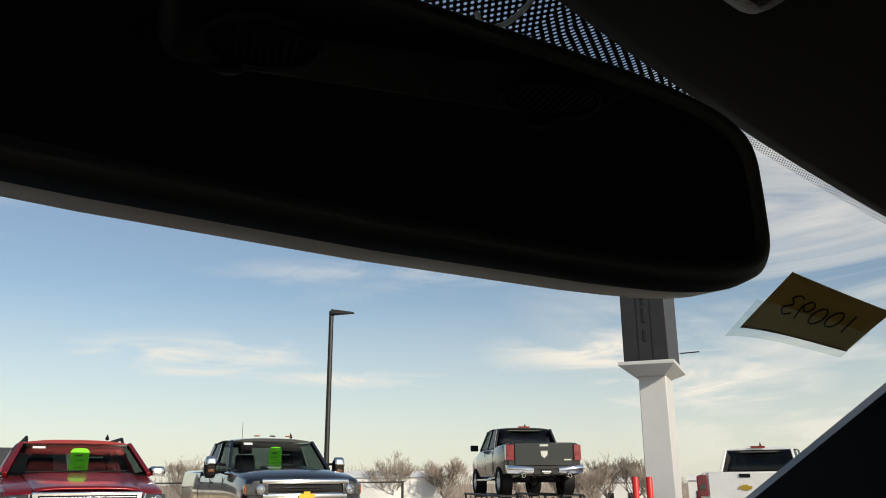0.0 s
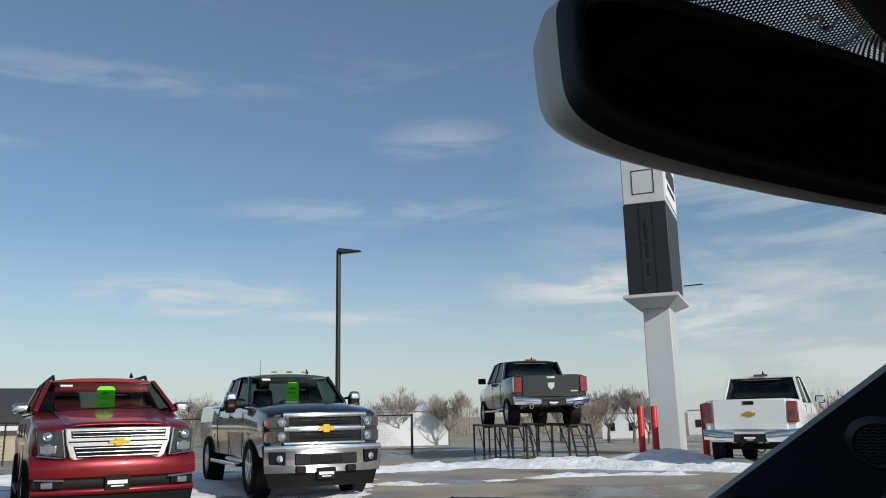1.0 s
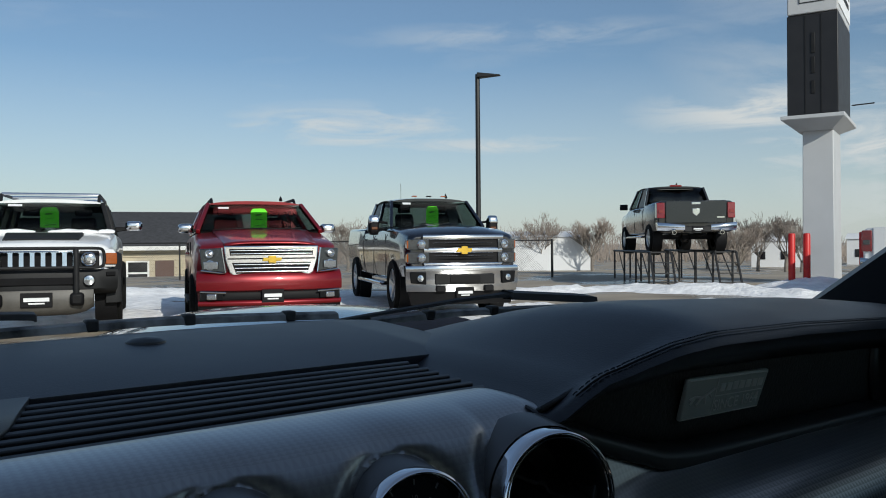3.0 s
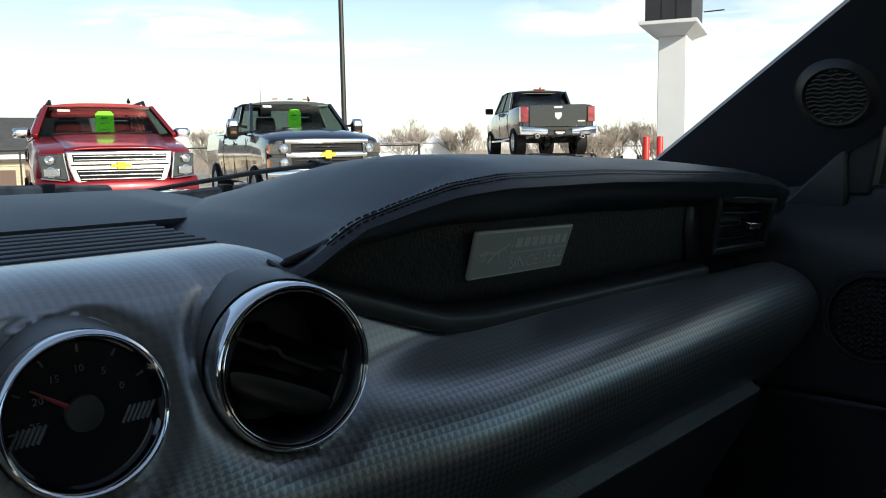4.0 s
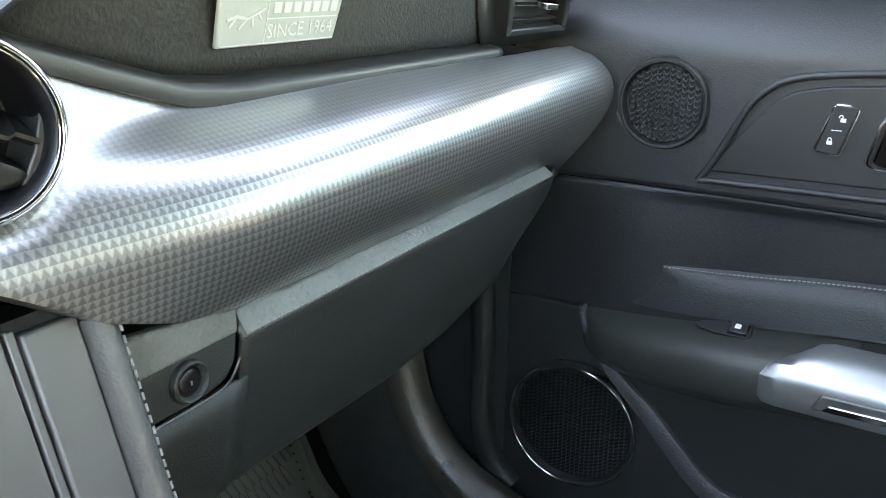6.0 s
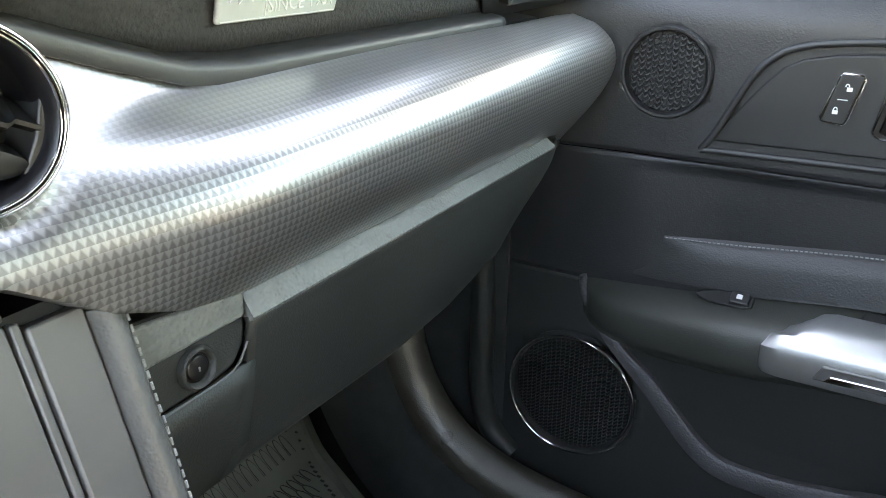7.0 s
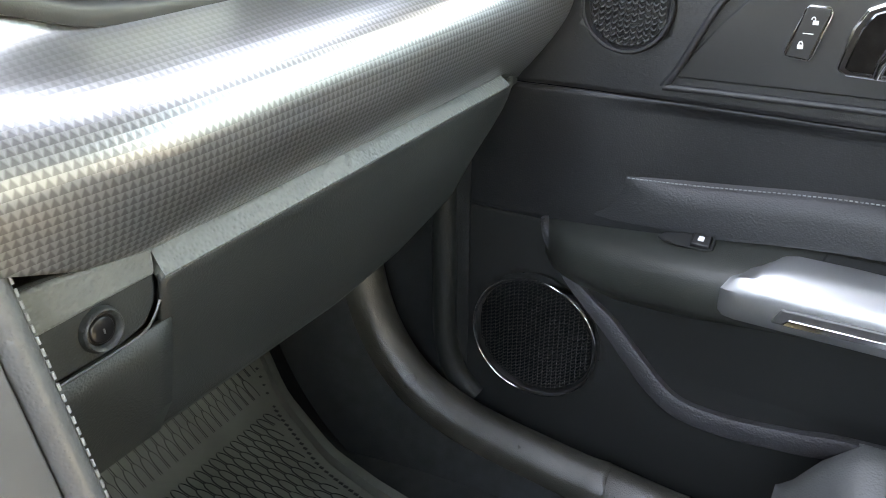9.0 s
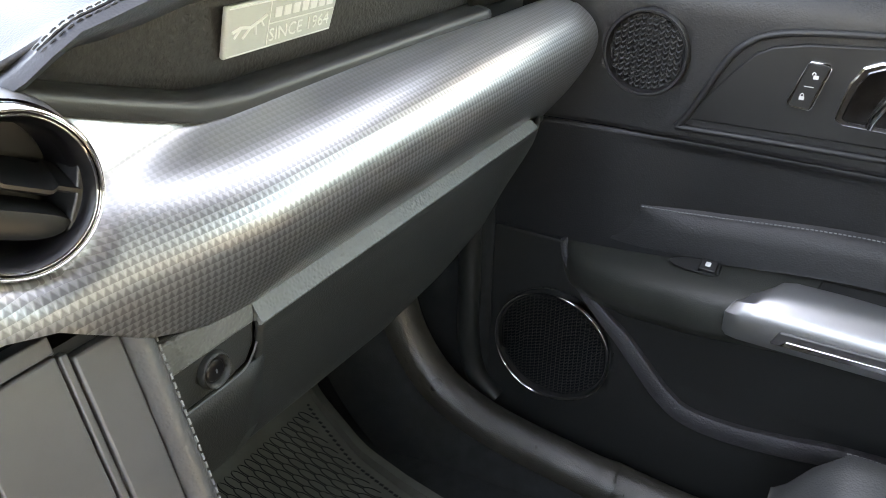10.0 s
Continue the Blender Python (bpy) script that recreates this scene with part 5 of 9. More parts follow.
# overhead console with two lamps, seen in the mirror
oc = cabin_thing("overhead_console", (-0.05, 0.0, 1.33), "grey overhead console with two oval map lamps", "overhead console")
bm = B()
hexa(bm, [(-0.143, 0.100, 1.3195), (0.036, 0.060, 1.3195), (0.054, 0.118, 1.3185), (-0.128, 0.146, 1.3185), (-0.152, 0.094, 1.345), (0.042, 0.050, 1.345), (0.066, 0.124, 1.340), (-0.134, 0.152, 1.340)])
ocb = part("body", bm, M_GLOVE, oc, bevel=0.008, segs=3)
for x, y in ((-0.101, 0.124), (0.013, 0.091)):
    lm = facing((x, y, 1.3190), (0, 0, -1), (0.23, 1, 0)) @ Matrix.Diagonal((1, 0.80, 1, 1))
    bm = B()
    lathe(bm, [(0.0225, -0.002), (0.0222, 0.001), (0.0208, 0.0018), (0.0198, 0.0004), (0.0001, 0.0002)], lm, 36)
    lamp_ = part("map_lamp", bm, M_GLOVE, oc, "oval prismatic map lamp, off", smooth=40)
    bm = B()
    for i in range(-6, 7):   # prisms of the lens
        for k in range(-6, 7):
            if i * i + k * k < 40:
                lathe(bm, [(0.0014, 0.0004), (0.0001, 0.0013)], lm @ Matrix.Translation((i * 0.003, k * 0.003, 0)), 4)
    part("lens", bm, M_STACK, lamp_, "grey prismatic lens", kind="stuff")
    bm = B()
    lathe(bm, [(0.0075, -0.001), (0.0072, 0.0022), (0.005, 0.0034), (0.0001, 0.0036)], lm @ Matrix.Translation((0.012 if x < 0 else -0.004, -0.0275, 0)), 20)
    part("switch", bm, M_BLACK, lamp_, smooth=50)
# sun visor
sv = cabin_thing("sun_visor", (0.36, 0.08, 1.32), "folded charcoal sun visor", "sun visor")
bm = B()
hexa(bm, [(0.18, -0.08, 1.312), (0.50, -0.13, 1.292), (0.50, 0.035, 1.296), (0.18, 0.075, 1.317), (0.18, -0.08, 1.328), (0.50, -0.13, 1.310), (0.50, 0.035, 1.314), (0.18, 0.075, 1.333)])
part("flap", bm, M_LINER, sv, bevel=0.008, segs=3)

# windscreen with dotted frit
win = cabin_thing("window_1", (0, 0.9, 0.95), "clear raked windscreen with dotted black upper edge", "windscreen", kind="structure")


bm = B()
loft(bm, [[ws(x, f) for f in span(0, 1, 14)] for x in span(-0.74, 0.74, 28)])
w_ = part("pane", bm, M_WS, win, "clear windscreen glass", smooth=80)
w_.visible_shadow = False


def frit_material(name, hole, pitch):
    """Black printed enamel: a dot screen, clear holes in black or black dots on clear glass."""
    m = mat(name, (0.004, 0.004, 0.004), 0.4, vary=0.0)
    n, l = m.node_tree.nodes, m.node_tree.links
    uvn, mp, s = n.new("ShaderNodeUVMap"), n.new("ShaderNodeMapping"), n.new("ShaderNodeVectorMath")
    mp.inputs["Scale"].default_value = (1 / pitch, 1 / pitch, 1)
    mp.inputs["Rotation"].default_value = (0, 0, radians(45))
    s.operation = "FRACTION"
    l.new(uvn.outputs["UV"], mp.inputs["Vector"]); l.new(mp.outputs["Vector"], s.inputs[0])
    d = n.new("ShaderNodeVectorMath"); d.operation = "DISTANCE"; d.inputs[1].default_value = (0.5, 0.5, 0)
    l.new(s.outputs["Vector"], d.inputs[0])
    c = n.new("ShaderNodeMath"); c.operation = "LESS_THAN" if hole else "GREATER_THAN"; c.inputs[1].default_value = 0.27 if hole else 0.30
    l.new(d.outputs["Value"], c.inputs[0])
    mx2, tr = n.new("ShaderNodeMixShader"), n.new("ShaderNodeBsdfTransparent")
    l.new(c.outputs[0], mx2.inputs[0]); l.new(n["Principled BSDF"].outputs[0], mx2.inputs[1]); l.new(tr.outputs[0], mx2.inputs[2])
    l.new(mx2.outputs[0], n["Material Output"].inputs["Surface"])
    return m


FRIT_LOW = [(-0.74, 0.965), (-0.30, 0.955), (-0.12, 0.90), (0.04, 0.90), (0.09, 0.935), (0.13, 0.962), (0.165, 0.976)]
bm = B()
loft(bm, [[ws(x, tab(x, FRIT_LOW) + (0.984 - tab(x, FRIT_LOW)) * k, 0.0015) for k in span(0, 1, 4)] for x in span(-0.74, 0.172, 60)])
part("frit_screen", bm, frit_material("dotted_black_enamel", True, 0.0027), win, "black enamel band with rows of clear dots", smooth=80)
bm = B()
loft(bm, [[ws(x, f, 0.0015) for f in (0.974, 0.979, 0.984)] for x in span(0.172, 0.56, 30)])
part("frit_edge", bm, frit_material("fine_black_dots", False, 0.0017), win, "fine black dots along the glass edge", smooth=80)
bm = B()
loft(bm, [[ws(x, f, 0.0015) for f in (0.984, 1.0)] for x in span(-0.74, 0.74, 28)])
part("frit_band", bm, M_FRIT, win, thick=0.001)
for pts in ([(0.003, 0.955), (0.012, 0.951), (0.018, 0.956), (0.020, 0.965), (0.018, 0.975), (0.012, 0.982)], [(-0.030, 0.963), (-0.020, 0.958), (-0.012, 0.962), (-0.016, 0.970)], [(-0.045, 0.958), (-0.036, 0.957), (-0.034, 0.964)]):
    bm = B()   # clear arcs printed in the band, plain shapes
    tube(bm, smooth_path([ws(x, f, 0.003) for x, f in pts], 5), 0.0011, 6)
    part("printed_arc", bm, M_WHITE, win, "pale printed arc")

# rear-view mirror
rv = cabin_thing("rear_view_mirror", (-0.06, 0.18, 1.27), "black rear-view mirror with grey shell", "mirror")
mm = facing((-0.0595, 0.1875, 1.2785), (-0.367, -0.930, -0.03), (0.0335, -0.013, 1))
W2, H2 = 0.1525, 0.0350


def mirror_ring(w, h, z, drop=0.0):
    pts = []
    for a_ in span(0, 2 * math.pi, 64)[:-1]:
        c_, s_ = math.cos(a_), math.sin(a_)
        px = math.copysign(abs(c_) ** 0.32, c_) * (w if c_ > 0 else w * 1.02)
        py = math.copysign(abs(s_) ** 0.40, s_) * h
        py += (-0.004 if s_ < 0 else 0.003) * (1 - (px / w) ** 2) - 0.0075
        pts.append(mm @ Vector((px - 0.004 * py / h, py + drop, z)))
    return pts


bm = B()
loft(bm, [mirror_ring(W2 - 0.008, H2 - 0.008, 0.0005), mirror_ring(W2 - 0.006, H2 - 0.006, 0.003), mirror_ring(W2 - 0.002, H2 - 0.002, 0.0025), mirror_ring(W2, H2, 0.000), mirror_ring(W2 + 0.001, H2 + 0.001, -0.007)], closed=True)
part("rim", bm, M_BLACK, rv, "soft black rim", smooth=70)
bm = B()
loft(bm, [mirror_ring(W2 + 0.001, H2 + 0.001, -0.007), mirror_ring(W2, H2 + 0.001, -0.020), mirror_ring(W2 - 0.006, H2 - 0.005, -0.036), mirror_ring(W2 - 0.030, H2 - 0.014, -0.050), mirror_ring(0.03, 0.012, -0.056)], closed=True, caps=True)
part("shell", bm, M_MIRSHELL, rv, "grey-brown plastic shell", smooth=70)
bm = B()
bm.faces.new([bm.verts.new(p) for p in mirror_ring(W2 - 0.0075, H2 - 0.0075, 0.0012)])
part("mirror_glass", bm, M_MIRROR, rv, "dimmed mirror glass", smooth=0)
bm = B()
tube(bm, [mm @ Vector((0, 0.01, -0.05)), mm @ Vector((0, 0.03, -0.065)), ws(-0.045, 0.93, 0.004)], 0.011, 10)
part("stalk", bm, M_BLACK, rv)
bm = B()
lathe(bm, [(0.006, -0.012), (0.006, 0.0), (0.004, 0.0015), (0.0001, 0.0018)], mm @ Matrix.Translation((-W2 - 0.001, 0.004, -0.012)) @ pose(0, 0, 0, 0, -90, 0), 16)
part("knob", bm, M_BLACK, rv)

# paper stock card on the windscreen
card = cabin_thing("stock_card", ws(0.48, 0.85, 0.004), "yellow paper card with handwritten number, stuck to the windscreen", "paper card")
CT, CP, CQ, CB = (0.417, 0.819), (0.398, 0.894), (0.540, 0.887), (0.567, 0.809)   # tip, top, right, bottom


def on_card(a_, b_, h=0.0):
    lo, hi = [CT[i] + (CB[i] - CT[i]) * a_ for i in (0, 1)], [CP[i] + (CQ[i] - CP[i]) * a_ for i in (0, 1)]
    x, f = [lo[i] + (hi[i] - lo[i]) * b_ for i in (0, 1)]
    return ws(x, f, 0.003 + h + 0.008 * (1 - a_) ** 3 * (1 - b_))


bm = B()
loft(bm, [[on_card(a_, b_) for b_ in span(0, 1, 8)] for a_ in span(0, 1, 12)])
cd_ = part("paper", bm, M_PAPER, card, thick=0.0004, smooth=80)
bm = B()
loft(bm, [[on_card(a_, -0.012, 0.0002), on_card(a_, 0.03, 0.0006)] for a_ in span(0, 1, 12)])
part("edge", bm, M_PAPEREDGE, cd_, "brown worn card edge", thick=0.0002)
bm = B()
loft(bm, [[on_card(a_, -0.16, 0.001), on_card(a_, 0.5, 0.0014)] for a_ in span(-0.10, 1, 10)])
cs_ = part("clear_sleeve", bm, M_SIDEGLASS, card, "clear plastic sleeve round the card", smooth=80)
cs_.visible_shadow = False
STROKES = {"1": [[(0.45, 0), (0.6, 1)]], "0": [[(0.5 + 0.38 * math.cos(a_), 0.45 + 0.45 * math.sin(a_)) for a_ in span(0.3, 6.6, 12)]],
           "9": [[(0.85, 0.7), (0.6, 0.98), (0.25, 0.85), (0.2, 0.6), (0.5, 0.45), (0.85, 0.72), (0.75, 0.3), (0.6, 0.0)]],
           "3": [[(0.15, 0.9), (0.5, 1.0), (0.8, 0.8), (0.45, 0.55), (0.85, 0.3), (0.5, 0.0), (0.1, 0.12)]]}
for i, ch in enumerate("10093"):   # written on the far side, so it shows reversed
    for st_ in STROKES[ch]:
        bm = B()
        tube(bm, smooth_path([on_card(0.86 - (i + u) * 0.142, 0.36 + 0.36 * v + 0.02 * math.sin(i * 2), 0.0012) for u, v in st_], 4), 0.0007, 5)
        part("handwriting", bm, M_INK, cd_, "handwritten number stroke")

# floor, kick panel, seat, rest of the cabin
fl = cabin_thing("cabin_floor", (0.35, 0.3, 0.25), "black carpeted footwell", "floor", kind="structure")
bm = B()
loft(bm, [[(x, -1.5, 0.255), (x, 0.2, 0.258), (x, 0.62, 0.262), (x, 0.74, 0.285), (x, 0.95, 0.47), (x, 1.0, 0.75)] for x in span(-0.75, 0.70, 12)])
part("carpet", bm, M_CARPET, fl, thick=0.01, smooth=60)
bm = B()   # moulded kick panel and sill cover: a rounded crest that sweeps down and runs back along the sill
CREST = [(-0.72, 0.300), (0.20, 0.302), (0.28, 0.306), (0.35, 0.314), (0.43, 0.324), (0.48, 0.336), (0.52, 0.354), (0.55, 0.378), (0.575, 0.412), (0.592, 0.450), (0.604, 0.50), (0.614, 0.57), (0.620, 0.68)]
rows = []
crest = smooth_path([(0.0, y, z) for y, z in CREST[::-1]], 5)
for i, p in enumerate(crest):
    d = (crest[min(i + 1, len(crest) - 1)] - crest[max(i - 1, 0)]).normalized()
    up_ = Vector((0, -d.z, d.y)) if d.y > 0 else Vector((0, d.z, -d.y))
    k = sm(p.y, 0.30, 0.52)
    xc = 0.648
    bump = 0.006 * math.exp(-((p.y - 0.262) / 0.03) ** 2)
    sec = [(-0.070 - 0.01 * k, -0.13), (-0.052 - 0.006 * k, -0.070), (-0.036, -0.032), (-0.022, -0.010), (-0.010, -0.0015), (0.002, 0.001), (0.013, -0.002), (0.022, -0.012), (0.028, -0.026 - 0.016 * k), (0.036, -0.034 - 0.030 * k), (0.058, -0.036 - 0.034 * k), (0.110, -0.040 - 0.036 * k)]
    rows.append([Vector((xc + a_, p.y, p.z + 0.010 + bump)) + up_ * b_ for a_, b_ in sec])
loft(bm, [r[2:] for r in rows])
part("sill_cover", bm, M_SILL, fl, "black moulded kick panel and sill cover", thick=0.004, smooth=60)
bm = B()
loft(bm, [r[:3] for r in rows])
part("side_carpet", bm, M_CARPET, fl, "black carpet below the kick panel", thick=0.004, smooth=60)
bm = B()   # upright trim at the door's front post
tube(bm, smooth_path([(0.700, 0.532, 0.72), (0.694, 0.532, 0.60), (0.690, 0.529, 0.50), (0.688, 0.528, 0.42), (0.690, 0.515, 0.36), (0.694, 0.485, 0.325)], 5), 0.016, 12)
part("post_trim", bm, M_GLOVE, fl, "rounded black post trim", smooth=70)
bm = B()
loft(bm, [[(0.70, y, 0.26), (0.70, y, 0.5), (0.705, y, 0.75), (0.70, y, 0.95)] for y in (0.50, 0.6, 0.75, 0.95)])
part("side_wall", bm, M_CARPET, fl, thick=0.006)
bm = B()
hexa(bm, [(-0.80, 0.95, 0.25), (0.80, 0.95, 0.25), (0.80, 1.0, 0.25), (-0.80, 1.0, 0.25), (-0.80, 0.95, 0.93), (0.80, 0.95, 0.93), (0.80, 1.0, 0.93), (-0.80, 1.0, 0.93)])
part("bulkhead", bm, M_MATT, fl)

fm = cabin_thing("floor_mat", (0.35, 0.4, 0.262), "grey ribbed rubber floor mat", "floor mat")


def mat_z(y):
    return tab(y, [(-0.2, 0.268), (0.2, 0.269), (0.60, 0.273), (0.74, 0.295), (0.88, 0.415)])


def mat_right(y):
    return tab(y, [(-0.05, 0.49), (0.20, 0.505), (0.47, 0.518), (0.53, 0.527), (0.62, 0.547), (0.71, 0.583), (0.78, 0.617), (0.83, 0.635)])


bm = B()
rows = []
for y in span(-0.05, 0.83, 44):
    xr = mat_right(y)
    rows.append([(0.115, y, mat_z(y) + 0.012), (0.122, y, mat_z(y) + 0.012), (0.126, y, mat_z(y))] + [(0.126 + (xr - 0.016 - 0.126) * k / 6, y, mat_z(y)) for k in range(1, 7)] + [(xr - 0.012, y, mat_z(y) + 0.012), (xr - 0.002, y, mat_z(y) + 0.012), (xr, y, mat_z(y) - 0.006)])
loft(bm, rows)
part("sheet", bm, M_MATT_MAT, fm, thick=0.004, smooth=40)
bm = B()   # moulded pointed arches: groove shade drawn as dark raised lines on the mat
OGIVE = [(-0.0052, -0.010), (-0.0055, 0.000), (-0.0046, 0.0075), (-0.0026, 0.0125), (0.0, 0.0150), (0.0026, 0.0125), (0.0046, 0.0075), (0.0055, 0.000), (0.0052, -0.010)]
for i in range(40):
    for k in range(27):
        x, y = 0.140 + i * 0.0128 + 0.0064 * (k % 2), 0.20 + k * 0.0225
        if x > mat_right(y) - 0.042 or y > 0.8:
            continue
        sl = (mat_z(y + 0.01) - mat_z(y - 0.01)) / 0.02
        tube(bm, [Vector((x + dx_, y + dy_, mat_z(y) + 0.0022 + sl * dy_)) for dx_, dy_ in OGIVE], 0.00095, 3, caps=False)
part("ribs", bm, M_MATDARK, fm, "scale-shaped grooves, their shade drawn as dark lines", kind="stuff", smooth=0)
bm = B()
for k in range(70):
    y = 0.18 + k * 0.0092
    if y > 0.8:
        break
    box(bm, (mat_right(y) - 0.030, y, mat_z(y) + 0.0022), (0.0030, 0.0062, 0.0012))
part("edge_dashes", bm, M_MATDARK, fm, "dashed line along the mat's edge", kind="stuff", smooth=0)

seat = cabin_thing("passenger_seat", (0.38, -0.25, 0.26), "dark grey leather passenger seat with pale stitching", "car seat")
bm = B()
rows = []
for y in [0.095, 0.092, 0.080, 0.06, 0.03] + span(0.0, -0.45, 10):
    e = sm(y, 0.098, 0.03)
    row = []
    for x in span(0.12, 0.66, 26):
        u = (x - 0.39) / 0.27
        crown = 0.415 + 0.030 * e + 0.040 * sm(abs(u), 0.55, 0.82) * sm(abs(u), 1.03, 0.86) - 0.09 * sm(abs(u), 0.9, 1.02)
        row.append((x, y - 0.05 * abs(u) ** 3 * 0, crown - 0.05 * (1 - e)))
    rows.append([(0.115, y, 0.30)] + row + [(0.665, y, 0.30)])
rows.insert(0, [(p[0], 0.096, 0.30) for p in rows[0]])
loft(bm, rows)
cu_ = part("cushion", bm, M_SEAT, seat, thick=0.006, smooth=60)
bm = B()
for i in range(60):
    y = 0.035 - i * 0.007
    for x, in ((0.628,),):
        tube(bm, [(x, y, 0.4805 - 0.05 * (1 - sm(y, 0.098, 0.03))), (x, y - 0.0045, 0.4805 - 0.05 * (1 - sm(y - 0.0045, 0.098, 0.03)))], 0.0011, 5)
part("stitching", bm, M_THREAD, cu_, "grey thread stitches", kind="stuff")
bm = B()
hexa(bm, [(0.13, -0.62, 0.42), (0.65, -0.62, 0.42), (0.65, -0.45, 0.42), (0.13, -0.45, 0.42), (0.17, -0.85, 1.05), (0.61, -0.85, 1.05), (0.61, -0.74, 1.05), (0.17, -0.74, 1.05)])
part("backrest", bm, M_SEAT, seat, bevel=0.05, segs=4)

# walls of the cabin out of view: driver's door and rear
dd = cabin_thing("wall_west", (-0.9, -0.4, 0.3), "plain dark driver's side of the cabin", "wall", kind="structure")
bm = B()
for p8 in ([(-0.95, -1.5, 0.25), (-0.90, -1.5, 0.25), (-0.90, 1.0, 0.25), (-0.95, 1.0, 0.25), (-0.95, -1.5, 1.0), (-0.90, -1.5, 1.0), (-0.90, 0.6, 1.0), (-0.95, 0.6, 1.0)],
           [(-0.95, -1.5, 0.98), (-0.90, -1.5, 0.98), (-0.90, -0.72, 0.98), (-0.95, -0.72, 0.98), (-0.82, -1.5, 1.33), (-0.66, -1.5, 1.33), (-0.66, -0.62, 1.33), (-0.82, -0.62, 1.33)],
           [(-0.95, 0.36, 0.98), (-0.90, 0.36, 0.98), (-0.90, 0.60, 0.98), (-0.95, 0.60, 0.98), (-0.82, -0.03, 1.33), (-0.66, -0.03, 1.33), (-0.66, 0.10, 1.33), (-0.82, 0.10, 1.33)]):
    hexa(bm, p8)
part("lining", bm, M_DOOR, dd)
rw = cabin_thing("wall_south", (0, -1.5, 0.3), "plain dark rear of the cabin", "wall", kind="structure")
bm = B()
hexa(bm, [(-0.95, -1.52, 0.25), (0.85, -1.52, 0.25), (0.85, -1.45, 0.25), (-0.95, -1.45, 0.25), (-0.95, -1.60, 1.0), (0.85, -1.60, 1.0), (0.85, -1.52, 1.0), (-0.95, -1.52, 1.0)])
part("seat_back", bm, M_SEAT, rw, bevel=0.02)
bm = B()
hexa(bm, [(0.62, -1.5, 0.98), (0.80, -1.5, 0.98), (0.80, -0.80, 0.98), (0.72, -0.80, 0.98), (0.60, -1.5, 1.33), (0.72, -1.5, 1.33), (0.72, -0.70, 1.33), (0.62, -0.70, 1.33)])
part("quarter_trim", bm, M_DOOR, rw)
bm = B()   # rear window, never in view, added with a tint that cuts light from behind
hexa(bm, [(-0.80, -1.585, 0.995), (0.78, -1.585, 0.995), (0.78, -1.579, 0.995), (-0.80, -1.579, 0.995), (-0.66, -1.508, 1.26), (0.62, -1.508, 1.26), (0.62, -1.502, 1.26), (-0.66, -1.502, 1.26)])
part("rear_window", bm, M_REARGLASS, rw, "unseen rear window, tinted to dim the cabin")

# ---- outside of the glass: bonnet, cowl, wipers ----
hood = cabin_thing("bonnet", (-0.1, 1.6, 0.8), "dark blue car bonnet", "car bonnet")
bm = B()
rows = []
for y in span(1.10, 2.3, 18):
    rows.append([(x, y - 0.30 * (x / 0.85) ** 2, 0.885 + 0.005 * (y - 1.1) - 0.09 * (y - 1.1) ** 2 - 0.04 * (x / 0.85) ** 2 + 0.104 * math.exp(-((x - 0.38) / 0.26) ** 2)) for x in span(-0.95, 0.80, 26)])
rows.insert(0, [(x, y, z - 0.14) for x, y, z in rows[0]])   # turned-down rear edge
loft(bm, rows)
part("skin", bm, M_HOOD, hood, thick=0.004, smooth=80)
cw = cabin_thing("cowl", (0, 1.0, 0.9), "black plastic cowl below the windscreen", "cowl")
bm = B()
loft(bm, [[ws(x, 0.02, 0.004), ws(x, -0.005, -0.006), ws(x, -0.02, -0.008) + Vector((0, 0.05, -0.005)), ws(x, -0.02, -0.008) + Vector((0, 0.12, -0.012))] for x in span(-0.76, 0.76, 30)])
part("cover", bm, M_RUBBER, cw, thick=0.003, smooth=60)


def outer(p, h):
    return ws(p[0], p[1], -h * 0.4)


def wiper(arm_pts, blade_pts, wide, label):
    """An arm that broadens at its end and a dusty blade, both lying on the outer face of the glass."""
    w = cabin_thing("wiper", outer(blade_pts[0], 0.004), label, "wiper", group="windscreen wipers")
    mid = smooth_path([outer(p, 0.016) for p in arm_pts], 8)
    b_ = B()
    rows_ = []
    for i, c in enumerate(mid):
        k = tab(i / (len(mid) - 1), wide)
        rows_.append([c + Vector((0, -k * 0.8, -k * 0.3)), c + Vector((0, -k * 0.7, k * 0.3)), c + Vector((0, k * 0.5, k * 0.5)), c + Vector((0, k, k * 0.1)), c + Vector((0, k * 0.4, -k * 0.4))])
    loft(b_, rows_, closed=True, caps=True)
    part("arm", b_, M_RUBBER, w, "black wiper arm", smooth=40)
    bp_ = smooth_path([outer(p, 0.007) for p in blade_pts], 8)
    b_ = B()
    loft(b_, [[c + Vector((0, -0.006, -0.003)), c + Vector((0, -0.004, 0.0035)), c + Vector((0, 0.004, 0.006)), c + Vector((0, 0.006, 0.001))] for c in bp_], closed=True, caps=True)
    bl_ = part("blade", b_, M_DUSTY, w, "dusty grey wiper blade", smooth=40)
    for f in (0.18, 0.36, 0.55, 0.74, 0.92):
        c = bp_[int(f * (len(bp_) - 1))]
        b_ = B()
        box(b_, c + Vector((0, 0.001, 0.002)), (0.012, 0.016, 0.012))
        part("clip", b_, M_RUBBER, bl_, bevel=0.002)
    return w


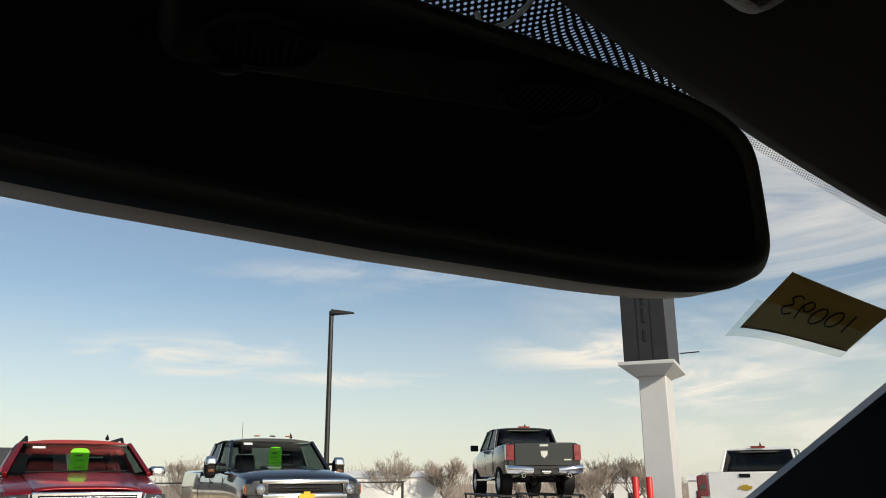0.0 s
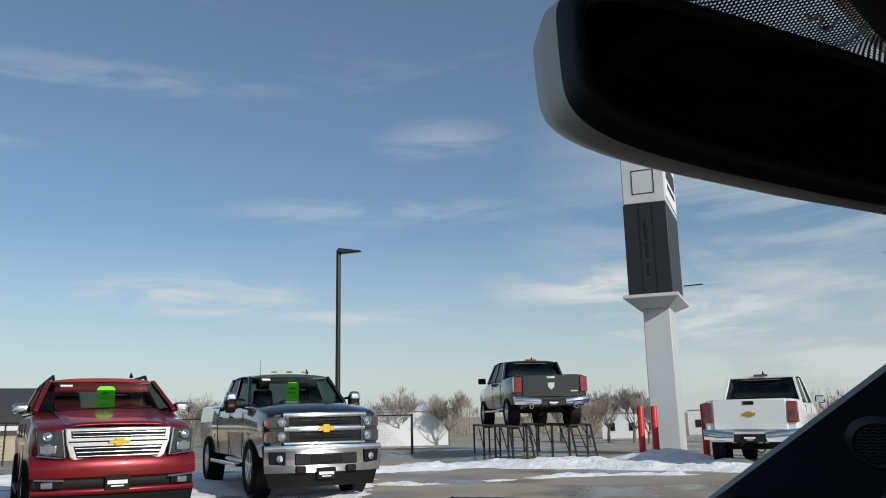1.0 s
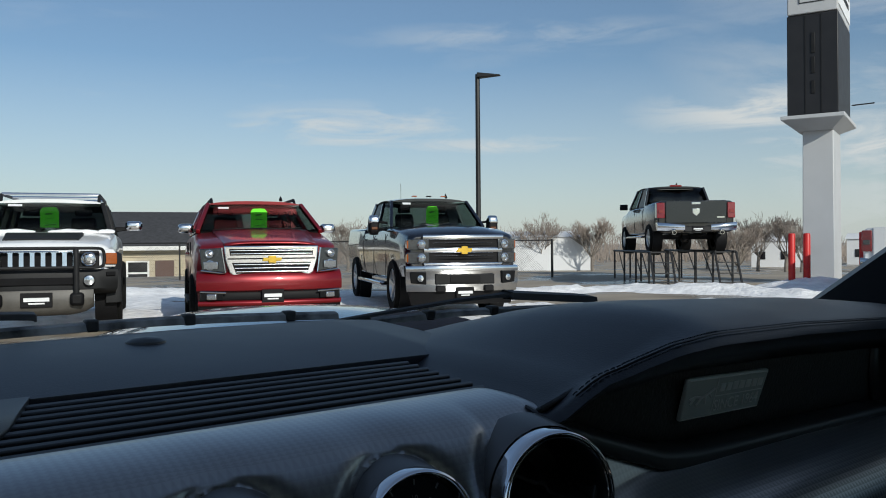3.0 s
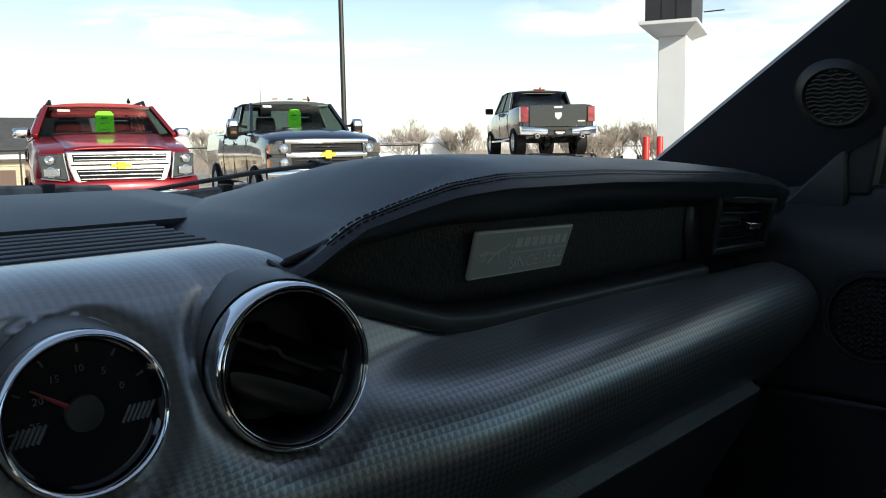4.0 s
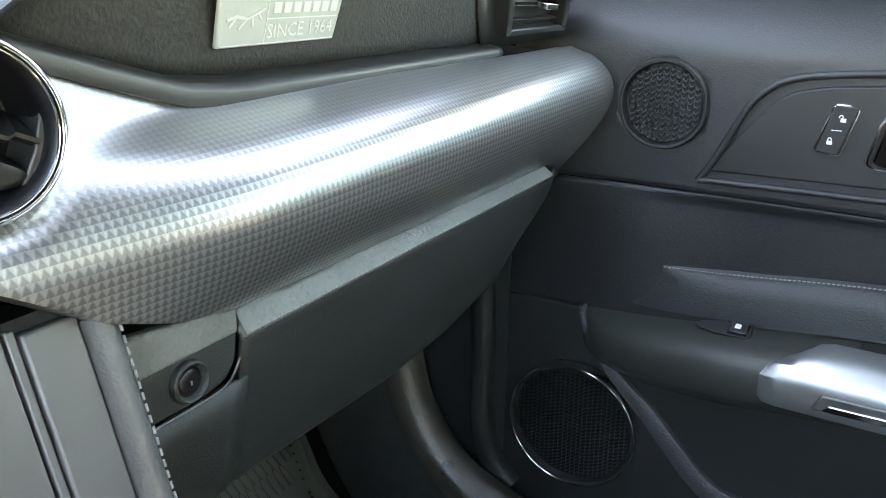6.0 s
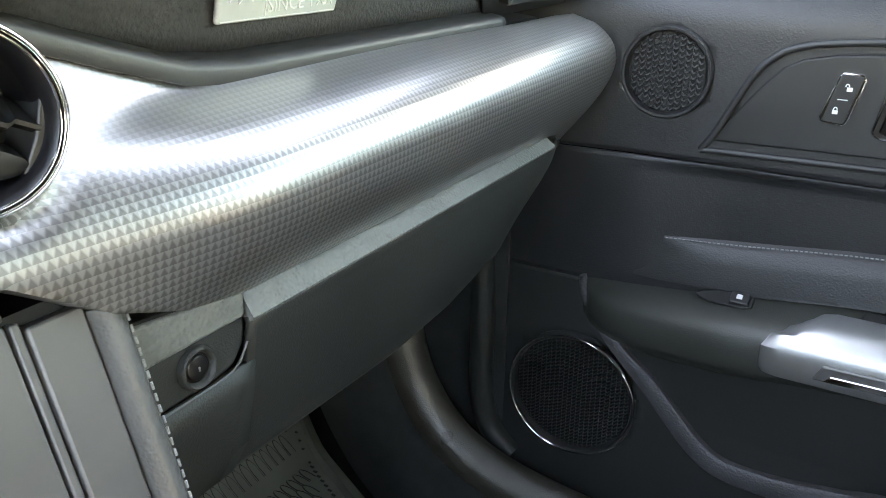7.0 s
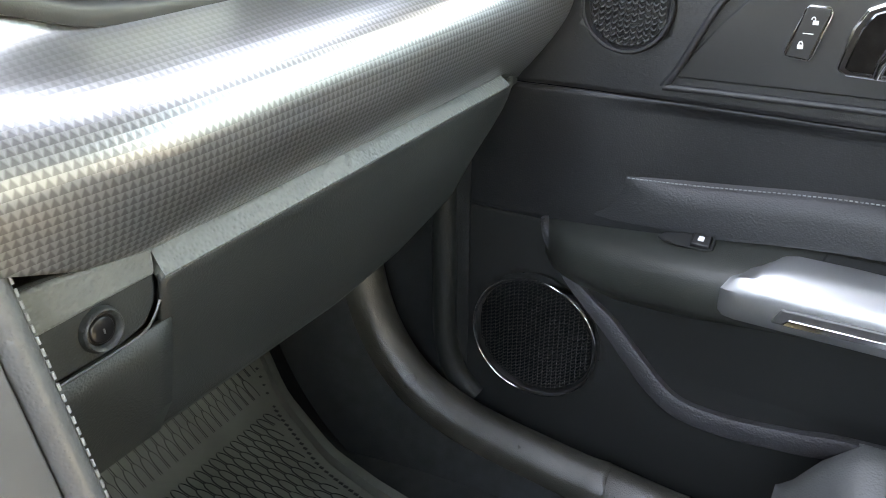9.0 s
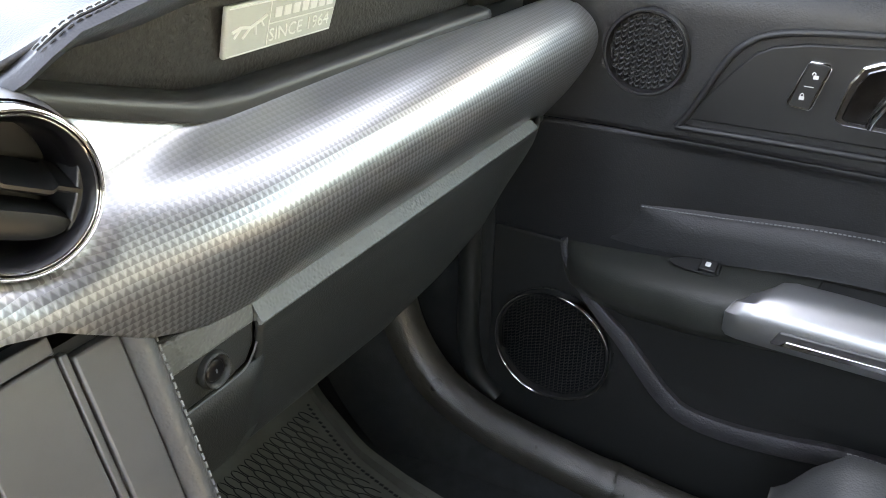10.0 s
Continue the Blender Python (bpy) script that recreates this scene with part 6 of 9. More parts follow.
wiper([(0.10, 0.020), (0.20, 0.050), (0.283, 0.073), (0.327, 0.085), (0.376, 0.092), (0.385, 0.089), (0.49, 0.062)], [(0.13, 0.050), (0.224, 0.044), (0.293, 0.050), (0.352, 0.052), (0.46, 0.045), (0.548, 0.035), (0.622, 0.019)], [(0, 0.005), (0.6, 0.006), (0.68, 0.009), (0.72, 0.013), (0.97, 0.013), (1, 0.009)], "black wiper with a broad arm end, parked low")
wiper([(-0.62, 0.09), (-0.45, 0.106), (-0.349, 0.110), (-0.242, 0.114), (-0.162, 0.108), (-0.15, 0.103)], [(-0.55, 0.060), (-0.313, 0.074), (-0.194, 0.079), (-0.064, 0.084), (0.047, 0.081), (0.18, 0.070)], [(0, 0.006), (0.5, 0.0075), (0.97, 0.010), (1, 0.006)], "black wiper with a dusty blade parked along the cowl")

# ---- outside: materials ----
GZ = -0.11   # level of the lot
LOT[0] = pose(0, 0, 0, 0, 0, -0.45)
P_RED = mat("dark_red_metallic_paint", (0.20, 0.003, 0.008), 0.33, metal=0.45, vary=0.05, vscale=3, coat=0.55)
P_NAVY = mat("black_blue_paint", (0.005, 0.007, 0.014), 0.22, metal=0.2, vary=0.05, vscale=3, coat=1.0)
P_WHITE = mat("white_paint", (0.74, 0.75, 0.76), 0.3, vary=0.03, vscale=3, coat=0.8)
P_GREY = mat("dark_grey_metallic_paint", (0.012, 0.013, 0.015), 0.26, metal=0.5, vary=0.05, vscale=3, coat=1.0)
P_MAROON = mat("black_maroon_paint", (0.020, 0.010, 0.012), 0.25, metal=0.2, vary=0.05, vscale=3, coat=1.0)
X_CHROME = mat("car_chrome", (0.72, 0.73, 0.75), 0.10, metal=1.0, vary=0.06, vscale=8)
X_BLACK = mat("unpainted_black_plastic", (0.006, 0.006, 0.007), 0.6, vary=0.2, vscale=6, spec=0.2)
X_GUARD = mat("dark_grey_guard", (0.015, 0.0155, 0.0165), 0.55, vary=0.2, vscale=6, spec=0.2)
X_SKID = mat("grey_brown_skid_plate", (0.075, 0.070, 0.062), 0.5, vary=0.2, vscale=8)
X_TYRE = mat("tyre_rubber", (0.008, 0.008, 0.008), 0.85, vary=0.3, vscale=12, grain=0.6, gscale=60, spec=0.15)
X_ALLOY = mat("alloy_wheel", (0.55, 0.56, 0.57), 0.3, metal=0.9, vary=0.08)
X_LAMP = mat("lamp_reflector", (0.55, 0.57, 0.60), 0.12, metal=0.9, vary=0.25, vscale=40)
X_LENS = mat("clear_lamp_lens", (0.08, 0.085, 0.09), 0.08, metal=0.5, vary=0.3, vscale=25, coat=1.0)
X_DARKLAMP = mat("dark_lamp_housing", (0.030, 0.032, 0.035), 0.12, metal=0.3, vary=0.4, vscale=18, coat=1.0)
X_AMBER = mat("amber_lens", (0.32, 0.075, 0.01), 0.15, vary=0.2, vscale=40, coat=1.0)
X_AMBERD = mat("dark_amber_lens", (0.10, 0.030, 0.006), 0.2, vary=0.2, vscale=40, coat=0.6)
X_REDL = mat("red_lens", (0.20, 0.006, 0.008), 0.15, vary=0.25, vscale=30, coat=1.0)
X_GREEN = mat("fluorescent_green_card", (0.16, 0.90, 0.03), 0.7, vary=0.05, vscale=10)
X_GOLD = mat("gold_emblem", (0.65, 0.42, 0.06), 0.3, metal=0.7, vary=0.1)
X_LINING = mat("grey_roof_lining", (0.10, 0.10, 0.095), 0.9, vary=0.1)
X_DARK = mat("dark_car_interior", (0.010, 0.010, 0.011), 0.8, vary=0.2, spec=0.1)
X_STEEL = mat("black_painted_steel", (0.014, 0.014, 0.015), 0.5, vary=0.3, vscale=10)
X_POLE = mat("dark_bronze_pole", (0.007, 0.007, 0.007), 0.5, vary=0.2, vscale=4)
X_SIGNG = mat("light_grey_sign_paint", (0.50, 0.51, 0.52), 0.5, vary=0.05, vscale=1.5)
X_SIGNW = mat("white_sign_face", (0.82, 0.83, 0.84), 0.4, vary=0.02)
X_LED = mat("black_display_panel", (0.012, 0.012, 0.014), 0.5, vary=0.2, vscale=3)
X_BOLL = mat("red_bollard_paint", (0.55, 0.018, 0.015), 0.45, vary=0.15, vscale=5)
X_SNOW = mat("snow", (0.88, 0.88, 0.88), 0.8, vary=0.14, vscale=3.5, grain=1.0, gscale=9)
X_CREAM = mat("cream_siding", (0.52, 0.45, 0.32), 0.7, vary=0.06, vscale=4)
X_ROOF = mat("dark_shingle_roof", (0.045, 0.046, 0.050), 0.9, vary=0.3, vscale=5, grain=0.6, gscale=20)
X_BROWN = mat("brown_door_paint", (0.10, 0.05, 0.035), 0.6, vary=0.1)
X_TRIMW = mat("white_trim_paint", (0.72, 0.72, 0.70), 0.6, vary=0.05)
X_FENCE = mat("galvanised_wire", (0.16, 0.17, 0.17), 0.5, metal=0.6, vary=0.2)
X_BARK = mat("bare_grey_bark", (0.19, 0.165, 0.14), 0.9, vary=0.25, vscale=3)
X_BRUSH = mat("bare_twigs", (0.25, 0.21, 0.18), 0.95, vary=0.3, vscale=2)
X_FARW = mat("white_far_cladding", (0.66, 0.67, 0.68), 0.6, vary=0.06, vscale=0.4)
X_GLASS = glass("car_glass", (0.52, 0.57, 0.56), shine=0.009)
X_TINT = glass("tinted_car_glass", (0.12, 0.13, 0.14), shine=0.04)


def ground_material():
    """Tan concrete, wet patches and stains; dead grass further out comes from broad noise."""
    m = mat("tan_concrete", (0.34, 0.29, 0.225), 0.8, vary=0.18, vscale=0.5, grain=0.3, gscale=30)
    n, l = m.node_tree.nodes, m.node_tree.links
    b = n["Principled BSDF"]
    co = n.new("ShaderNodeTexCoord")
    w = n.new("ShaderNodeTexNoise"); w.inputs["Scale"].default_value, w.inputs["Detail"].default_value = 0.35, 8.0
    l.new(co.outputs["Object"], w.inputs["Vector"])
    r = n.new("ShaderNodeValToRGB")
    r.color_ramp.elements[0].position, r.color_ramp.elements[1].position = 0.42, 0.52
    r.color_ramp.elements[0].color, r.color_ramp.elements[1].color = (0.58, 0.56, 0.54, 1), (1, 1, 1, 1)
    l.new(w.outputs["Fac"], r.inputs["Fac"])
    src = b.inputs["Base Color"].links[0].from_socket
    mi = n.new("ShaderNodeMix"); mi.data_type, mi.blend_type = "RGBA", "MULTIPLY"
    mi.inputs["Factor"].default_value = 1.0
    l.new(src, mi.inputs["A"]); l.new(r.outputs["Color"], mi.inputs["B"]); l.new(mi.outputs["Result"], b.inputs["Base Color"])
    rr = n.new("ShaderNodeMapRange")
    rr.inputs["From Min"].default_value, rr.inputs["From Max"].default_value = 0.42, 0.52
    rr.inputs["To Min"].default_value, rr.inputs["To Max"].default_value = 0.25, 0.85
    l.new(w.outputs["Fac"], rr.inputs["Value"]); l.new(rr.outputs["Result"], b.inputs["Roughness"])
    return m


# ---- ground and snow ----
def land(x, y):
    d = math.hypot(x, y)
    return GZ - 1.7 * sm(d, 33, 62)


grd = thing("ground", "tan concrete lot with wet stains, falling away to dead grass", "ground", kind="structure")
bm = B()
edges_ = [-2500, -900, -400, -200, -120] + span(-80, 100, 45) + [130, 200, 400, 900, 2500]
loft(bm, [[(x, y, land(x, y)) for y in edges_] for x in edges_])
part("sheet", bm, ground_material(), grd, smooth=80)


def snow_height(x, y):
    h = -0.10
    n1 = noise.noise((x * 0.30, y * 0.30, 3.0)) + 0.6 * noise.noise((x * 0.9, y * 0.9, 7.0)) + 0.4 * noise.noise((x * 2.7, y * 2.7, 1.0)) + 0.25 * noise.noise((x * 7, y * 7, 4.0))
    r = math.hypot(x, y)
    az = math.degrees(math.atan2(x, y))
    # around and behind the parked row
    row = sm(r, 11.2, 13.0) * sm(r, 24.0, 19.0) * sm(az, 46, 38)
    h = max(h, -0.10 + row * (0.14 + 0.10 * n1))
    # ploughed ridge along the edge of the lot, running below the display stand to the sign
    ridge = math.exp(-((r - (19.6 + 1.0 * math.sin(az * 0.16))) / 1.25) ** 2) * sm(az, 36, 43)
    h = max(h, -0.09 + ridge * (0.23 + 0.16 * n1))
    low = math.exp(-((r - (16.3 + 0.9 * math.sin(az * 0.22 + 1))) / 0.6) ** 2) * sm(az, 38, 44) * sm(az, 70, 62)
    h = max(h, -0.09 + low * (0.13 + 0.12 * n1))
    mound = math.exp(-(((x - 19.9) / 2.0) ** 2 + ((y - 10.4) / 1.5) ** 2))
    h = max(h, -0.10 + mound * (0.36 + 0.20 * n1))
    bank = math.exp(-(((x - 5.6) / 3.2) ** 2 + ((y - 20.5) / 1.4) ** 2))
    h = max(h, -0.10 + bank * (0.26 + 0.14 * n1))
    far = math.exp(-((r - 46) / 5) ** 2) * sm(az, 40, 46)
    h = max(h, -0.12 + far * (0.18 + 0.25 * n1))
    return h


snow = thing("snow_banks", "melting ploughed snow lying in ridges and patches", "snow", kind="stuff")
bm = B()
grid = []
for ia in range(190):
    az = radians(2 + ia * 0.47)
    row = []
    rr_ = 9.5
    while rr_ < 55:
        x, y = rr_ * math.sin(az), rr_ * math.cos(az)
        row.append((x, y, land(x, y) + snow_height(x, y)))
        rr_ += 0.09 + 0.012 * (rr_ - 9.5)
    grid.append(row)
rows_v = [[bm.verts.new(p) for p in r] for r in grid]
for i in range(len(grid) - 1):
    for j in range(len(grid[0]) - 1):
        if any(grid[a_][b_][2] > land(*grid[a_][b_][:2]) - 0.03 for a_, b_ in ((i, j), (i + 1, j), (i, j + 1), (i + 1, j + 1))):
            bm.faces.new((rows_v[i][j], rows_v[i + 1][j], rows_v[i + 1][j + 1], rows_v[i][j + 1]))
bmesh.ops.delete(bm, geom=[v for v in bm.verts if not v.link_faces], context="VERTS")
part("snow", bm, X_SNOW, snow, kind="stuff", smooth=80)


# ---- vehicles ----
def car_wheel(t, x, y, r, w, spokes=6, rim=X_ALLOY, frac=0.64):
    sgn = 1 if x > 0 else -1
    m = facing((x, y, r), (sgn, 0, 0))
    bm = B()
    lathe(bm, [(r * frac, -w * 0.5), (r * 0.93, -w * 0.5), (r, -w * 0.36), (r, w * 0.36), (r * 0.93, w * 0.5), (r * (frac + 0.02), w * 0.46), (r * frac, w * 0.36)], m, 36)
    wh = part("wheel", bm, X_TYRE, t, "black tyre on a silver alloy wheel", smooth=50)
    bm = B()
    lathe(bm, [(r * frac, w * 0.40), (r * frac * 0.94, w * 0.43), (r * frac * 0.90, w * 0.28), (r * frac * 0.88, w * 0.05), (0.001, w * 0.03)], m, 32)
    part("rim", bm, X_ALLOY if rim is None else rim, wh, smooth=40)
    bm = B()
    for k in range(spokes):
        mk = m @ pose(0, 0, 0, 0, 0, 360 * k / spokes)
        hexa(bm, [mk @ Vector(q) for q in ((-0.022, 0.03, w * 0.1), (0.022, 0.03, w * 0.1), (0.034, r * frac * 0.9, w * 0.1), (-0.034, r * frac * 0.9, w * 0.1), (-0.020, 0.03, w * 0.36), (0.020, 0.03, w * 0.36), (0.030, r * frac * 0.92, w * 0.40), (-0.030, r * frac * 0.92, w * 0.40))])
    lathe(bm, [(0.07, w * 0.1), (0.068, w * 0.38), (0.03, w * 0.41), (0.001, w * 0.41)], m, 16)
    part("spokes", bm, rim, wh, bevel=0.004)
    bm = B()
    lathe(bm, [(r * 1.17, -w * 0.62), (r * 1.17, w * 0.30), (r * 1.12, w * 0.30), (0.001, -w * 0.5)], m, 32)
    part("wheel_arch", bm, X_BLACK, t, smooth=40)


def hull(t, paint, W, stations, name="body", label=""):
    """Lower body: stations of (y, half width, bottom, shoulder, top, crown)."""
    bm = B()
    rows = []
    for y, w, zb, zs, zt, cr_ in stations:
        half = [(w * 0.86, zb), (w * 0.96, zb + 0.05), (w * 0.985, zb + (zs - zb) * 0.4), (w, zs - (zs - zb) * 0.2), (w * 0.985, zs), (w * 0.95, zt - 0.03), (w * 0.88, zt), (w * 0.5, zt + cr_ * 0.8)]
        rows.append([(-x, y, z) for x, z in half] + [(0, y, zt + cr_)] + [(x, y, z) for x, z in half[::-1]])
    loft(bm, rows, closed=True, caps=True)
    return part(name, bm, paint, t, label, bevel=0.02, smooth=50)


def bar(bm, a_, b_, w, d):
    """A straight four-sided bar from a to b, w wide across x and d deep."""
    a_, b_ = Vector(a_), Vector(b_)
    ax = (b_ - a_).normalized()
    sx = Vector((1, 0, 0)) if abs(ax.x) < 0.9 else Vector((0, 1, 0))
    sx = (sx - ax * sx.dot(ax)).normalized()
    sy = ax.cross(sx)
    hexa(bm, [a_ - sx * w / 2 - sy * d / 2, a_ + sx * w / 2 - sy * d / 2, a_ + sx * w / 2 + sy * d / 2, a_ - sx * w / 2 + sy * d / 2,
              b_ - sx * w / 2 - sy * d / 2, b_ + sx * w / 2 - sy * d / 2, b_ + sx * w / 2 + sy * d / 2, b_ - sx * w / 2 + sy * d / 2])


def greenhouse(t, paint, yb0, yt0, yt1, yb1, zb, zt, wb, wt, posts=(0.45,), rear_glass=None, dark=X_GLASS, frame=None):
    """Cabin: roof, pillars, panes and seats on the lower body."""
    frame = frame or paint
    bm = B()
    rows = []
    for f in span(0, 1, 8):
        y = yt0 - 0.03 + (yt1 - yt0 + 0.06) * f
        dip = 0.035 * (2 * f - 1) ** 2
        rows.append([(x * (wt + 0.02), y, zt - dip - 0.055 * abs(x) ** 3 + 0.03) for x in span(-1, 1, 10)] + [(x * (wt - 0.02), y, zt - dip - 0.030) for x in span(1, -1, 4)])
    loft(bm, rows, closed=True, caps=True)
    part("roof", bm, paint, t, smooth=50)

    def side(s, f, top):
        if top:
            return Vector((s * (wt - 0.005), yt0 + (yt1 - yt0) * f, zt - 0.065))
        return Vector((s * wb, yb0 + (yb1 - yb0) * f, zb))
    for s in (-1, 1):
        for f, wd in [(0.0, 0.07)] + [(p, 0.07) for p in posts] + [(1.0, 0.12)]:
            bm = B()
            bar(bm, side(s, f, False), side(s, f, True), 0.06, wd)
            part("pillar", bm, frame, t, bevel=0.01)
        fs = [0.0] + list(posts) + [1.0]
        for f0, f1 in zip(fs, fs[1:]):
            bm = B()
            a_, b_, c_, d_ = side(s, f0, False), side(s, f1, False), side(s, f1, True), side(s, f0, True)
            o_ = Vector((s * 0.004, 0, 0))
            hexa(bm, [a_ - o_, b_ - o_, c_ - o_, d_ - o_, a_ + o_, b_ + o_, c_ + o_, d_ + o_])
            part("side_window", bm, dark if f0 == 0 else X_TINT, t, "dark side window", smooth=0)
    for y0, y1, nm, gm in ((yb0, yt0, "windscreen", X_GLASS), (yb1, yt1, "rear_window", rear_glass or X_GLASS)):
        bm = B()
        rows = []
        for x in span(-1, 1, 8):
            bow = -0.05 * (1 - x * x) * (1 if y0 == yb0 else -1)
            rows.append([(x * (wb - 0.03), y0 + bow, zb + 0.01), (x * (wt - 0.03), y1 + bow * 0.6, zt - 0.055)])
        loft(bm, rows)
        part(nm, bm, gm, t, "clear car glass", thick=0.006)
    bm = B()   # grey lining under the roof
    hexa(bm, [(x * (wt - 0.05), y, zt - 0.105) for x, y in ((-1, min(yt0, yt1)), (1, min(yt0, yt1)), (1, max(yt0, yt1)), (-1, max(yt0, yt1)))] + [(x * (wt - 0.05), y, zt - 0.085) for x, y in ((-1, min(yt0, yt1)), (1, min(yt0, yt1)), (1, max(yt0, yt1)), (-1, max(yt0, yt1)))])
    part("roof_lining", bm, X_LINING, t)
    bm = B()   # dashboard shelf and floor well, dark
    y0_, y1_ = min(yb0, yb1) + 0.03, max(yb0, yb1) - 0.05
    hexa(bm, [(-wb + 0.06, y0_, zb - 0.05), (wb - 0.06, y0_, zb - 0.05), (wb - 0.06, y1_, zb - 0.05), (-wb + 0.06, y1_, zb - 0.05), (-wb + 0.04, y0_, zb + 0.030), (wb - 0.04, y0_, zb + 0.030), (wb - 0.04, y1_, zb + 0.030), (-wb + 0.04, y1_, zb + 0.030)])
    part("cabin_floor", bm, X_DARK, t)
    for s in (-1, 1):   # seats inside
        bm = B()
        y = yb0 + 0.62 * (yt1 - yb0) * 0.75
        hexa(bm, [(s * 0.62, y, zb - 0.3), (s * 0.15, y, zb - 0.3), (s * 0.15, y + 0.12, zb - 0.3), (s * 0.62, y + 0.12, zb - 0.3), (s * 0.56, y + 0.2, zb + 0.28), (s * 0.2, y + 0.2, zb + 0.28), (s * 0.2, y + 0.3, zb + 0.28), (s * 0.56, y + 0.3, zb + 0.28)])
        st_ = part("seat", bm, X_DARK, t, bevel=0.04)
        bm = B()
        box(bm, (s * 0.38, y + 0.25, zb + 0.38), (0.26, 0.1, 0.17))
        part("headrest", bm, X_DARK, st_, bevel=0.03)


def price_card(name_m, label):
    c = thing("price_card", label, "price card", name_m, group="green price cards")
    bm = B()
    prism(bm, [(-0.125, -0.15), (0.125, -0.15), (0.125, 0.10), (0.09, 0.145), (0.02, 0.15), (-0.09, 0.145), (-0.125, 0.10)], 0.004)
    k = part("card", bm, X_GREEN, c)
    return c, k


def plain_plate(t, m, w=0.30, h=0.155):
    """Dealer plate: black with a light border and plain bars for its words."""
    bm = B()
    box(bm, (0, 0, 0), (w, h, 0.012)); bm.transform(m)
    p = part("plate", bm, X_BLACK, t, "black dealer plate with white bars", bevel=0.006)
    bm = B()
    for cx, cy, sx, sy in ((0, 0.005, w * 0.80, h * 0.26), (0, -h * 0.24, w * 0.5, h * 0.10)):
        box(bm, (cx, cy, 0.008), (sx, sy, 0.004))
    bm.transform(m)
    part("name_bar", bm, M_WHITE, p)


def front_m(x, y, z):
    return facing((x, y, z), (0, -1, 0))


def place(front_xy, az, back=0.0):
    return Matrix.Translation((front_xy[0], front_xy[1], GZ)) @ pose(0, 0, 0, 0, 0, -az)


def flat_m(y):
    """Outline (x, z) pushed back from the plane y."""
    return Matrix(((1, 0, 0, 0), (0, 0, 1, y), (0, 1, 0, 0), (0, 0, 0, 1)))


def bow_bar(hw, y, z, h, d, sag=0.0, n=12, bend=0.10):
    """A rounded bar across the car's nose, bowed with it and sagging in the middle."""
    bm = B()
    rows = []
    for x in span(-1, 1, n):
        c = Vector((x * hw, y + bend * x * x, z - sag * (1 - x * x)))
        rows.append([c + Vector((0, -d * math.cos(a_), h / 2 * math.sin(a_))) for a_ in span(-math.pi / 2, math.pi / 2, 6)] + [c + Vector((0, d * 0.8, h / 2)), c + Vector((0, d * 0.8, -h / 2))])
    loft(bm, rows, closed=True, caps=True)
    return bm


def car_mirror(t, s, x0, x1, y, z0, z1, shell, label):
    """A rounded mirror shell on a short black foot."""
    bm = B()
    rows = []
    for f in span(0, 1, 8):
        q = max(0.0, 1 - abs(2 * f - 1) ** 6) ** 0.5 * 0.45 + 0.55
        zc, hz = (z0 + z1) / 2, (z1 - z0) / 2 * q
        rows.append([(s * (x0 + (x1 - x0) * f), y - 0.10 * q * max(0, math.sin(a_)) ** 0.7 + (0.05 if math.sin(a_) < -0.01 else 0), zc + hz * math.copysign(abs(math.cos(a_)) ** 0.55, math.cos(a_))) for a_ in span(0, 2 * math.pi, 20)[:-1]])
    loft(bm, rows, closed=True, caps=True)
    mi = part("side_mirror", bm, shell, t, label, smooth=60)
    bm = B()
    hexa(bm, [(s * (x0 - 0.14), y - 0.02, z0 - 0.02), (s * (x0 + 0.06), y - 0.03, z0 + 0.01), (s * (x0 + 0.06), y + 0.04, z0 + 0.01), (s * (x0 - 0.14), y + 0.06, z0 - 0.02), (s * (x0 - 0.14), y - 0.02, z0 + 0.06), (s * (x0 + 0.06), y - 0.03, z0 + 0.06), (s * (x0 + 0.06), y + 0.04, z0 + 0.06), (s * (x0 - 0.14), y + 0.06, z0 + 0.06)])
    part("foot", bm, X_BLACK, mi, bevel=0.012)
    return mi


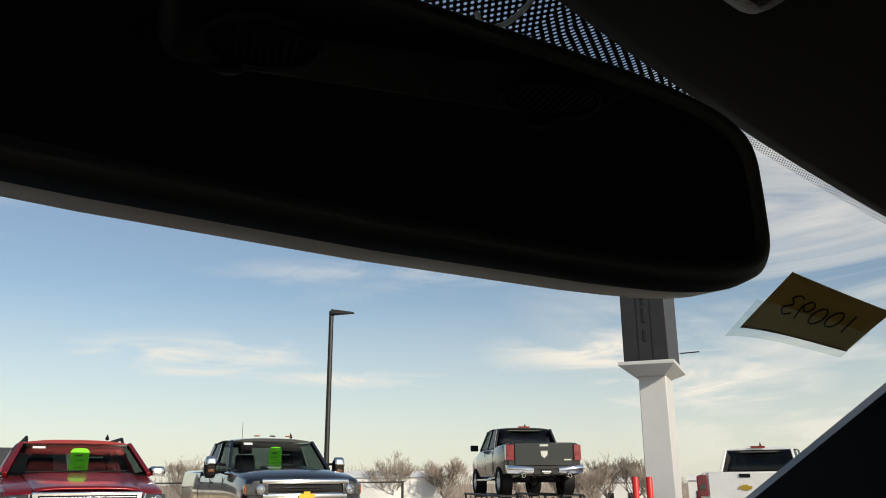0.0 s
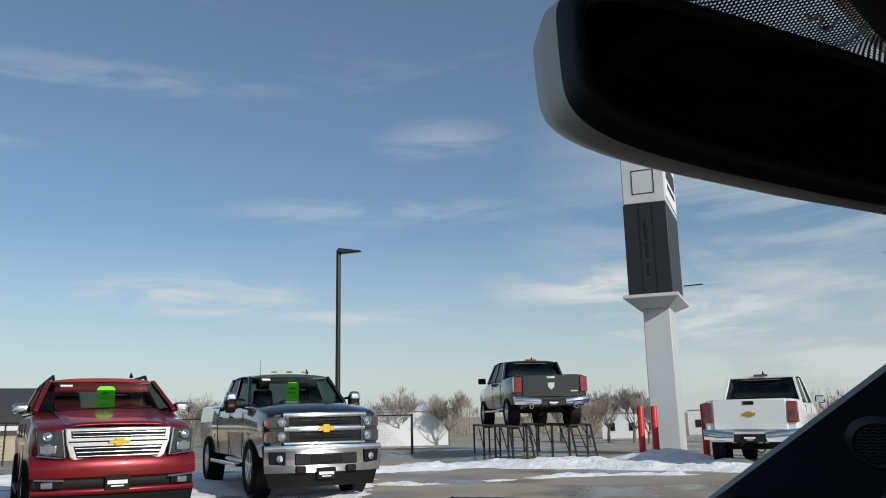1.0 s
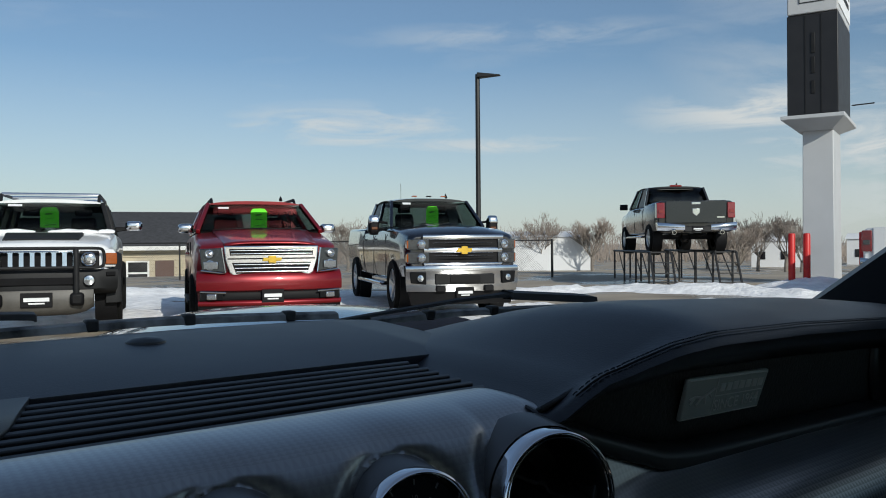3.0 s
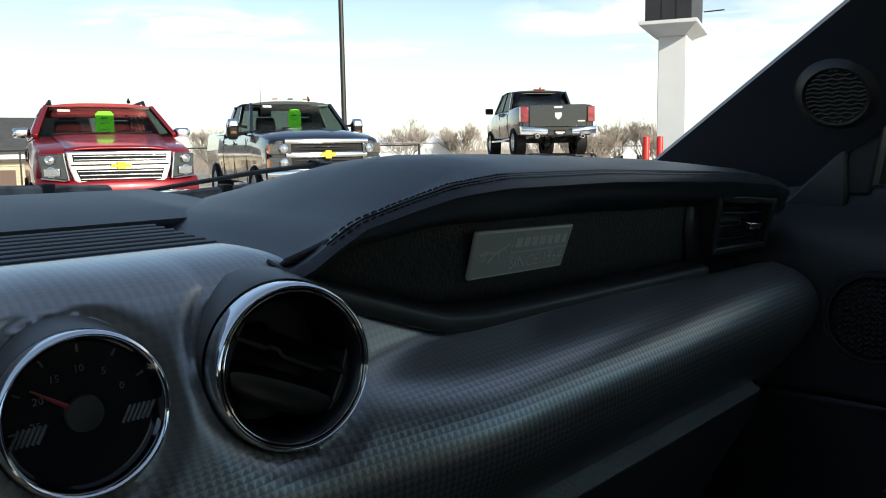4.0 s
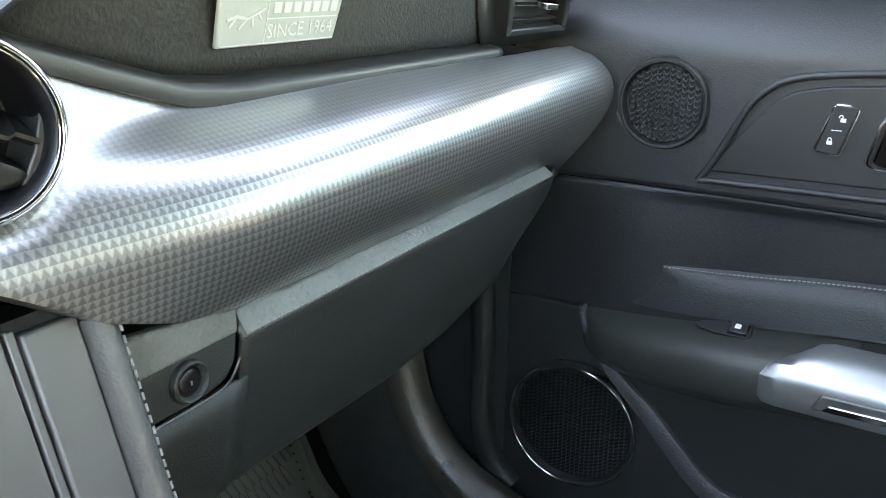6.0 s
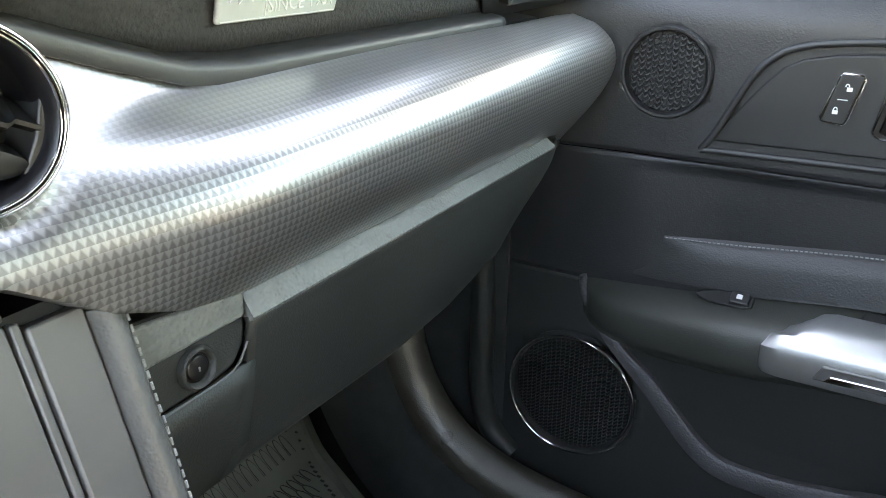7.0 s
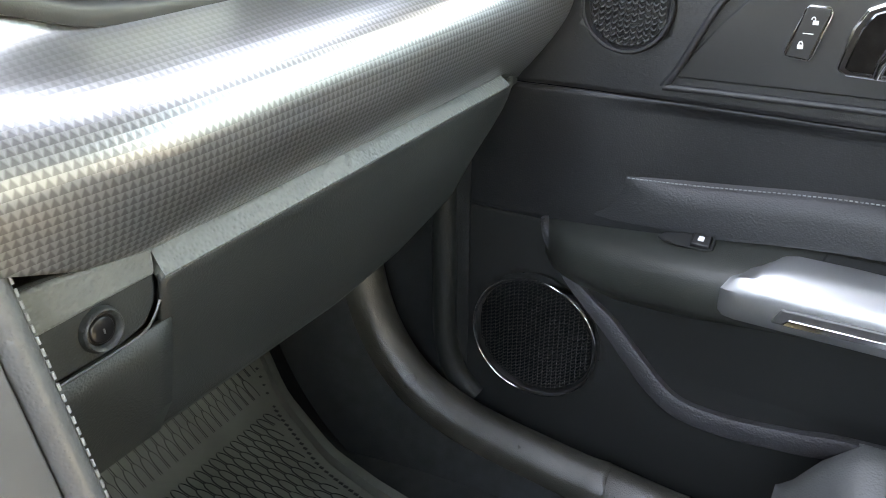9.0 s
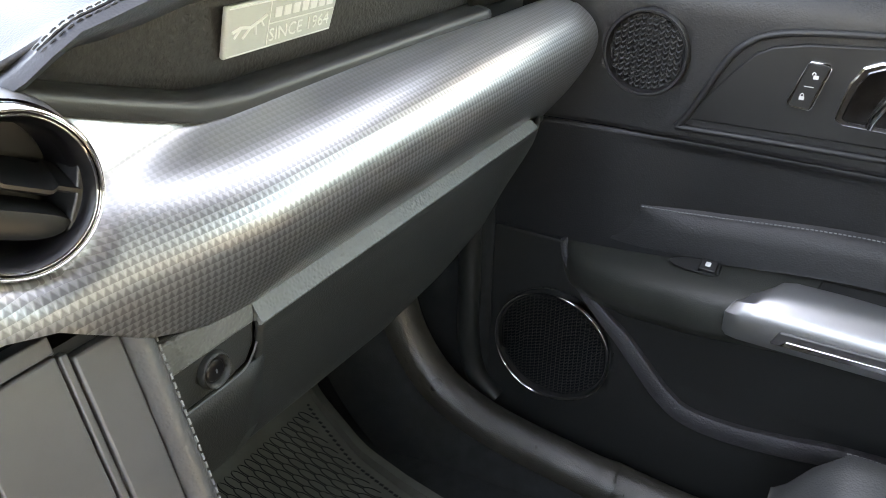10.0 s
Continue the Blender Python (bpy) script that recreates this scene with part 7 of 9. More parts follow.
def suv(m):
    t = thing("suv", "dark red full-size SUV with chrome grille, parked on snow", "car", m, group="parked vehicles")
    W = 1.00
    hull(t, P_RED, W, [(0.15, 0.70, 0.44, 0.84, 1.10, 0.01), (0.19, 0.80, 0.40, 0.95, 1.185, 0.02), (0.36, 0.955, 0.36, 1.04, 1.225, 0.045), (0.9, W, 0.36, 1.12, 1.29, 0.07), (1.42, W, 0.36, 1.16, 1.38, 0.06), (3.5, W, 0.36, 1.16, 1.37, 0.01), (4.95, W, 0.40, 1.14, 1.34, 0.01), (5.15, 0.93, 0.48, 1.10, 1.30, 0.0)])
    greenhouse(t, P_RED, 1.36, 2.12, 4.85, 5.08, 1.40, 1.90, 0.90, 0.72, (0.34, 0.66))
    bm = B()   # raised middle of the bonnet
    loft(bm, [[(x * (0.60 + 0.10 * f), 0.08 + 1.28 * f, 1.195 + 0.215 * f + 0.030 * (1 - abs(x) ** 4)) for x in span(-1, 1, 12)] for f in span(0, 1, 8)])
    part("bonnet_crown", bm, P_RED, t, thick=0.02, smooth=60)
    bm = B()
    rows = []
    for x in span(-1, 1, 16):
        y = 0.11 * x * x + 0.08 * abs(x) ** 6
        rows.append([(x * 0.96, y + 0.14, 0.86), (x * 0.96, y + 0.03, 0.85), (x * 0.965, y - 0.02, 0.79), (x * 0.97, y - 0.035, 0.70), (x * 0.97, y - 0.02, 0.60), (x * 0.96, y + 0.03, 0.575), (x * 0.95, y + 0.12, 0.56)])
    loft(bm, rows, closed=True, caps=True)
    part("front_bumper", bm, P_RED, t, "red front bumper", smooth=50)
    part("lower_grille", bow_bar(0.93, 0.03, 0.520, 0.125, 0.02), X_BLACK, t, "black lower grille strip", smooth=50)
    part("lower_lip", bow_bar(0.95, -0.005, 0.430, 0.075, 0.03, bend=0.16), P_RED, t, "red lower lip", smooth=50)
    bm = B()
    rows = []
    for x in span(-1, 1, 12):
        y = 0.14 * x * x
        rows.append([(x * 0.95, y + 0.10, 0.40), (x * 0.95, y + 0.02, 0.395), (x * 0.93, y + 0.05, 0.23), (x * 0.92, y + 0.17, 0.22)])
    loft(bm, rows, closed=True, caps=True)
    part("valance", bm, X_BLACK, t, "black lower valance", smooth=60)
    bm = B()
    prism(bm, [(-0.625, 1.19), (0.625, 1.19), (0.610, 1.00), (0.555, 0.83), (0.49, 0.785), (-0.49, 0.785), (-0.555, 0.83), (-0.610, 1.00)], 0.09, flat_m(0.025))
    g = part("grille", bm, X_CHROME, t, "wide chrome grille", bevel=0.018, segs=3)
    for z0, z1, hw0, hw1, k in ((1.062, 1.148, 0.545, 0.555, 2), (0.822, 0.965, 0.470, 0.520, 3)):
        bm = B()
        prism(bm, [(-hw1, z1), (hw1, z1), (hw0, z0), (-hw0, z0)], 0.03, flat_m(0.014))
        part("opening", bm, X_DARK, g)
        for i in range(k):
            f = (i + 0.5) / k
            part("grille_bar", bow_bar(hw0 + (hw1 - hw0) * f - 0.012, 0.012, z0 + (z1 - z0) * f, (z1 - z0) / k * 0.42, 0.012, bend=0.0), X_CHROME, g, smooth=60)
    part("middle_gap", bow_bar(0.575, 0.018, 1.018, 0.018, 0.004, bend=0.0), X_DARK, g)
    bm = B()
    prism(bm, [(-0.13, 0.985), (-0.115, 1.03), (-0.05, 1.03), (-0.05, 1.055), (0.05, 1.055), (0.05, 1.03), (0.13, 1.03), (0.115, 0.985), (0.05, 0.985), (0.05, 0.96), (-0.05, 0.96), (-0.05, 0.985)], 0.03, flat_m(-0.018))
    part("emblem", bm, X_GOLD, g, "plain gold emblem", bevel=0.006)
    for s in (-1, 1):
        bm = B()
        hexa(bm, [(s * 0.60, 0.015, 0.84), (s * 0.90, 0.13, 0.87), (s * 0.90, 0.28, 0.87), (s * 0.60, 0.12, 0.84), (s * 0.645, 0.03, 1.165), (s * 0.925, 0.17, 1.15), (s * 0.925, 0.32, 1.15), (s * 0.645, 0.13, 1.165)])
        h = part("headlight", bm, X_DARKLAMP, t, "clear headlight with chrome edge", bevel=0.01)
        for zc, xx, rr__ in ((1.085, 0.80, 0.058), (0.935, 0.79, 0.070)):
            bm = B()
            lathe(bm, [(rr__, -0.01), (rr__ * 0.95, 0.024), (rr__ * 0.8, 0.026), (rr__ * 0.6, 0.010), (0.001, 0.026)], facing((s * xx, 0.095, zc), (s * 0.36, -1, 0)), 20)
            part("projector", bm, X_LAMP, h, smooth=40)
        bm = B()
        box(bm, (s * 0.79, 0.075, 0.935), (0.19, 0.02, 0.10), pose(0, 0, 0, 0, 0, s * 21))
        part("reflector", bm, X_LAMP, h, bevel=0.01)
        bm = B()
        tube(bm, [(s * 0.650, 0.02, 1.165), (s * 0.605, 0.005, 0.835), (s * 0.66, 0.03, 0.835), (s * 0.91, 0.125, 0.865)], 0.011, 6)
        part("chrome_edge", bm, X_CHROME, h)
        bm = B()
        hexa(bm, [(s * 0.64, 0.015, 0.475), (s * 0.90, 0.11, 0.475), (s * 0.90, 0.17, 0.475), (s * 0.64, 0.07, 0.475), (s * 0.64, 0.005, 0.565), (s * 0.91, 0.10, 0.565), (s * 0.91, 0.17, 0.565), (s * 0.64, 0.07, 0.565)])
        fg = part("fog_light", bm, X_BLACK, t, "fog light in a chrome-lined recess", bevel=0.008)
        bm = B()
        box(bm, (s * 0.78, 0.045, 0.520), (0.13, 0.05, 0.075), pose(0, 0, 0, 0, 0, s * 20))
        part("lens", bm, X_LAMP, fg, bevel=0.012)
        bm = B()
        tube(bm, [(s * 0.60, -0.01, 0.572), (s * 0.92, 0.098, 0.585)], 0.012, 6)
        part("chrome_line", bm, X_CHROME, fg)
        car_mirror(t, s, 0.95, 1.17, 1.66, 1.385, 1.525, X_CHROME, "chrome side mirror")
        bm = B()
        tube(bm, [(s * 0.65, 2.30, 1.86), (s * 0.65, 2.42, 1.935), (s * 0.64, 4.5, 1.94), (s * 0.64, 4.7, 1.86)], 0.024, 6)
        part("roof_rail", bm, X_BLACK, t)
        for y in (1.02, 3.97):
            car_wheel(t, s * 0.885, y, 0.405, 0.28)
        bm = B()
        box(bm, (s * 0.98, 2.5, 0.36), (0.14, 1.9, 0.06))
        part("running_board", bm, X_BLACK, t, bevel=0.015)
        for y in (1.75, 2.75, 3.55):
            bm = B()
            box(bm, (s * (W - 0.008), y, 0.86), (0.012, 0.010, 0.78))
            part("door_gap", bm, X_BLACK, t)
        for y in (2.55, 3.40):
            bm = B()
            box(bm, (s * (W + 0.004), y, 1.08), (0.03, 0.20, 0.035))
            part("door_handle", bm, P_RED, t, bevel=0.01)
        bm = B()   # chrome strip under the side windows
        tube(bm, [(s * 0.925, 1.62, 1.39), (s * 0.915, 4.8, 1.40)], 0.012, 6)
        part("window_strip", bm, X_CHROME, t)
        bm = B()   # wiper along the foot of the windscreen
        tube(bm, [(s * 0.28 - 0.38, 1.30, 1.432), (s * 0.28 + 0.30, 1.27, 1.452)], 0.010, 5)
        part("wiper_arm", bm, X_BLACK, t)
    plain_plate(t, front_m(0.0, -0.045, 0.525), 0.29, 0.17)
    bm = B()
    tube(bm, [(0.42, 2.25, 1.925), (0.43, 2.33, 1.985)], [0.03, 0.008], 6)
    part("aerial", bm, X_BLACK, t)
    bm = B()
    box(bm, (-0.50, 1.885, 1.775), (0.16, 0.005, 0.045), pose(0, 0, 0, -55, 0, 0))
    part("windscreen_sticker", bm, M_WHITE, t)
    bm = B()
    lathe(bm, [(0.165, -0.012), (0.18, 0.0), (0.165, 0.012)], facing((0.38, 1.95, 1.40), (0, -0.8, 0.5)), 24)
    part("steering_wheel", bm, X_DARK, t)
    return t


def pickup_cab(t, paint, y0, W, zb, zt, crew=2.35, glassb=None, frame=None):
    """Crew cab on the body from y0 back."""
    greenhouse(t, paint, y0, y0 + 0.62, y0 + crew - 0.35, y0 + crew, zb, zt, W * 0.90, W * 0.76, (0.50,), rear_glass=glassb, frame=frame)


def heavy_pickup(m):
    t = thing("pickup_truck", "black-blue heavy pickup with chrome grille and bumper, on snow", "pickup truck", m, group="parked vehicles")
    W = 1.02
    hull(t, P_NAVY, W, [(0.14, 0.93, 0.60, 1.0, 1.20, 0.02), (0.22, 0.99, 0.55, 1.08, 1.235, 0.04), (0.7, W, 0.50, 1.15, 1.31, 0.06), (1.5, W, 0.48, 1.2, 1.37, 0.05), (1.75, W, 0.48, 1.2, 1.36, 0.02), (3.95, W, 0.48, 1.2, 1.34, 0.0)])
    hull(t, P_NAVY, W, [(4.0, W, 0.50, 1.2, 1.40, 0.0), (6.0, W, 0.52, 1.2, 1.42, 0.0), (6.08, W * 0.97, 0.55, 1.15, 1.40, 0.0)], "bed", "pickup bed side")
    pickup_cab(t, P_NAVY, 1.62, W, 1.36, 1.90)
    bm = B()
    hexa(bm, [(-0.45, 0.35, 1.26), (0.45, 0.35, 1.26), (0.5, 1.45, 1.38), (-0.5, 1.45, 1.38), (-0.33, 0.42, 1.31), (0.33, 0.42, 1.31), (0.38, 1.42, 1.435), (-0.38, 1.42, 1.435)])
    part("bonnet_bulge", bm, P_NAVY, t, bevel=0.03, segs=3)
    # grille
    bm = B()
    prism(bm, [(-0.60, 1.19), (0.60, 1.19), (0.64, 1.0), (0.62, 0.76), (-0.62, 0.76), (-0.64, 1.0)], 0.08, Matrix(((1, 0, 0, 0), (0, 0, 1, 0.08), (0, 1, 0, 0), (0, 0, 0, 1))))
    g = part("grille", bm, X_BLACK, t, "black grille with chrome bars", bevel=0.01)
    for z, h, hw, mm_, yy in ((1.185, 0.075, 0.72, X_CHROME, 0.045), (0.985, 0.085, 0.70, X_CHROME, 0.05), (0.775, 0.05, 0.70, X_CHROME, 0.055), (1.10, 0.012, 0.60, X_CHROME, 0.07), (1.055, 0.012, 0.60, X_GUARD, 0.07), (0.90, 0.012, 0.60, X_CHROME, 0.07), (0.855, 0.012, 0.60, X_GUARD, 0.07)):
        part("grille_bar", bow_bar(hw, yy, z, h, 0.022, bend=0.035), mm_, g, smooth=60)
    bm = B()
    prism(bm, [(-0.14, 0.955), (-0.12, 1.015), (-0.055, 1.015), (-0.055, 1.045), (0.055, 1.045), (0.055, 1.015), (0.14, 1.015), (0.12, 0.955), (0.055, 0.955), (0.055, 0.925), (-0.055, 0.925), (-0.055, 0.955)], 0.02, Matrix(((1, 0, 0, 0), (0, 0, 1, 0.005), (0, 1, 0, 0), (0, 0, 0, 1))))
    part("emblem", bm, X_GOLD, g, "plain gold emblem", bevel=0.004)
    for s in (-1, 1):
        for z0, z1 in ((0.995, 1.155), (0.785, 0.955)):
            bm = B()
            hexa(bm, [(s * 0.62, 0.05, z0), (s * 0.97, 0.14, z0), (s * 0.97, 0.26, z0), (s * 0.62, 0.18, z0), (s * 0.62, 0.05, z1), (s * 0.97, 0.14, z1), (s * 0.97, 0.26, z1), (s * 0.62, 0.18, z1)])
            h = part("headlight", bm, X_LENS, t, "stacked headlight with amber marker", bevel=0.012)
            bm = B()
            lathe(bm, [(0.075, 0.0), (0.07, 0.02), (0.05, 0.03), (0.045, 0.01), (0.001, 0.015)], facing((s * 0.745, 0.075, (z0 + z1) / 2), (s * 0.2, -1, 0)), 20)
            part("projector", bm, X_LAMP, h, smooth=40)
            bm = B()
            hexa(bm, [(s * 0.90, 0.124, z0 + 0.02), (s * 0.98, 0.142, z0 + 0.02), (s * 0.985, 0.26, z0 + 0.02), (s * 0.90, 0.2, z0 + 0.02), (s * 0.90, 0.124, z1 - 0.02), (s * 0.98, 0.142, z1 - 0.02), (s * 0.985, 0.26, z1 - 0.02), (s * 0.90, 0.2, z1 - 0.02)])
            part("marker", bm, X_AMBER, h, "amber side marker", bevel=0.008)
    bm = B()
    rows = []
    for x in span(-1, 1, 14):
        y = 0.13 * abs(x) ** 3
        rows.append([(x * 1.01, y + 0.15, 0.755), (x * 1.01, y + 0.0, 0.745), (x * 1.01, y - 0.02, 0.69), (x * 1.01, y, 0.655), (x * 1.01, y - 0.005, 0.50), (x * 0.99, y + 0.02, 0.36), (x * 0.97, y + 0.12, 0.34)])
    loft(bm, rows, closed=True, caps=True)
    bp = part("front_bumper", bm, X_CHROME, t, "heavy chrome front bumper", smooth=50)
    bm = B()
    box(bm, (0, 0.0, 0.545), (1.06, 0.03, 0.155))
    part("intake", bm, X_GUARD, bp, bevel=0.015)
    bm = B()
    box(bm, (0, -0.008, 0.545), (0.54, 0.03, 0.11))
    part("intake_mesh", bm, X_BLACK, bp, bevel=0.008)
    for s in (-1, 1):
        bm = B()
        hexa(bm, [(s * 0.68, -0.0, 0.47), (s * 0.93, 0.08, 0.49), (s * 0.93, 0.14, 0.49), (s * 0.68, 0.06, 0.47), (s * 0.68, -0.0, 0.66), (s * 0.95, 0.08, 0.66), (s * 0.95, 0.14, 0.66), (s * 0.68, 0.06, 0.66)])
        fg = part("fog_light", bm, X_BLACK, bp, "round fog light in a black recess", bevel=0.012)
        bm = B()
        lathe(bm, [(0.055, 0.0), (0.05, 0.02), (0.001, 0.03)], facing((s * 0.78, 0.02, 0.565), (s * 0.2, -1, 0)), 20)
        part("lens", bm, X_LAMP, fg, smooth=60)
        bm = B()
        box(bm, (s * 0.43, 0.0, 0.40), (0.17, 0.05, 0.10))
        part("tow_hook_slot", bm, X_BLACK, bp, bevel=0.02)
        bm = B()
        rows = []
        for f in span(0, 1, 8):   # tall rounded shell, dark below and chrome above
            q = max(0.0, 1 - abs(2 * f - 1) ** 6) ** 0.5 * 0.35 + 0.65
            rows.append([(s * (1.10 + 0.20 * f), 1.90 - 0.09 * q * max(0, math.sin(a_)) ** 0.6 + 0.06 * max(0, -math.sin(a_)), 1.41 + 0.165 * q * math.copysign(abs(math.cos(a_)) ** 0.5, math.cos(a_))) for a_ in span(0, 2 * math.pi, 18)[:-1]])
        loft(bm, rows, closed=True, caps=True)
        mi_ = part("side_mirror", bm, X_BLACK, t, "tall towing mirror with chrome cap", smooth=60)
        bm = B()
        rows = []
        for f in span(0, 1, 8):
            q = max(0.0, 1 - abs(2 * f - 1) ** 6) ** 0.5 * 0.35 + 0.65
            rows.append([(s * (1.095 + 0.21 * f), 1.893 - 0.098 * q * math.sin(a_) ** 0.6, 1.41 + 0.172 * q * abs(math.cos(a_)) ** 0.5) for a_ in span(0, 0.52 * math.pi, 8)])
        loft(bm, rows)
        part("cap", bm, X_CHROME, mi_, "chrome mirror cap", thick=0.006, smooth=60)
        bm = B()
        box(bm, (s * 1.20, 1.808, 1.36), (0.12, 0.02, 0.05))
        part("marker", bm, X_AMBERD, mi_, bevel=0.01)
        for z in (1.36, 1.48):
            bm = B()
            tube(bm, [(s * 0.92, 1.95, z - 0.03), (s * 1.15, 1.92, z)], 0.022, 6)
            part("mirror_arm", bm, X_BLACK, mi_)
        for y in (1.10, 5.0):
            car_wheel(t, s * 0.90, y, 0.42, 0.29, 5)
        bm = B()
        box(bm, (s * 1.02, 3.0, 0.42), (0.16, 2.4, 0.07))
        part("side_step", bm, X_CHROME, t, "chrome side step", bevel=0.02)
        for y in (2.72, 3.78):
            bm = B()
            box(bm, (s * 1.028, y, 1.18), (0.025, 0.17, 0.035))
            part("door_handle", bm, P_NAVY, t, bevel=0.008)
        for y in (1.70, 2.85, 3.97):
            bm = B()
            box(bm, (s * 1.012, y, 0.90), (0.01, 0.012, 0.72))
            part("door_gap", bm, X_BLACK, t)
    bm = B()
    rows = [[(x * 0.95, 0.13 * abs(x) ** 3 + 0.10, 0.36), (x * 0.95, 0.13 * abs(x) ** 3 + 0.03, 0.35), (x * 0.90, 0.06 + 0.13 * abs(x) ** 3, 0.16), (x * 0.90, 0.2, 0.15)] for x in span(-1, 1, 10)]
    loft(bm, rows, closed=True, caps=True)
    part("valance", bm, X_BLACK, t, "black lower valance", smooth=50)
    plain_plate(t, front_m(0.0, -0.01, 0.34), 0.32, 0.16)
    for x in (-0.30, 0, 0.30):
        bm = B()
        box(bm, (x, 2.26, 1.935), (0.10, 0.06, 0.02))
        part("roof_marker", bm, X_AMBER if x else X_BLACK, t, bevel=0.006)
    bm = B()
    tube(bm, [(-0.75, 1.5, 1.38), (-0.75, 1.52, 2.1)], 0.004, 5)
    part("aerial", bm, X_BLACK, t)
    bm = B()
    tube(bm, [(0.42, 2.45, 1.93), (0.43, 2.53, 2.0)], [0.03, 0.008], 6)
    part("roof_fin", bm, X_BLACK, t)
    bm = B()
    box(bm, (-0.53, 1.96, 1.79), (0.16, 0.005, 0.05), pose(0, 0, 0, -50, 0, 0))
    part("windscreen_sticker", bm, M_WHITE, t)
    return t


def offroader(m):
    t = thing("offroad_car", "white boxy off-road car with black brush guard, snow on its bonnet", "off-road car", m, group="parked vehicles")
    W = 0.94
    hull(t, P_WHITE, W, [(0.20, 0.80, 0.72, 0.98, 1.08, 0.02), (0.26, 0.86, 0.62, 1.06, 1.125, 0.03), (0.75, 0.90, 0.58, 1.12, 1.20, 0.03), (1.25, W, 0.55, 1.16, 1.28, 0.03), (1.45, W, 0.55, 1.18, 1.30, 0.02), (4.3, W, 0.55, 1.16, 1.28, 0.0), (4.45, 0.9, 0.6, 1.12, 1.24, 0.0)])
    greenhouse(t, P_WHITE, 1.30, 1.66, 4.20, 4.38, 1.29, 1.80, 0.83, 0.72, (0.36, 0.68), frame=X_GUARD)
    bm = B()
    hexa(bm, [(-0.47, 0.46, 1.15), (0.47, 0.46, 1.15), (0.50, 1.02, 1.265), (-0.50, 1.02, 1.265), (-0.45, 0.48, 1.205), (0.45, 0.48, 1.205), (0.48, 1.01, 1.300), (-0.48, 1.01, 1.300)])
    part("bonnet_vent", bm, X_GUARD, t, "black bonnet vent", bevel=0.01)
    bm = B()
    hexa(bm, [(-0.445, 0.10, 0.815), (0.445, 0.10, 0.815), (0.445, 0.26, 0.815), (-0.445, 0.26, 0.815), (-0.445, 0.12, 1.045), (0.445, 0.12, 1.045), (0.445, 0.26, 1.045), (-0.445, 0.26, 1.045)])
    g = part("grille", bm, X_CHROME, t, "chrome grille with seven upright slots", bevel=0.014, segs=3)
    for i in range(7):
        bm = B()
        x = -0.378 + i * 0.126
        prism(bm, [(x - 0.036, 0.842), (x - 0.026, 0.834), (x + 0.026, 0.834), (x + 0.036, 0.842), (x + 0.036, 1.010), (x + 0.024, 1.024), (x - 0.024, 1.024), (x - 0.036, 1.010)], 0.04, flat_m(0.092))
        part("slot", bm, X_DARK, g, bevel=0.006)
    bm = B()   # white nose panel round the lamps
    prism(bm, [(-0.93, 0.82), (0.93, 0.82), (0.94, 1.0), (0.90, 1.06), (-0.90, 1.06), (-0.94, 1.0)], 0.10, flat_m(0.185))
    part("nose_panel", bm, P_WHITE, t, "white panel round the lamps", bevel=0.02)
    for s in (-1, 1):
        bm = B()
        box(bm, (s * 0.605, 0.185, 0.93), (0.245, 0.06, 0.225))
        part("headlight_panel", bm, X_GUARD, t, bevel=0.02)
        bm = B()
        lathe(bm, [(0.098, -0.02), (0.096, 0.030), (0.088, 0.036), (0.080, 0.030)], facing((s * 0.605, 0.14, 0.93), (0, -1, 0)), 28)
        lamp_ = part("headlight", bm, X_CHROME, t, "round headlight", smooth=40)
        bm = B()
        lathe(bm, [(0.081, 0.026), (0.06, 0.034), (0.03, 0.038), (0.001, 0.040)], facing((s * 0.605, 0.14, 0.93), (0, -1, 0)), 24)
        part("lens", bm, X_LAMP, lamp_, "ribbed clear lens", smooth=40)
        bm = B()
        lathe(bm, [(0.030, 0.040), (0.026, 0.046), (0.001, 0.046)], facing((s * 0.605, 0.14, 0.93), (0, -1, 0)), 16)
        part("bulb_shield", bm, X_CHROME, lamp_, smooth=40)
        bm = B()
        box(bm, (s * 0.875, 0.175, 0.935), (0.145, 0.05, 0.150))
        part("marker", bm, X_AMBER, t, "amber corner marker", bevel=0.012)
        bm = B()
        lathe(bm, [(0.074, -0.02), (0.072, 0.020), (0.064, 0.026)], facing((s * 0.61, 0.035, 0.655), (0, -1, 0)), 22)
        fg_ = part("fog_light", bm, X_BLACK, t, "round fog light", smooth=40)
        bm = B()
        lathe(bm, [(0.066, 0.022), (0.03, 0.030), (0.001, 0.032)], facing((s * 0.61, 0.035, 0.655), (0, -1, 0)), 22)
        part("lens", bm, X_LAMP, fg_, smooth=60)
        bm = B()
        tube(bm, smooth_path([(s * 0.465, -0.01, 0.40), (s * 0.465, -0.06, 0.50), (s * 0.465, -0.06, 0.95), (s * 0.455, -0.01, 1.075)], 4), 0.036, 10)
        part("guard_upright", bm, X_GUARD, t, smooth=60)
        bm = B()
        tube(bm, smooth_path([(s * 0.46, -0.03, 1.075), (s * 0.70, 0.0, 1.072), (s * 0.78, 0.07, 1.04), (s * 0.79, 0.08, 0.88), (s * 0.72, 0.02, 0.825), (s * 0.46, -0.03, 0.825)], 4), 0.020, 8)
        part("lamp_guard", bm, X_GUARD, t, smooth=60)
        bm = B()
        box(bm, (s * 0.47, -0.05, 0.42), (0.17, 0.12, 0.17))
        part("tow_loop", bm, X_BLACK, t, bevel=0.04)
        car_mirror(t, s, 1.03, 1.27, 1.62, 1.33, 1.475, X_CHROME, "chrome side mirror")
        bm = B()
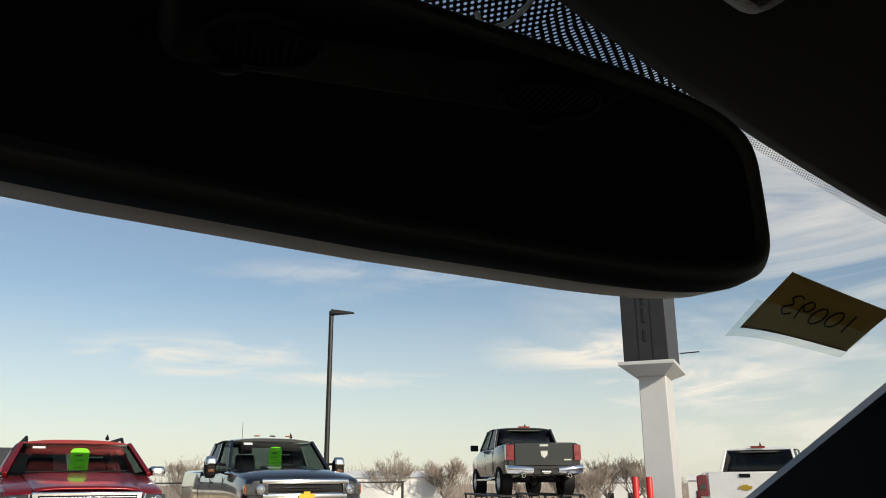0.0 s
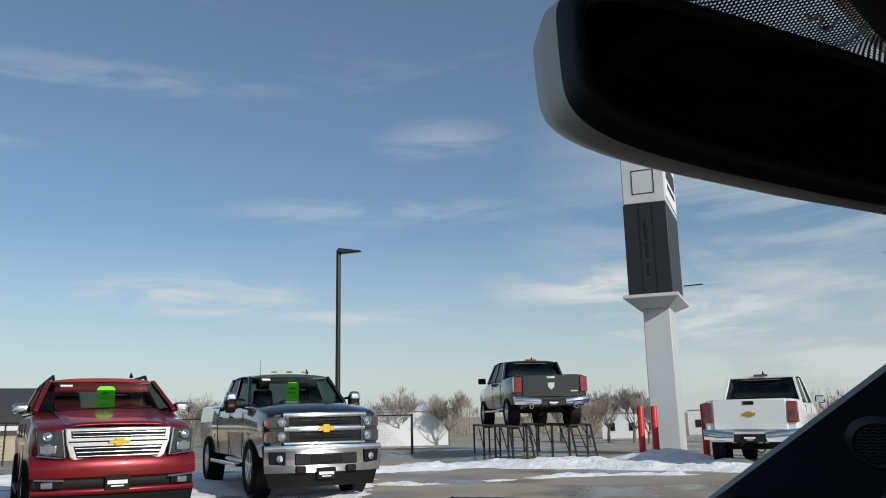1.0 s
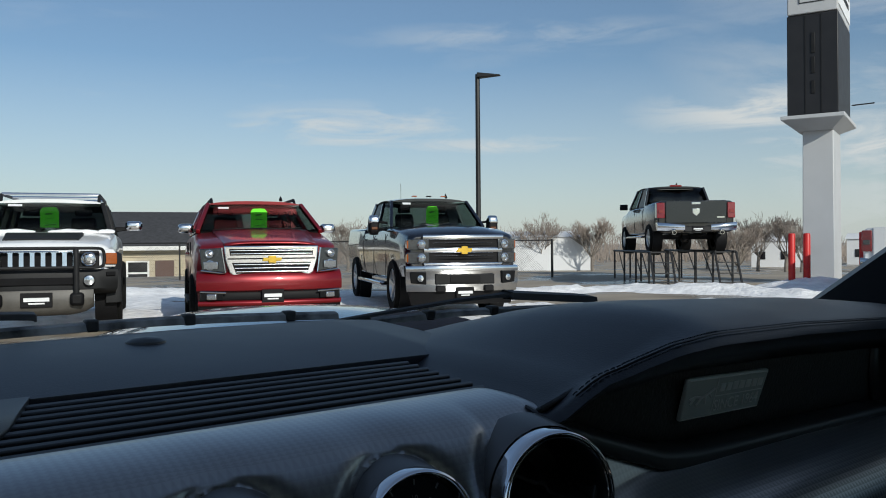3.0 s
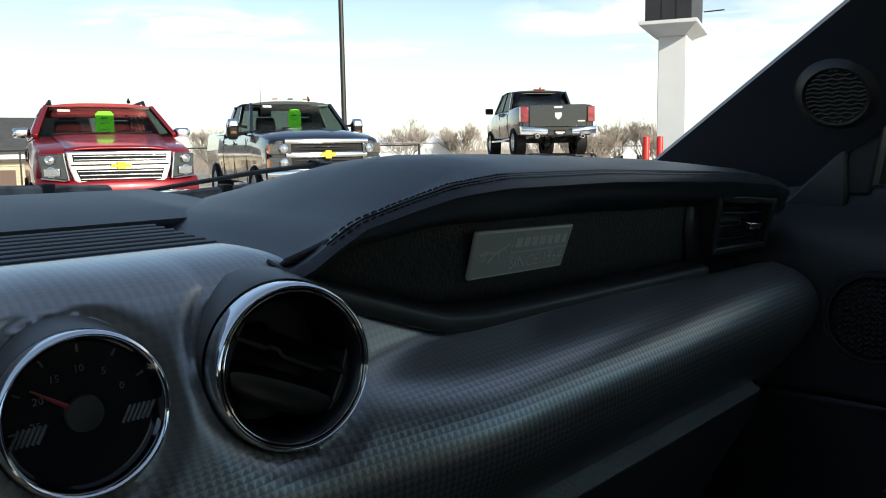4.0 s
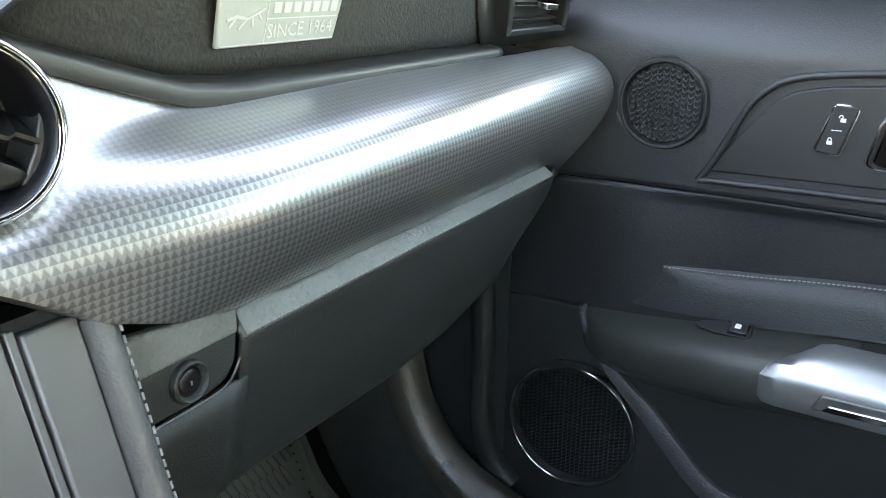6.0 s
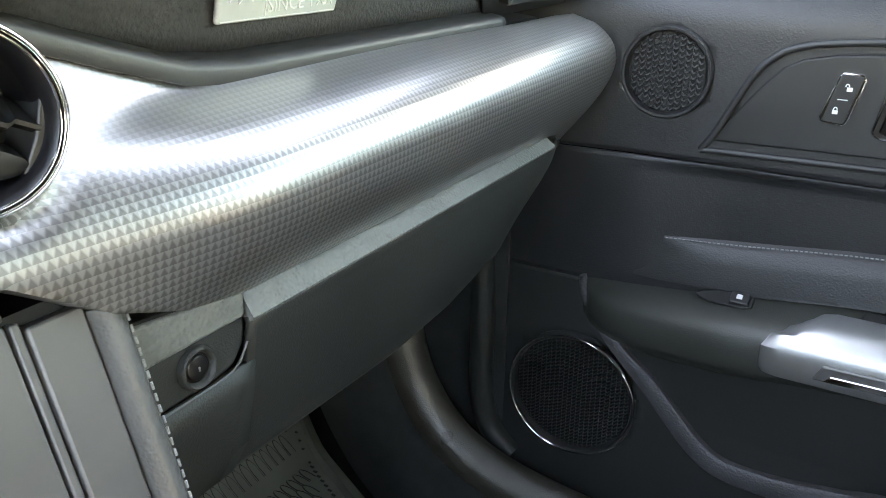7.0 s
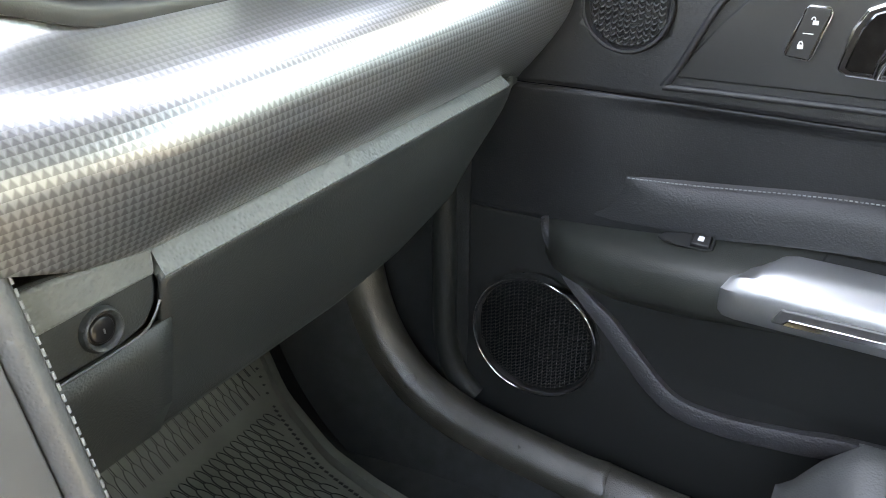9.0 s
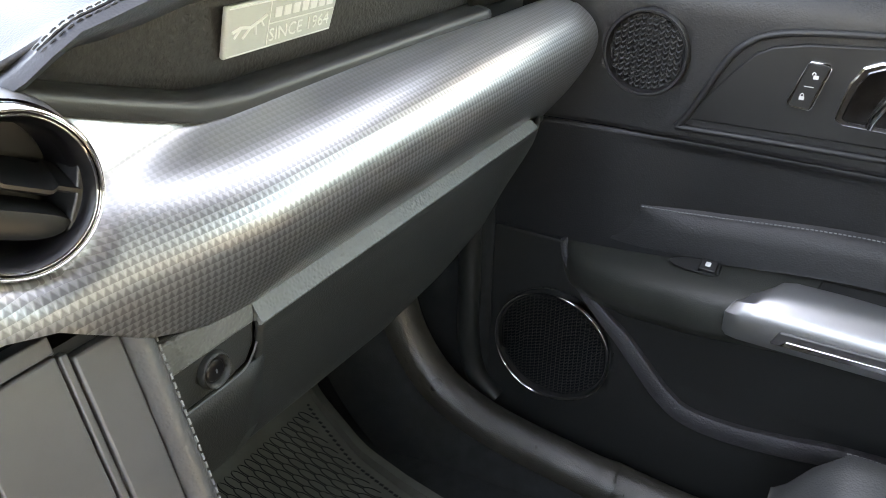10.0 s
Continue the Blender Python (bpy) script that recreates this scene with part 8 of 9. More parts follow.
        tube(bm, [(s * 0.66, 1.80, 1.76), (s * 0.66, 1.92, 1.875), (s * 0.66, 4.0, 1.885), (s * 0.66, 4.1, 1.78)], 0.024, 6)
        part("roof_rail", bm, X_GUARD, t)
        for y in (0.92, 3.76):
            car_wheel(t, s * 0.84, y, 0.42, 0.30, 6)
        bm = B()   # flared arch panel: a bent band over the wheel
        rows = []
        for a_ in span(-10, 190, 14):
            c_, q_ = math.cos(radians(a_)), math.sin(radians(a_))
            rows.append([(s * xx, 0.92 - r_ * c_, 0.44 + r_ * q_) for xx, r_ in ((0.80, 0.44), (0.985, 0.45), (0.995, 0.47), (0.985, 0.56), (0.93, 0.585), (0.80, 0.585))])
        loft(bm, rows, closed=True, caps=True)
        part("wheel_flare", bm, X_GUARD, t, "dark grey flared wheel arch", smooth=50)
    for k in range(3):   # cross bars of the roof rack
        bm = B()
        tube(bm, [(-0.66, 1.92 + 0.9 * k, 1.885), (0.66, 1.92 + 0.9 * k, 1.885)], 0.020, 8)
        part("rack_bar", bm, X_CHROME, t, "bright roof rack bar")
    for z in (0.825, 1.075):
        bm = B()
        tube(bm, [(-0.46, -0.045, z), (0.46, -0.045, z)], 0.022, 8)
        part("guard_bar", bm, X_GUARD, t)
    bm = B()
    rows = [[(x * 0.96, 0.14 * abs(x) ** 3 + 0.25, 0.80), (x * 0.96, 0.14 * abs(x) ** 3 + 0.05, 0.795), (x * 0.96, 0.14 * abs(x) ** 3 + 0.02, 0.72), (x * 0.95, 0.14 * abs(x) ** 3 + 0.03, 0.55 - 0.02 * (1 - abs(x))), (x * 0.92, 0.14 * abs(x) ** 3 + 0.12, 0.48), (x * 0.88, 0.14 * abs(x) ** 3 + 0.3, 0.46)] for x in span(-1, 1, 16)]
    loft(bm, rows, closed=True, caps=True)
    bp = part("front_bumper", bm, X_GUARD, t, "dark grey front bumper", smooth=50)
    bm = B()
    box(bm, (0, 0.02, 0.650), (0.86, 0.03, 0.095))
    part("intake", bm, X_DARK, bp, bevel=0.01)
    for s in (-1, 1):
        bm = B()
        box(bm, (s * 0.87, 0.115, 0.735), (0.12, 0.03, 0.055), pose(0, 0, 0, 0, 0, s * 22))
        part("corner_slot", bm, X_DARK, bp, bevel=0.01)
    bm = B()
    rows = [[(x * 0.66, 0.06 * abs(x) ** 4 + yy, zz + 0.10 * abs(x) ** 5 * (1 if zz < 0.35 else 0)) for yy, zz in ((0.14, 0.545), (0.00, 0.535), (-0.035, 0.44), (-0.025, 0.30), (0.03, 0.22), (0.18, 0.20))] for x in span(-1, 1, 14)]
    loft(bm, rows, closed=True, caps=True)
    part("skid_plate", bm, X_SKID, t, "grey-brown skid plate", smooth=50)
    plain_plate(t, front_m(0.0, -0.055, 0.42), 0.37, 0.185)
    for x, w_, k_ in ((-0.46, 0.62, 1.0), (0.34, 0.66, 2.0), (0.78, 0.22, 3.0)):
        bm = B()
        rows = []
        for f in span(0, 1, 16):
            hgt = math.sin(math.pi * f) ** 0.6 * (0.75 + 0.5 * noise.noise((f * 4, k_, 0)))
            xx = x - w_ / 2 + w_ * f
            rows.append([(xx, 1.215 - 0.03 * hgt, 1.292), (xx, 1.235, 1.305 + 0.022 * hgt), (xx, 1.275, 1.312 + 0.038 * hgt), (xx, 1.315, 1.318 + 0.030 * hgt)])
        loft(bm, rows)
        part("snow_patch", bm, X_SNOW, t, "snow left by the windscreen", thick=0.02, smooth=80)
    bm = B()
    tube(bm, [(-0.88, 1.2, 1.25), (-0.90, 1.22, 2.0)], 0.005, 5)
    part("aerial", bm, X_BLACK, t)
    bm = B()
    box(bm, (-0.44, 1.56, 1.70), (0.18, 0.005, 0.05), pose(0, 0, 0, -55, 0, 0))
    part("windscreen_sticker", bm, M_WHITE, t)
    return t


def tail_pickup(name_label, paint, m, chrome_bumper=True, gold=False, mirrors=X_BLACK, dual=True, bump=X_CHROME):
    """A crew-cab pickup seen from behind; y = 0 is its tail, the nose lies at y = 5.8."""
    t = thing("pickup_truck", name_label, "pickup truck", m, group="parked vehicles")
    W = 1.02
    hull(t, paint, W, [(0.06, W * 0.97, 0.58, 1.15, 1.36, 0.0), (0.12, W, 0.54, 1.18, 1.38, 0.0), (1.85, W, 0.50, 1.18, 1.37, 0.0)], "bed", "pickup bed")
    hull(t, paint, W, [(1.90, W, 0.48, 1.18, 1.32, 0.0), (4.25, W, 0.48, 1.16, 1.32, 0.03), (4.5, W, 0.48, 1.12, 1.26, 0.06), (5.5, 0.98, 0.48, 1.05, 1.17, 0.05), (5.75, 0.88, 0.5, 1.0, 1.12, 0.02)])
    greenhouse(t, paint, 4.30, 3.72, 2.22, 2.00, 1.32, 1.92, W * 0.90, W * 0.77, (0.50,), rear_glass=X_TINT)
    bm = B()
    hexa(bm, [(-0.80, 0.02, 0.78), (0.80, 0.02, 0.78), (0.80, 0.08, 0.78), (-0.80, 0.08, 0.78), (-0.80, 0.03, 1.385), (0.80, 0.03, 1.385), (0.80, 0.10, 1.385), (-0.80, 0.10, 1.385)])
    tg = part("tailgate", bm, paint, t, "closed tailgate", bevel=0.02)
    bm = B()
    box(bm, (0, 0.025, 1.31), (0.24, 0.03, 0.07))
    part("tailgate_handle", bm, X_BLACK if gold else X_CHROME, tg, bevel=0.012)
    bm = B()
    if gold:
        prism(bm, [(-0.15, 1.06), (-0.13, 1.115), (-0.06, 1.115), (-0.06, 1.14), (0.06, 1.14), (0.06, 1.115), (0.15, 1.115), (0.13, 1.06), (0.06, 1.06), (0.06, 1.035), (-0.06, 1.035), (-0.06, 1.06)], 0.012, Matrix(((1, 0, 0, 0), (0, 0, 1, 0.008), (0, 1, 0, 0), (0, 0, 0, 1))))
        part("emblem", bm, X_GOLD, tg, "plain gold emblem", bevel=0.003)
    else:
        prism(bm, [(-0.10, 1.17), (0.10, 1.17), (0.09, 1.05), (0.0, 0.97), (-0.09, 1.05)], 0.012, Matrix(((1, 0, 0, 0), (0, 0, 1, 0.008), (0, 1, 0, 0), (0, 0, 0, 1))))
        part("emblem", bm, X_CHROME, tg, "plain chrome shield", bevel=0.006)
        bm = B()
        box(bm, (0.64, 0.018, 0.94), (0.20, 0.01, 0.035))
        part("name_bar", bm, X_CHROME, tg)
    bm = B()
    box(bm, (0, 0.03, 0.86), (1.50, 0.012, 0.012))
    part("crease", bm, X_BLACK, tg)
    for s in (-1, 1):
        bm = B()
        hexa(bm, [(s * 0.82, 0.0, 0.92), (s * 1.025, 0.03, 0.92), (s * 1.03, 0.24, 0.92), (s * 0.82, 0.1, 0.92), (s * 0.82, 0.02, 1.33), (s * 1.025, 0.05, 1.33), (s * 1.03, 0.22, 1.33), (s * 0.82, 0.1, 1.33)])
        tl_ = part("tail_light", bm, X_REDL, t, "red tail light", bevel=0.015)
        bm = B()
        box(bm, (s * 0.92, 0.012, 1.10), (0.13, 0.02, 0.09))
        part("reverse_lens", bm, X_LENS if gold else X_REDL, tl_, bevel=0.008)
        bm = B()
        rows = []
        for f in span(0, 1, 8):
            c_ = Vector((s * (0.34 + 0.69 * f), -0.14 + 0.10 * f ** 3, 0.65 + 0.05 * f))
            hh = 0.085 + 0.02 * f
            rows.append([c_ + Vector((0, 0.05, hh)), c_ + Vector((0, -0.01, hh)), c_ + Vector((0, -0.035, hh * 0.6)), c_ + Vector((0, -0.04, 0.0)), c_ + Vector((0, -0.02, -hh * 0.5)), c_ + Vector((0, 0.02, -hh)), c_ + Vector((0, 0.16, -hh)), c_ + Vector((0, 0.20, hh))])
        loft(bm, rows, closed=True, caps=True)
        part("bumper_corner", bm, bump, t, "bright bumper corner", smooth=50)
        if dual:
            bm = B()
            lathe(bm, [(0.055, -0.2), (0.055, 0.0), (0.045, 0.0), (0.045, -0.15)], facing((s * 0.62, -0.20, 0.535), (0, -1, 0)), 18)
            part("tailpipe", bm, X_CHROME, t, "chrome tailpipe", smooth=40)
        bm = B()
        hexa(bm, [(s * 1.04, 4.02, 1.30), (s * 1.28, 4.02, 1.30), (s * 1.28, 4.12, 1.30), (s * 1.04, 4.12, 1.30), (s * 1.04, 4.02, 1.48), (s * 1.28, 4.02, 1.48), (s * 1.28, 4.12, 1.48), (s * 1.04, 4.12, 1.48)])
        part("side_mirror", bm, mirrors, t, "side mirror", bevel=0.03, segs=3)
        for y in (1.15, 4.80):
            car_wheel(t, s * 0.90, y, 0.40, 0.28, 5)
        bm = B()
        box(bm, (s * 1.02, 3.0, 0.44), (0.14, 2.2, 0.06))
        part("side_step", bm, X_CHROME, t, bevel=0.015)
        bm = B()
        for yy in (2.0, 3.15):
            box(bm, (s * 1.012, yy, 0.92), (0.01, 0.012, 0.70))
        part("door_gaps", bm, X_BLACK, t)
    bm = B()
    hexa(bm, [(-0.36, -0.17, 0.55), (0.36, -0.17, 0.55), (0.36, 0.05, 0.55), (-0.36, 0.05, 0.55), (-0.36, -0.15, 0.70), (0.36, -0.15, 0.70), (0.36, 0.05, 0.70), (-0.36, 0.05, 0.70)])
    part("bumper_step", bm, X_GUARD, t, "dark step in the bumper", bevel=0.02)
    plain_plate(t, front_m(0, -0.175, 0.625), 0.30, 0.14)
    bm = B()
    box(bm, (0, 2.20, 1.925), (0.34, 0.05, 0.05))
    part("brake_light", bm, X_REDL, t, "high red brake light", bevel=0.01)
    bm = B()
    tube(bm, [(0.05, 2.35, 1.93), (0.05, 2.25, 2.02)], [0.04, 0.006], 6)
    part("roof_fin", bm, X_BLACK, t)
    bm = B()
    box(bm, (0, 1.2, 0.42), (1.5, 0.12, 0.12))
    lathe(bm, [(0.12, -0.12), (0.14, 0.0), (0.12, 0.12)], Matrix.Translation((0, 1.15, 0.42)) @ pose(0, 0, 0, 90, 0, 0), 16)
    part("rear_axle", bm, X_BLACK, t)
    bm = B()
    tube(bm, [(0.35, 0.5, 0.50), (0.35, 5.0, 0.48)], 0.06, 6)
    tube(bm, [(-0.35, 0.5, 0.50), (-0.35, 5.0, 0.48)], 0.06, 6)
    part("chassis", bm, X_BLACK, t)
    return t


s1 = suv(place((4.418, 9.981), 18.5))
s2 = heavy_pickup(place((7.86, 10.14), 22.5) @ Matrix.Translation((0, 0, 0.05)) @ Matrix.Diagonal((0.94, 1.05, 1.06, 1)))
s3 = offroader(place((1.82, 11.36), 17.0) @ Matrix.Translation((0, 0, 0.10)))
STAND = 0.92
s4 = tail_pickup("dark grey pickup raised on a black display stand", P_GREY, place((17.918, 12.825), 40.0) @ Matrix.Translation((0, 0, STAND)))
s5 = tail_pickup("white pickup with gold emblem parked on the snow", P_WHITE, place((16.79, 7.02), 77.0) @ Matrix.Diagonal((0.93, 1, 1.06, 1)), gold=True, mirrors=X_CHROME, dual=False)
s6 = tail_pickup("black-maroon pickup parked beside the white one", P_MAROON, place((19.6, 4.6), 80.0), gold=True, dual=False)

for m_, x, y, z, tilt, roll_, lab in ((place((4.418, 9.981), 18.5), 0.03, 1.86, 1.62, -48, 0, "bright green price card with a hole, behind the red car's windscreen"),
                                   (place((7.86, 10.14), 22.5) @ Matrix.Translation((0, 0, 0.05)) @ Matrix.Diagonal((0.94, 1.05, 1.06, 1)), 0.02, 2.08, 1.60, -48, 0, "bright green price card leaning behind the pickup's windscreen"),
                                   (place((1.82, 11.36), 17.0) @ Matrix.Translation((0, 0, 0.10)), 0.0, 1.62, 1.53, -48, 0, "bright green price card with a rounded top, in the white car")):
    c_, k_ = price_card(m_ @ Matrix.Translation((x, y, z)) @ pose(0, 0, 0, 90 + tilt + 52, 0, 0), lab)
    for i, (cy_, w_, h_) in enumerate(((0.05, 0.10, 0.045), (-0.02, 0.12, 0.018), (-0.11, 0.15, 0.022))):
        bm = B()
        box(bm, (0.01 * (i - 1), cy_, 0.006), (w_, h_ * 0.45, 0.003), pose(0, 0, 0, 0, 0, 6))
        part("ink_bar", bm, M_INK, c_)


# ---- display stand ----
def stand_leg_frame(m, label):
    t = thing("display_stand", label, "display stand", m, group="display stands")
    for s in (-0.26, 0.26):
        bm = B()
        tube(bm, [(s, -0.2, 0.94), (s, 5.6, 0.94)], 0.035, 6)
        part("top_rail", bm, X_STEEL, t)
    for y in (0.05, 1.85, 3.7, 5.5):
        bm = B()
        box(bm, (0, y, 0.93), (0.62, 0.08, 0.04))
        part("deck_plate", bm, X_STEEL, t)
        for s in (-0.26, 0.26):
            bm = B()
            tube(bm, [(s, y, 0.92), (s, y, -0.02)], 0.03, 6)
            part("leg", bm, X_STEEL, t)
    for y0, y1 in ((0.05, 1.85), (3.7, 5.5)):
        for s in (-0.26, 0.26):
            bm = B()
            tube(bm, [(s, y0, 0.20), (s, (y0 + y1) / 2, 0.88)], 0.018, 5)
            part("brace", bm, X_STEEL, t)
    bm = B()   # ladder-like ramp end
    for s in (-0.28, 0.28):
        tube(bm, [(s, -0.2, 0.94), (s, -0.75, 0.0)], 0.03, 6)
    for f in (0.3, 0.6, 0.85):
        box(bm, (0, -0.2 - 0.55 * f, 0.94 * (1 - f)), (0.56, 0.09, 0.025))
    part("ramp_end", bm, X_STEEL, t)
    return t


mst = place((17.918, 12.825), 40.0)
stand_leg_frame(mst @ Matrix.Translation((-0.86, 0.55, 0)), "black steel display stand with ladder end")
stand_leg_frame(mst @ Matrix.Translation((0.86, 0.55, 0)), "black steel display stand with ladder end")

# ---- pylon sign ----
py = thing("pylon_sign", "tall grey pylon sign with dark display panels", "pylon sign", Matrix.Translation((21.74, 11.56, GZ)) @ pose(0, 0, 0, 0, 0, -70))
bm = B()
hexa(bm, [(-0.36, -0.15, -0.1), (0.46, -0.15, -0.1), (0.46, 1.5, -0.1), (-0.36, 1.5, -0.1), (-0.34, -0.15, 4.5), (0.44, -0.15, 4.5), (0.44, 1.5, 4.5), (-0.34, 1.5, 4.5)])
part("column", bm, X_SIGNG, py, "light grey column", bevel=0.02)
bm = B()
hexa(bm, [(-0.45, -0.4, 4.28), (0.45, -0.4, 4.28), (0.45, 1.2, 4.28), (-0.45, 1.2, 4.28), (-0.80, -0.85, 4.55), (0.80, -0.85, 4.55), (0.80, 2.2, 4.55), (-0.80, 2.2, 4.55)])
box(bm, (0, 0.675, 4.60), (1.60, 3.05, 0.10))
part("flange", bm, X_SIGNG, py, "flared light grey base plate", bevel=0.01)
bm = B()
box(bm, (0, 0.7, 6.02), (1.28, 2.9, 2.75))
led = part("display", bm, X_LED, py, "black display cabinet", bevel=0.02)
for z, h_ in ((6.6, 0.55), (6.0, 0.45), (5.4, 0.35)):
    bm = B()
    box(bm, (0.02, -0.76, z), (0.10, 0.03, h_))
    part("hatch", bm, X_GUARD, led, bevel=0.01)
for x in (-0.18, 0.22):
    bm = B()
    box(bm, (x, -0.755, 6.02), (0.02, 0.02, 2.7))
    part("panel_joint", bm, X_GUARD, led)
bm = B()
box(bm, (0, 0.7, 8.72), (1.26, 2.9, 2.60))
cab_ = part("cabinet", bm, X_SIGNG, py, "light grey sign cabinet", bevel=0.03)
bm = B()
for q in ((0.0, -0.762, 8.45, 0.66, 0.02), (0.0, -0.762, 7.72, 0.66, 0.02)):
    box(bm, (q[0], q[1], q[2]), (q[3], 0.012, q[4]))
for x in (-0.32, 0.32):
    box(bm, (x, -0.762, 8.085), (0.02, 0.012, 0.75))
part("service_hatch", bm, X_GUARD, cab_, "thin outline of a service hatch")
bm = B()
box(bm, (0.64, 0.7, 8.75), (0.03, 2.7, 2.3))
fc = part("sign_face", bm, X_SIGNW, cab_, "white sign face with plain bars")
for z, l_, h_, mt_ in ((8.5, 2.2, 0.55, M_INK), (8.0, 1.8, 0.14, X_GUARD), (9.2, 1.2, 0.12, M_INK)):
    bm = B()
    box(bm, (0.66, 0.7, z), (0.012, l_, h_))
    part("name_bar", bm, mt_, fc)
bm = B()
tube(bm, [(0.7, 1.9, 5.2), (1.3, 1.9, 5.22)], 0.02, 5)
part("aerial", bm, X_STEEL, py)

# ---- lamp post ----
lp = thing("street_lamp", "dark lot lamp on a tall pole with one arm", "street lamp", Matrix.Translation((16.28, 19.79, GZ)))
bm = B()
tube(bm, [(0, 0, -0.1), (0, 0, 6.62)], [0.085, 0.075], 10)
part("pole", bm, X_POLE, lp)
bm = B()
tube(bm, [(0, 0, 6.52), (0.10, -0.12, 6.56)], 0.05, 8)
part("arm", bm, X_POLE, lp)
bm = B()
d_ = Vector((0.62, -0.78, 0)).normalized()
s_ = Vector((-d_.y, d_.x, 0))
o_ = Vector((0, 0, 6.5))
hexa(bm, [o_ + s_ * -0.16, o_ + d_ * 0.75 + s_ * -0.10 + Vector((0, 0, 0.04)), o_ + d_ * 0.75 + s_ * 0.10 + Vector((0, 0, 0.04)), o_ + s_ * 0.16,
          o_ + s_ * -0.13 + Vector((0, 0, 0.17)), o_ + d_ * 0.72 + s_ * -0.08 + Vector((0, 0, 0.075)), o_ + d_ * 0.72 + s_ * 0.08 + Vector((0, 0, 0.075)), o_ + s_ * 0.13 + Vector((0, 0, 0.17))])
part("lamp_head", bm, X_POLE, lp, "flat lamp head", bevel=0.02)

# ---- bollards ----
for x, y, h_ in ((19.27, 10.94, 1.40), (19.42, 10.62, 1.40), (20.0, 9.5, 1.42), (20.15, 9.2, 1.42)):
    b_ = thing("bollard", "red painted steel bollard in the snow", "bollard", Matrix.Translation((x, y, GZ)), group="red bollards")
    bm = B()
    lathe(bm, [(0.085, -0.05), (0.085, h_ - 0.03), (0.07, h_), (0.001, h_ + 0.01)], None, 16)
    part("post", bm, X_BOLL, b_, smooth=40)

# ---- chain-link fence ----
FA, FB = Vector((8.0, 30.0, 0)), Vector((20.25, 20.45, 0))
fe = thing("fence", "grey chain-link fence with dark posts", "fence", Matrix())
n_ = 7
for i in range(n_ + 1):
    p = FA.lerp(FB, i / n_)
    bm = B()
    tube(bm, [(p.x, p.y, GZ - 0.1), (p.x, p.y, GZ + 1.36)], 0.045 if i == n_ else 0.03, 8)
    part("post", bm, X_STEEL, fe)
bm = B()
tube(bm, [(FA.x, FA.y, GZ + 1.32), (FB.x, FB.y, GZ + 1.32)], 0.022, 6)
part("top_rail", bm, X_STEEL, fe)
bm = B()
ln = (FB - FA).length
dr = (FB - FA).normalized()
step = 0.085
for i in range(int(ln / step) + 14):
    for sg in (1, -1):
        u0 = i * step - (0 if sg > 0 else 0) - (1.25 if sg > 0 else 0)
        a_, b_ = u0, u0 + 1.25
        if sg < 0:
            a_, b_ = i * step, i * step - 1.25
        z0, z1 = GZ + 0.05, GZ + 1.30
        if a_ < 0 or b_ < 0 or a_ > ln or b_ > ln:
            continue
        p, q = FA + dr * a_, FA + dr * b_
        tube(bm, [(p.x, p.y, z0), (q.x, q.y, z1)], 0.004, 3, caps=False)
part("wire_mesh", bm, X_FENCE, fe, kind="stuff", smooth=0)

# ---- buildings ----
ho = thing("house", "cream building with dark shingle roof and brown door", "building", Matrix.Translation((13.6, 43.5, -1.75)) @ pose(0, 0, 0, 0, 0, -18))
bm = B()
box(bm, (0, 4.0, 1.4), (9.0, 8.0, 2.8))
wl_ = part("wall", bm, X_CREAM, ho, "cream siding wall")
bm = B()
for i in range(14):
    box(bm, (0, -0.012, 0.2 + i * 0.19), (9.0, 0.02, 0.012))
part("siding_joint", bm, X_BROWN, wl_)
bm = B()
hexa(bm, [(-4.9, -0.5, 2.75), (4.9, -0.5, 2.75), (4.9, 8.5, 2.75), (-4.9, 8.5, 2.75), (-4.9, 3.8, 4.85), (4.9, 3.8, 4.85), (4.9, 4.2, 4.85), (-4.9, 4.2, 4.85)])
part("roof", bm, X_ROOF, ho, "dark shingle roof")
bm = B()
box(bm, (0, -0.5, 2.76), (9.8, 0.06, 0.22))
part("fascia", bm, X_TRIMW, ho)
bm = B()
box(bm, (0.55, -0.03, 1.05), (0.95, 0.08, 2.1))
part("door", bm, X_BROWN, ho, "brown door", bevel=0.02)
for x in (-0.8, 3.0):
    bm = B()
    box(bm, (x, -0.04, 1.45), (1.15, 0.1, 1.3))
    fr_ = part("window", bm, X_TRIMW, ho, "white-framed window")
    for z in (1.14, 1.76):
        bm = B()
        box(bm, (x, -0.08, z), (0.95, 0.05, 0.52))
        part("pane", bm, M_SCREEN, fr_)

def shed(x, y, w, d, h, az, label, m_=X_FARW, roof=X_FARW, windows=3):
    t = thing("far_building", label, "building", Matrix.Translation((x, y, -1.8)) @ pose(0, 0, 0, 0, 0, -az), group="far white buildings")
    bm = B()
    box(bm, (0, 0, h / 2), (w, d, h))
    part("wall", bm, m_, t)
    bm = B()
    hexa(bm, [(-w / 2 - 0.2, -d / 2 - 0.2, h), (w / 2 + 0.2, -d / 2 - 0.2, h), (w / 2 + 0.2, d / 2 + 0.2, h), (-w / 2 - 0.2, d / 2 + 0.2, h), (-w / 2, -0.2, h + 0.7), (w / 2, -0.2, h + 0.7), (w / 2, 0.2, h + 0.7), (-w / 2, 0.2, h + 0.7)])
    part("roof", bm, roof, t)
    for k in range(windows):
        bm = B()
        box(bm, (-w / 3 + k * w / 3, -d / 2 - 0.03, h * 0.45), (w * 0.10, 0.06, h * 0.3))
        part("window", bm, M_SCREEN, t)


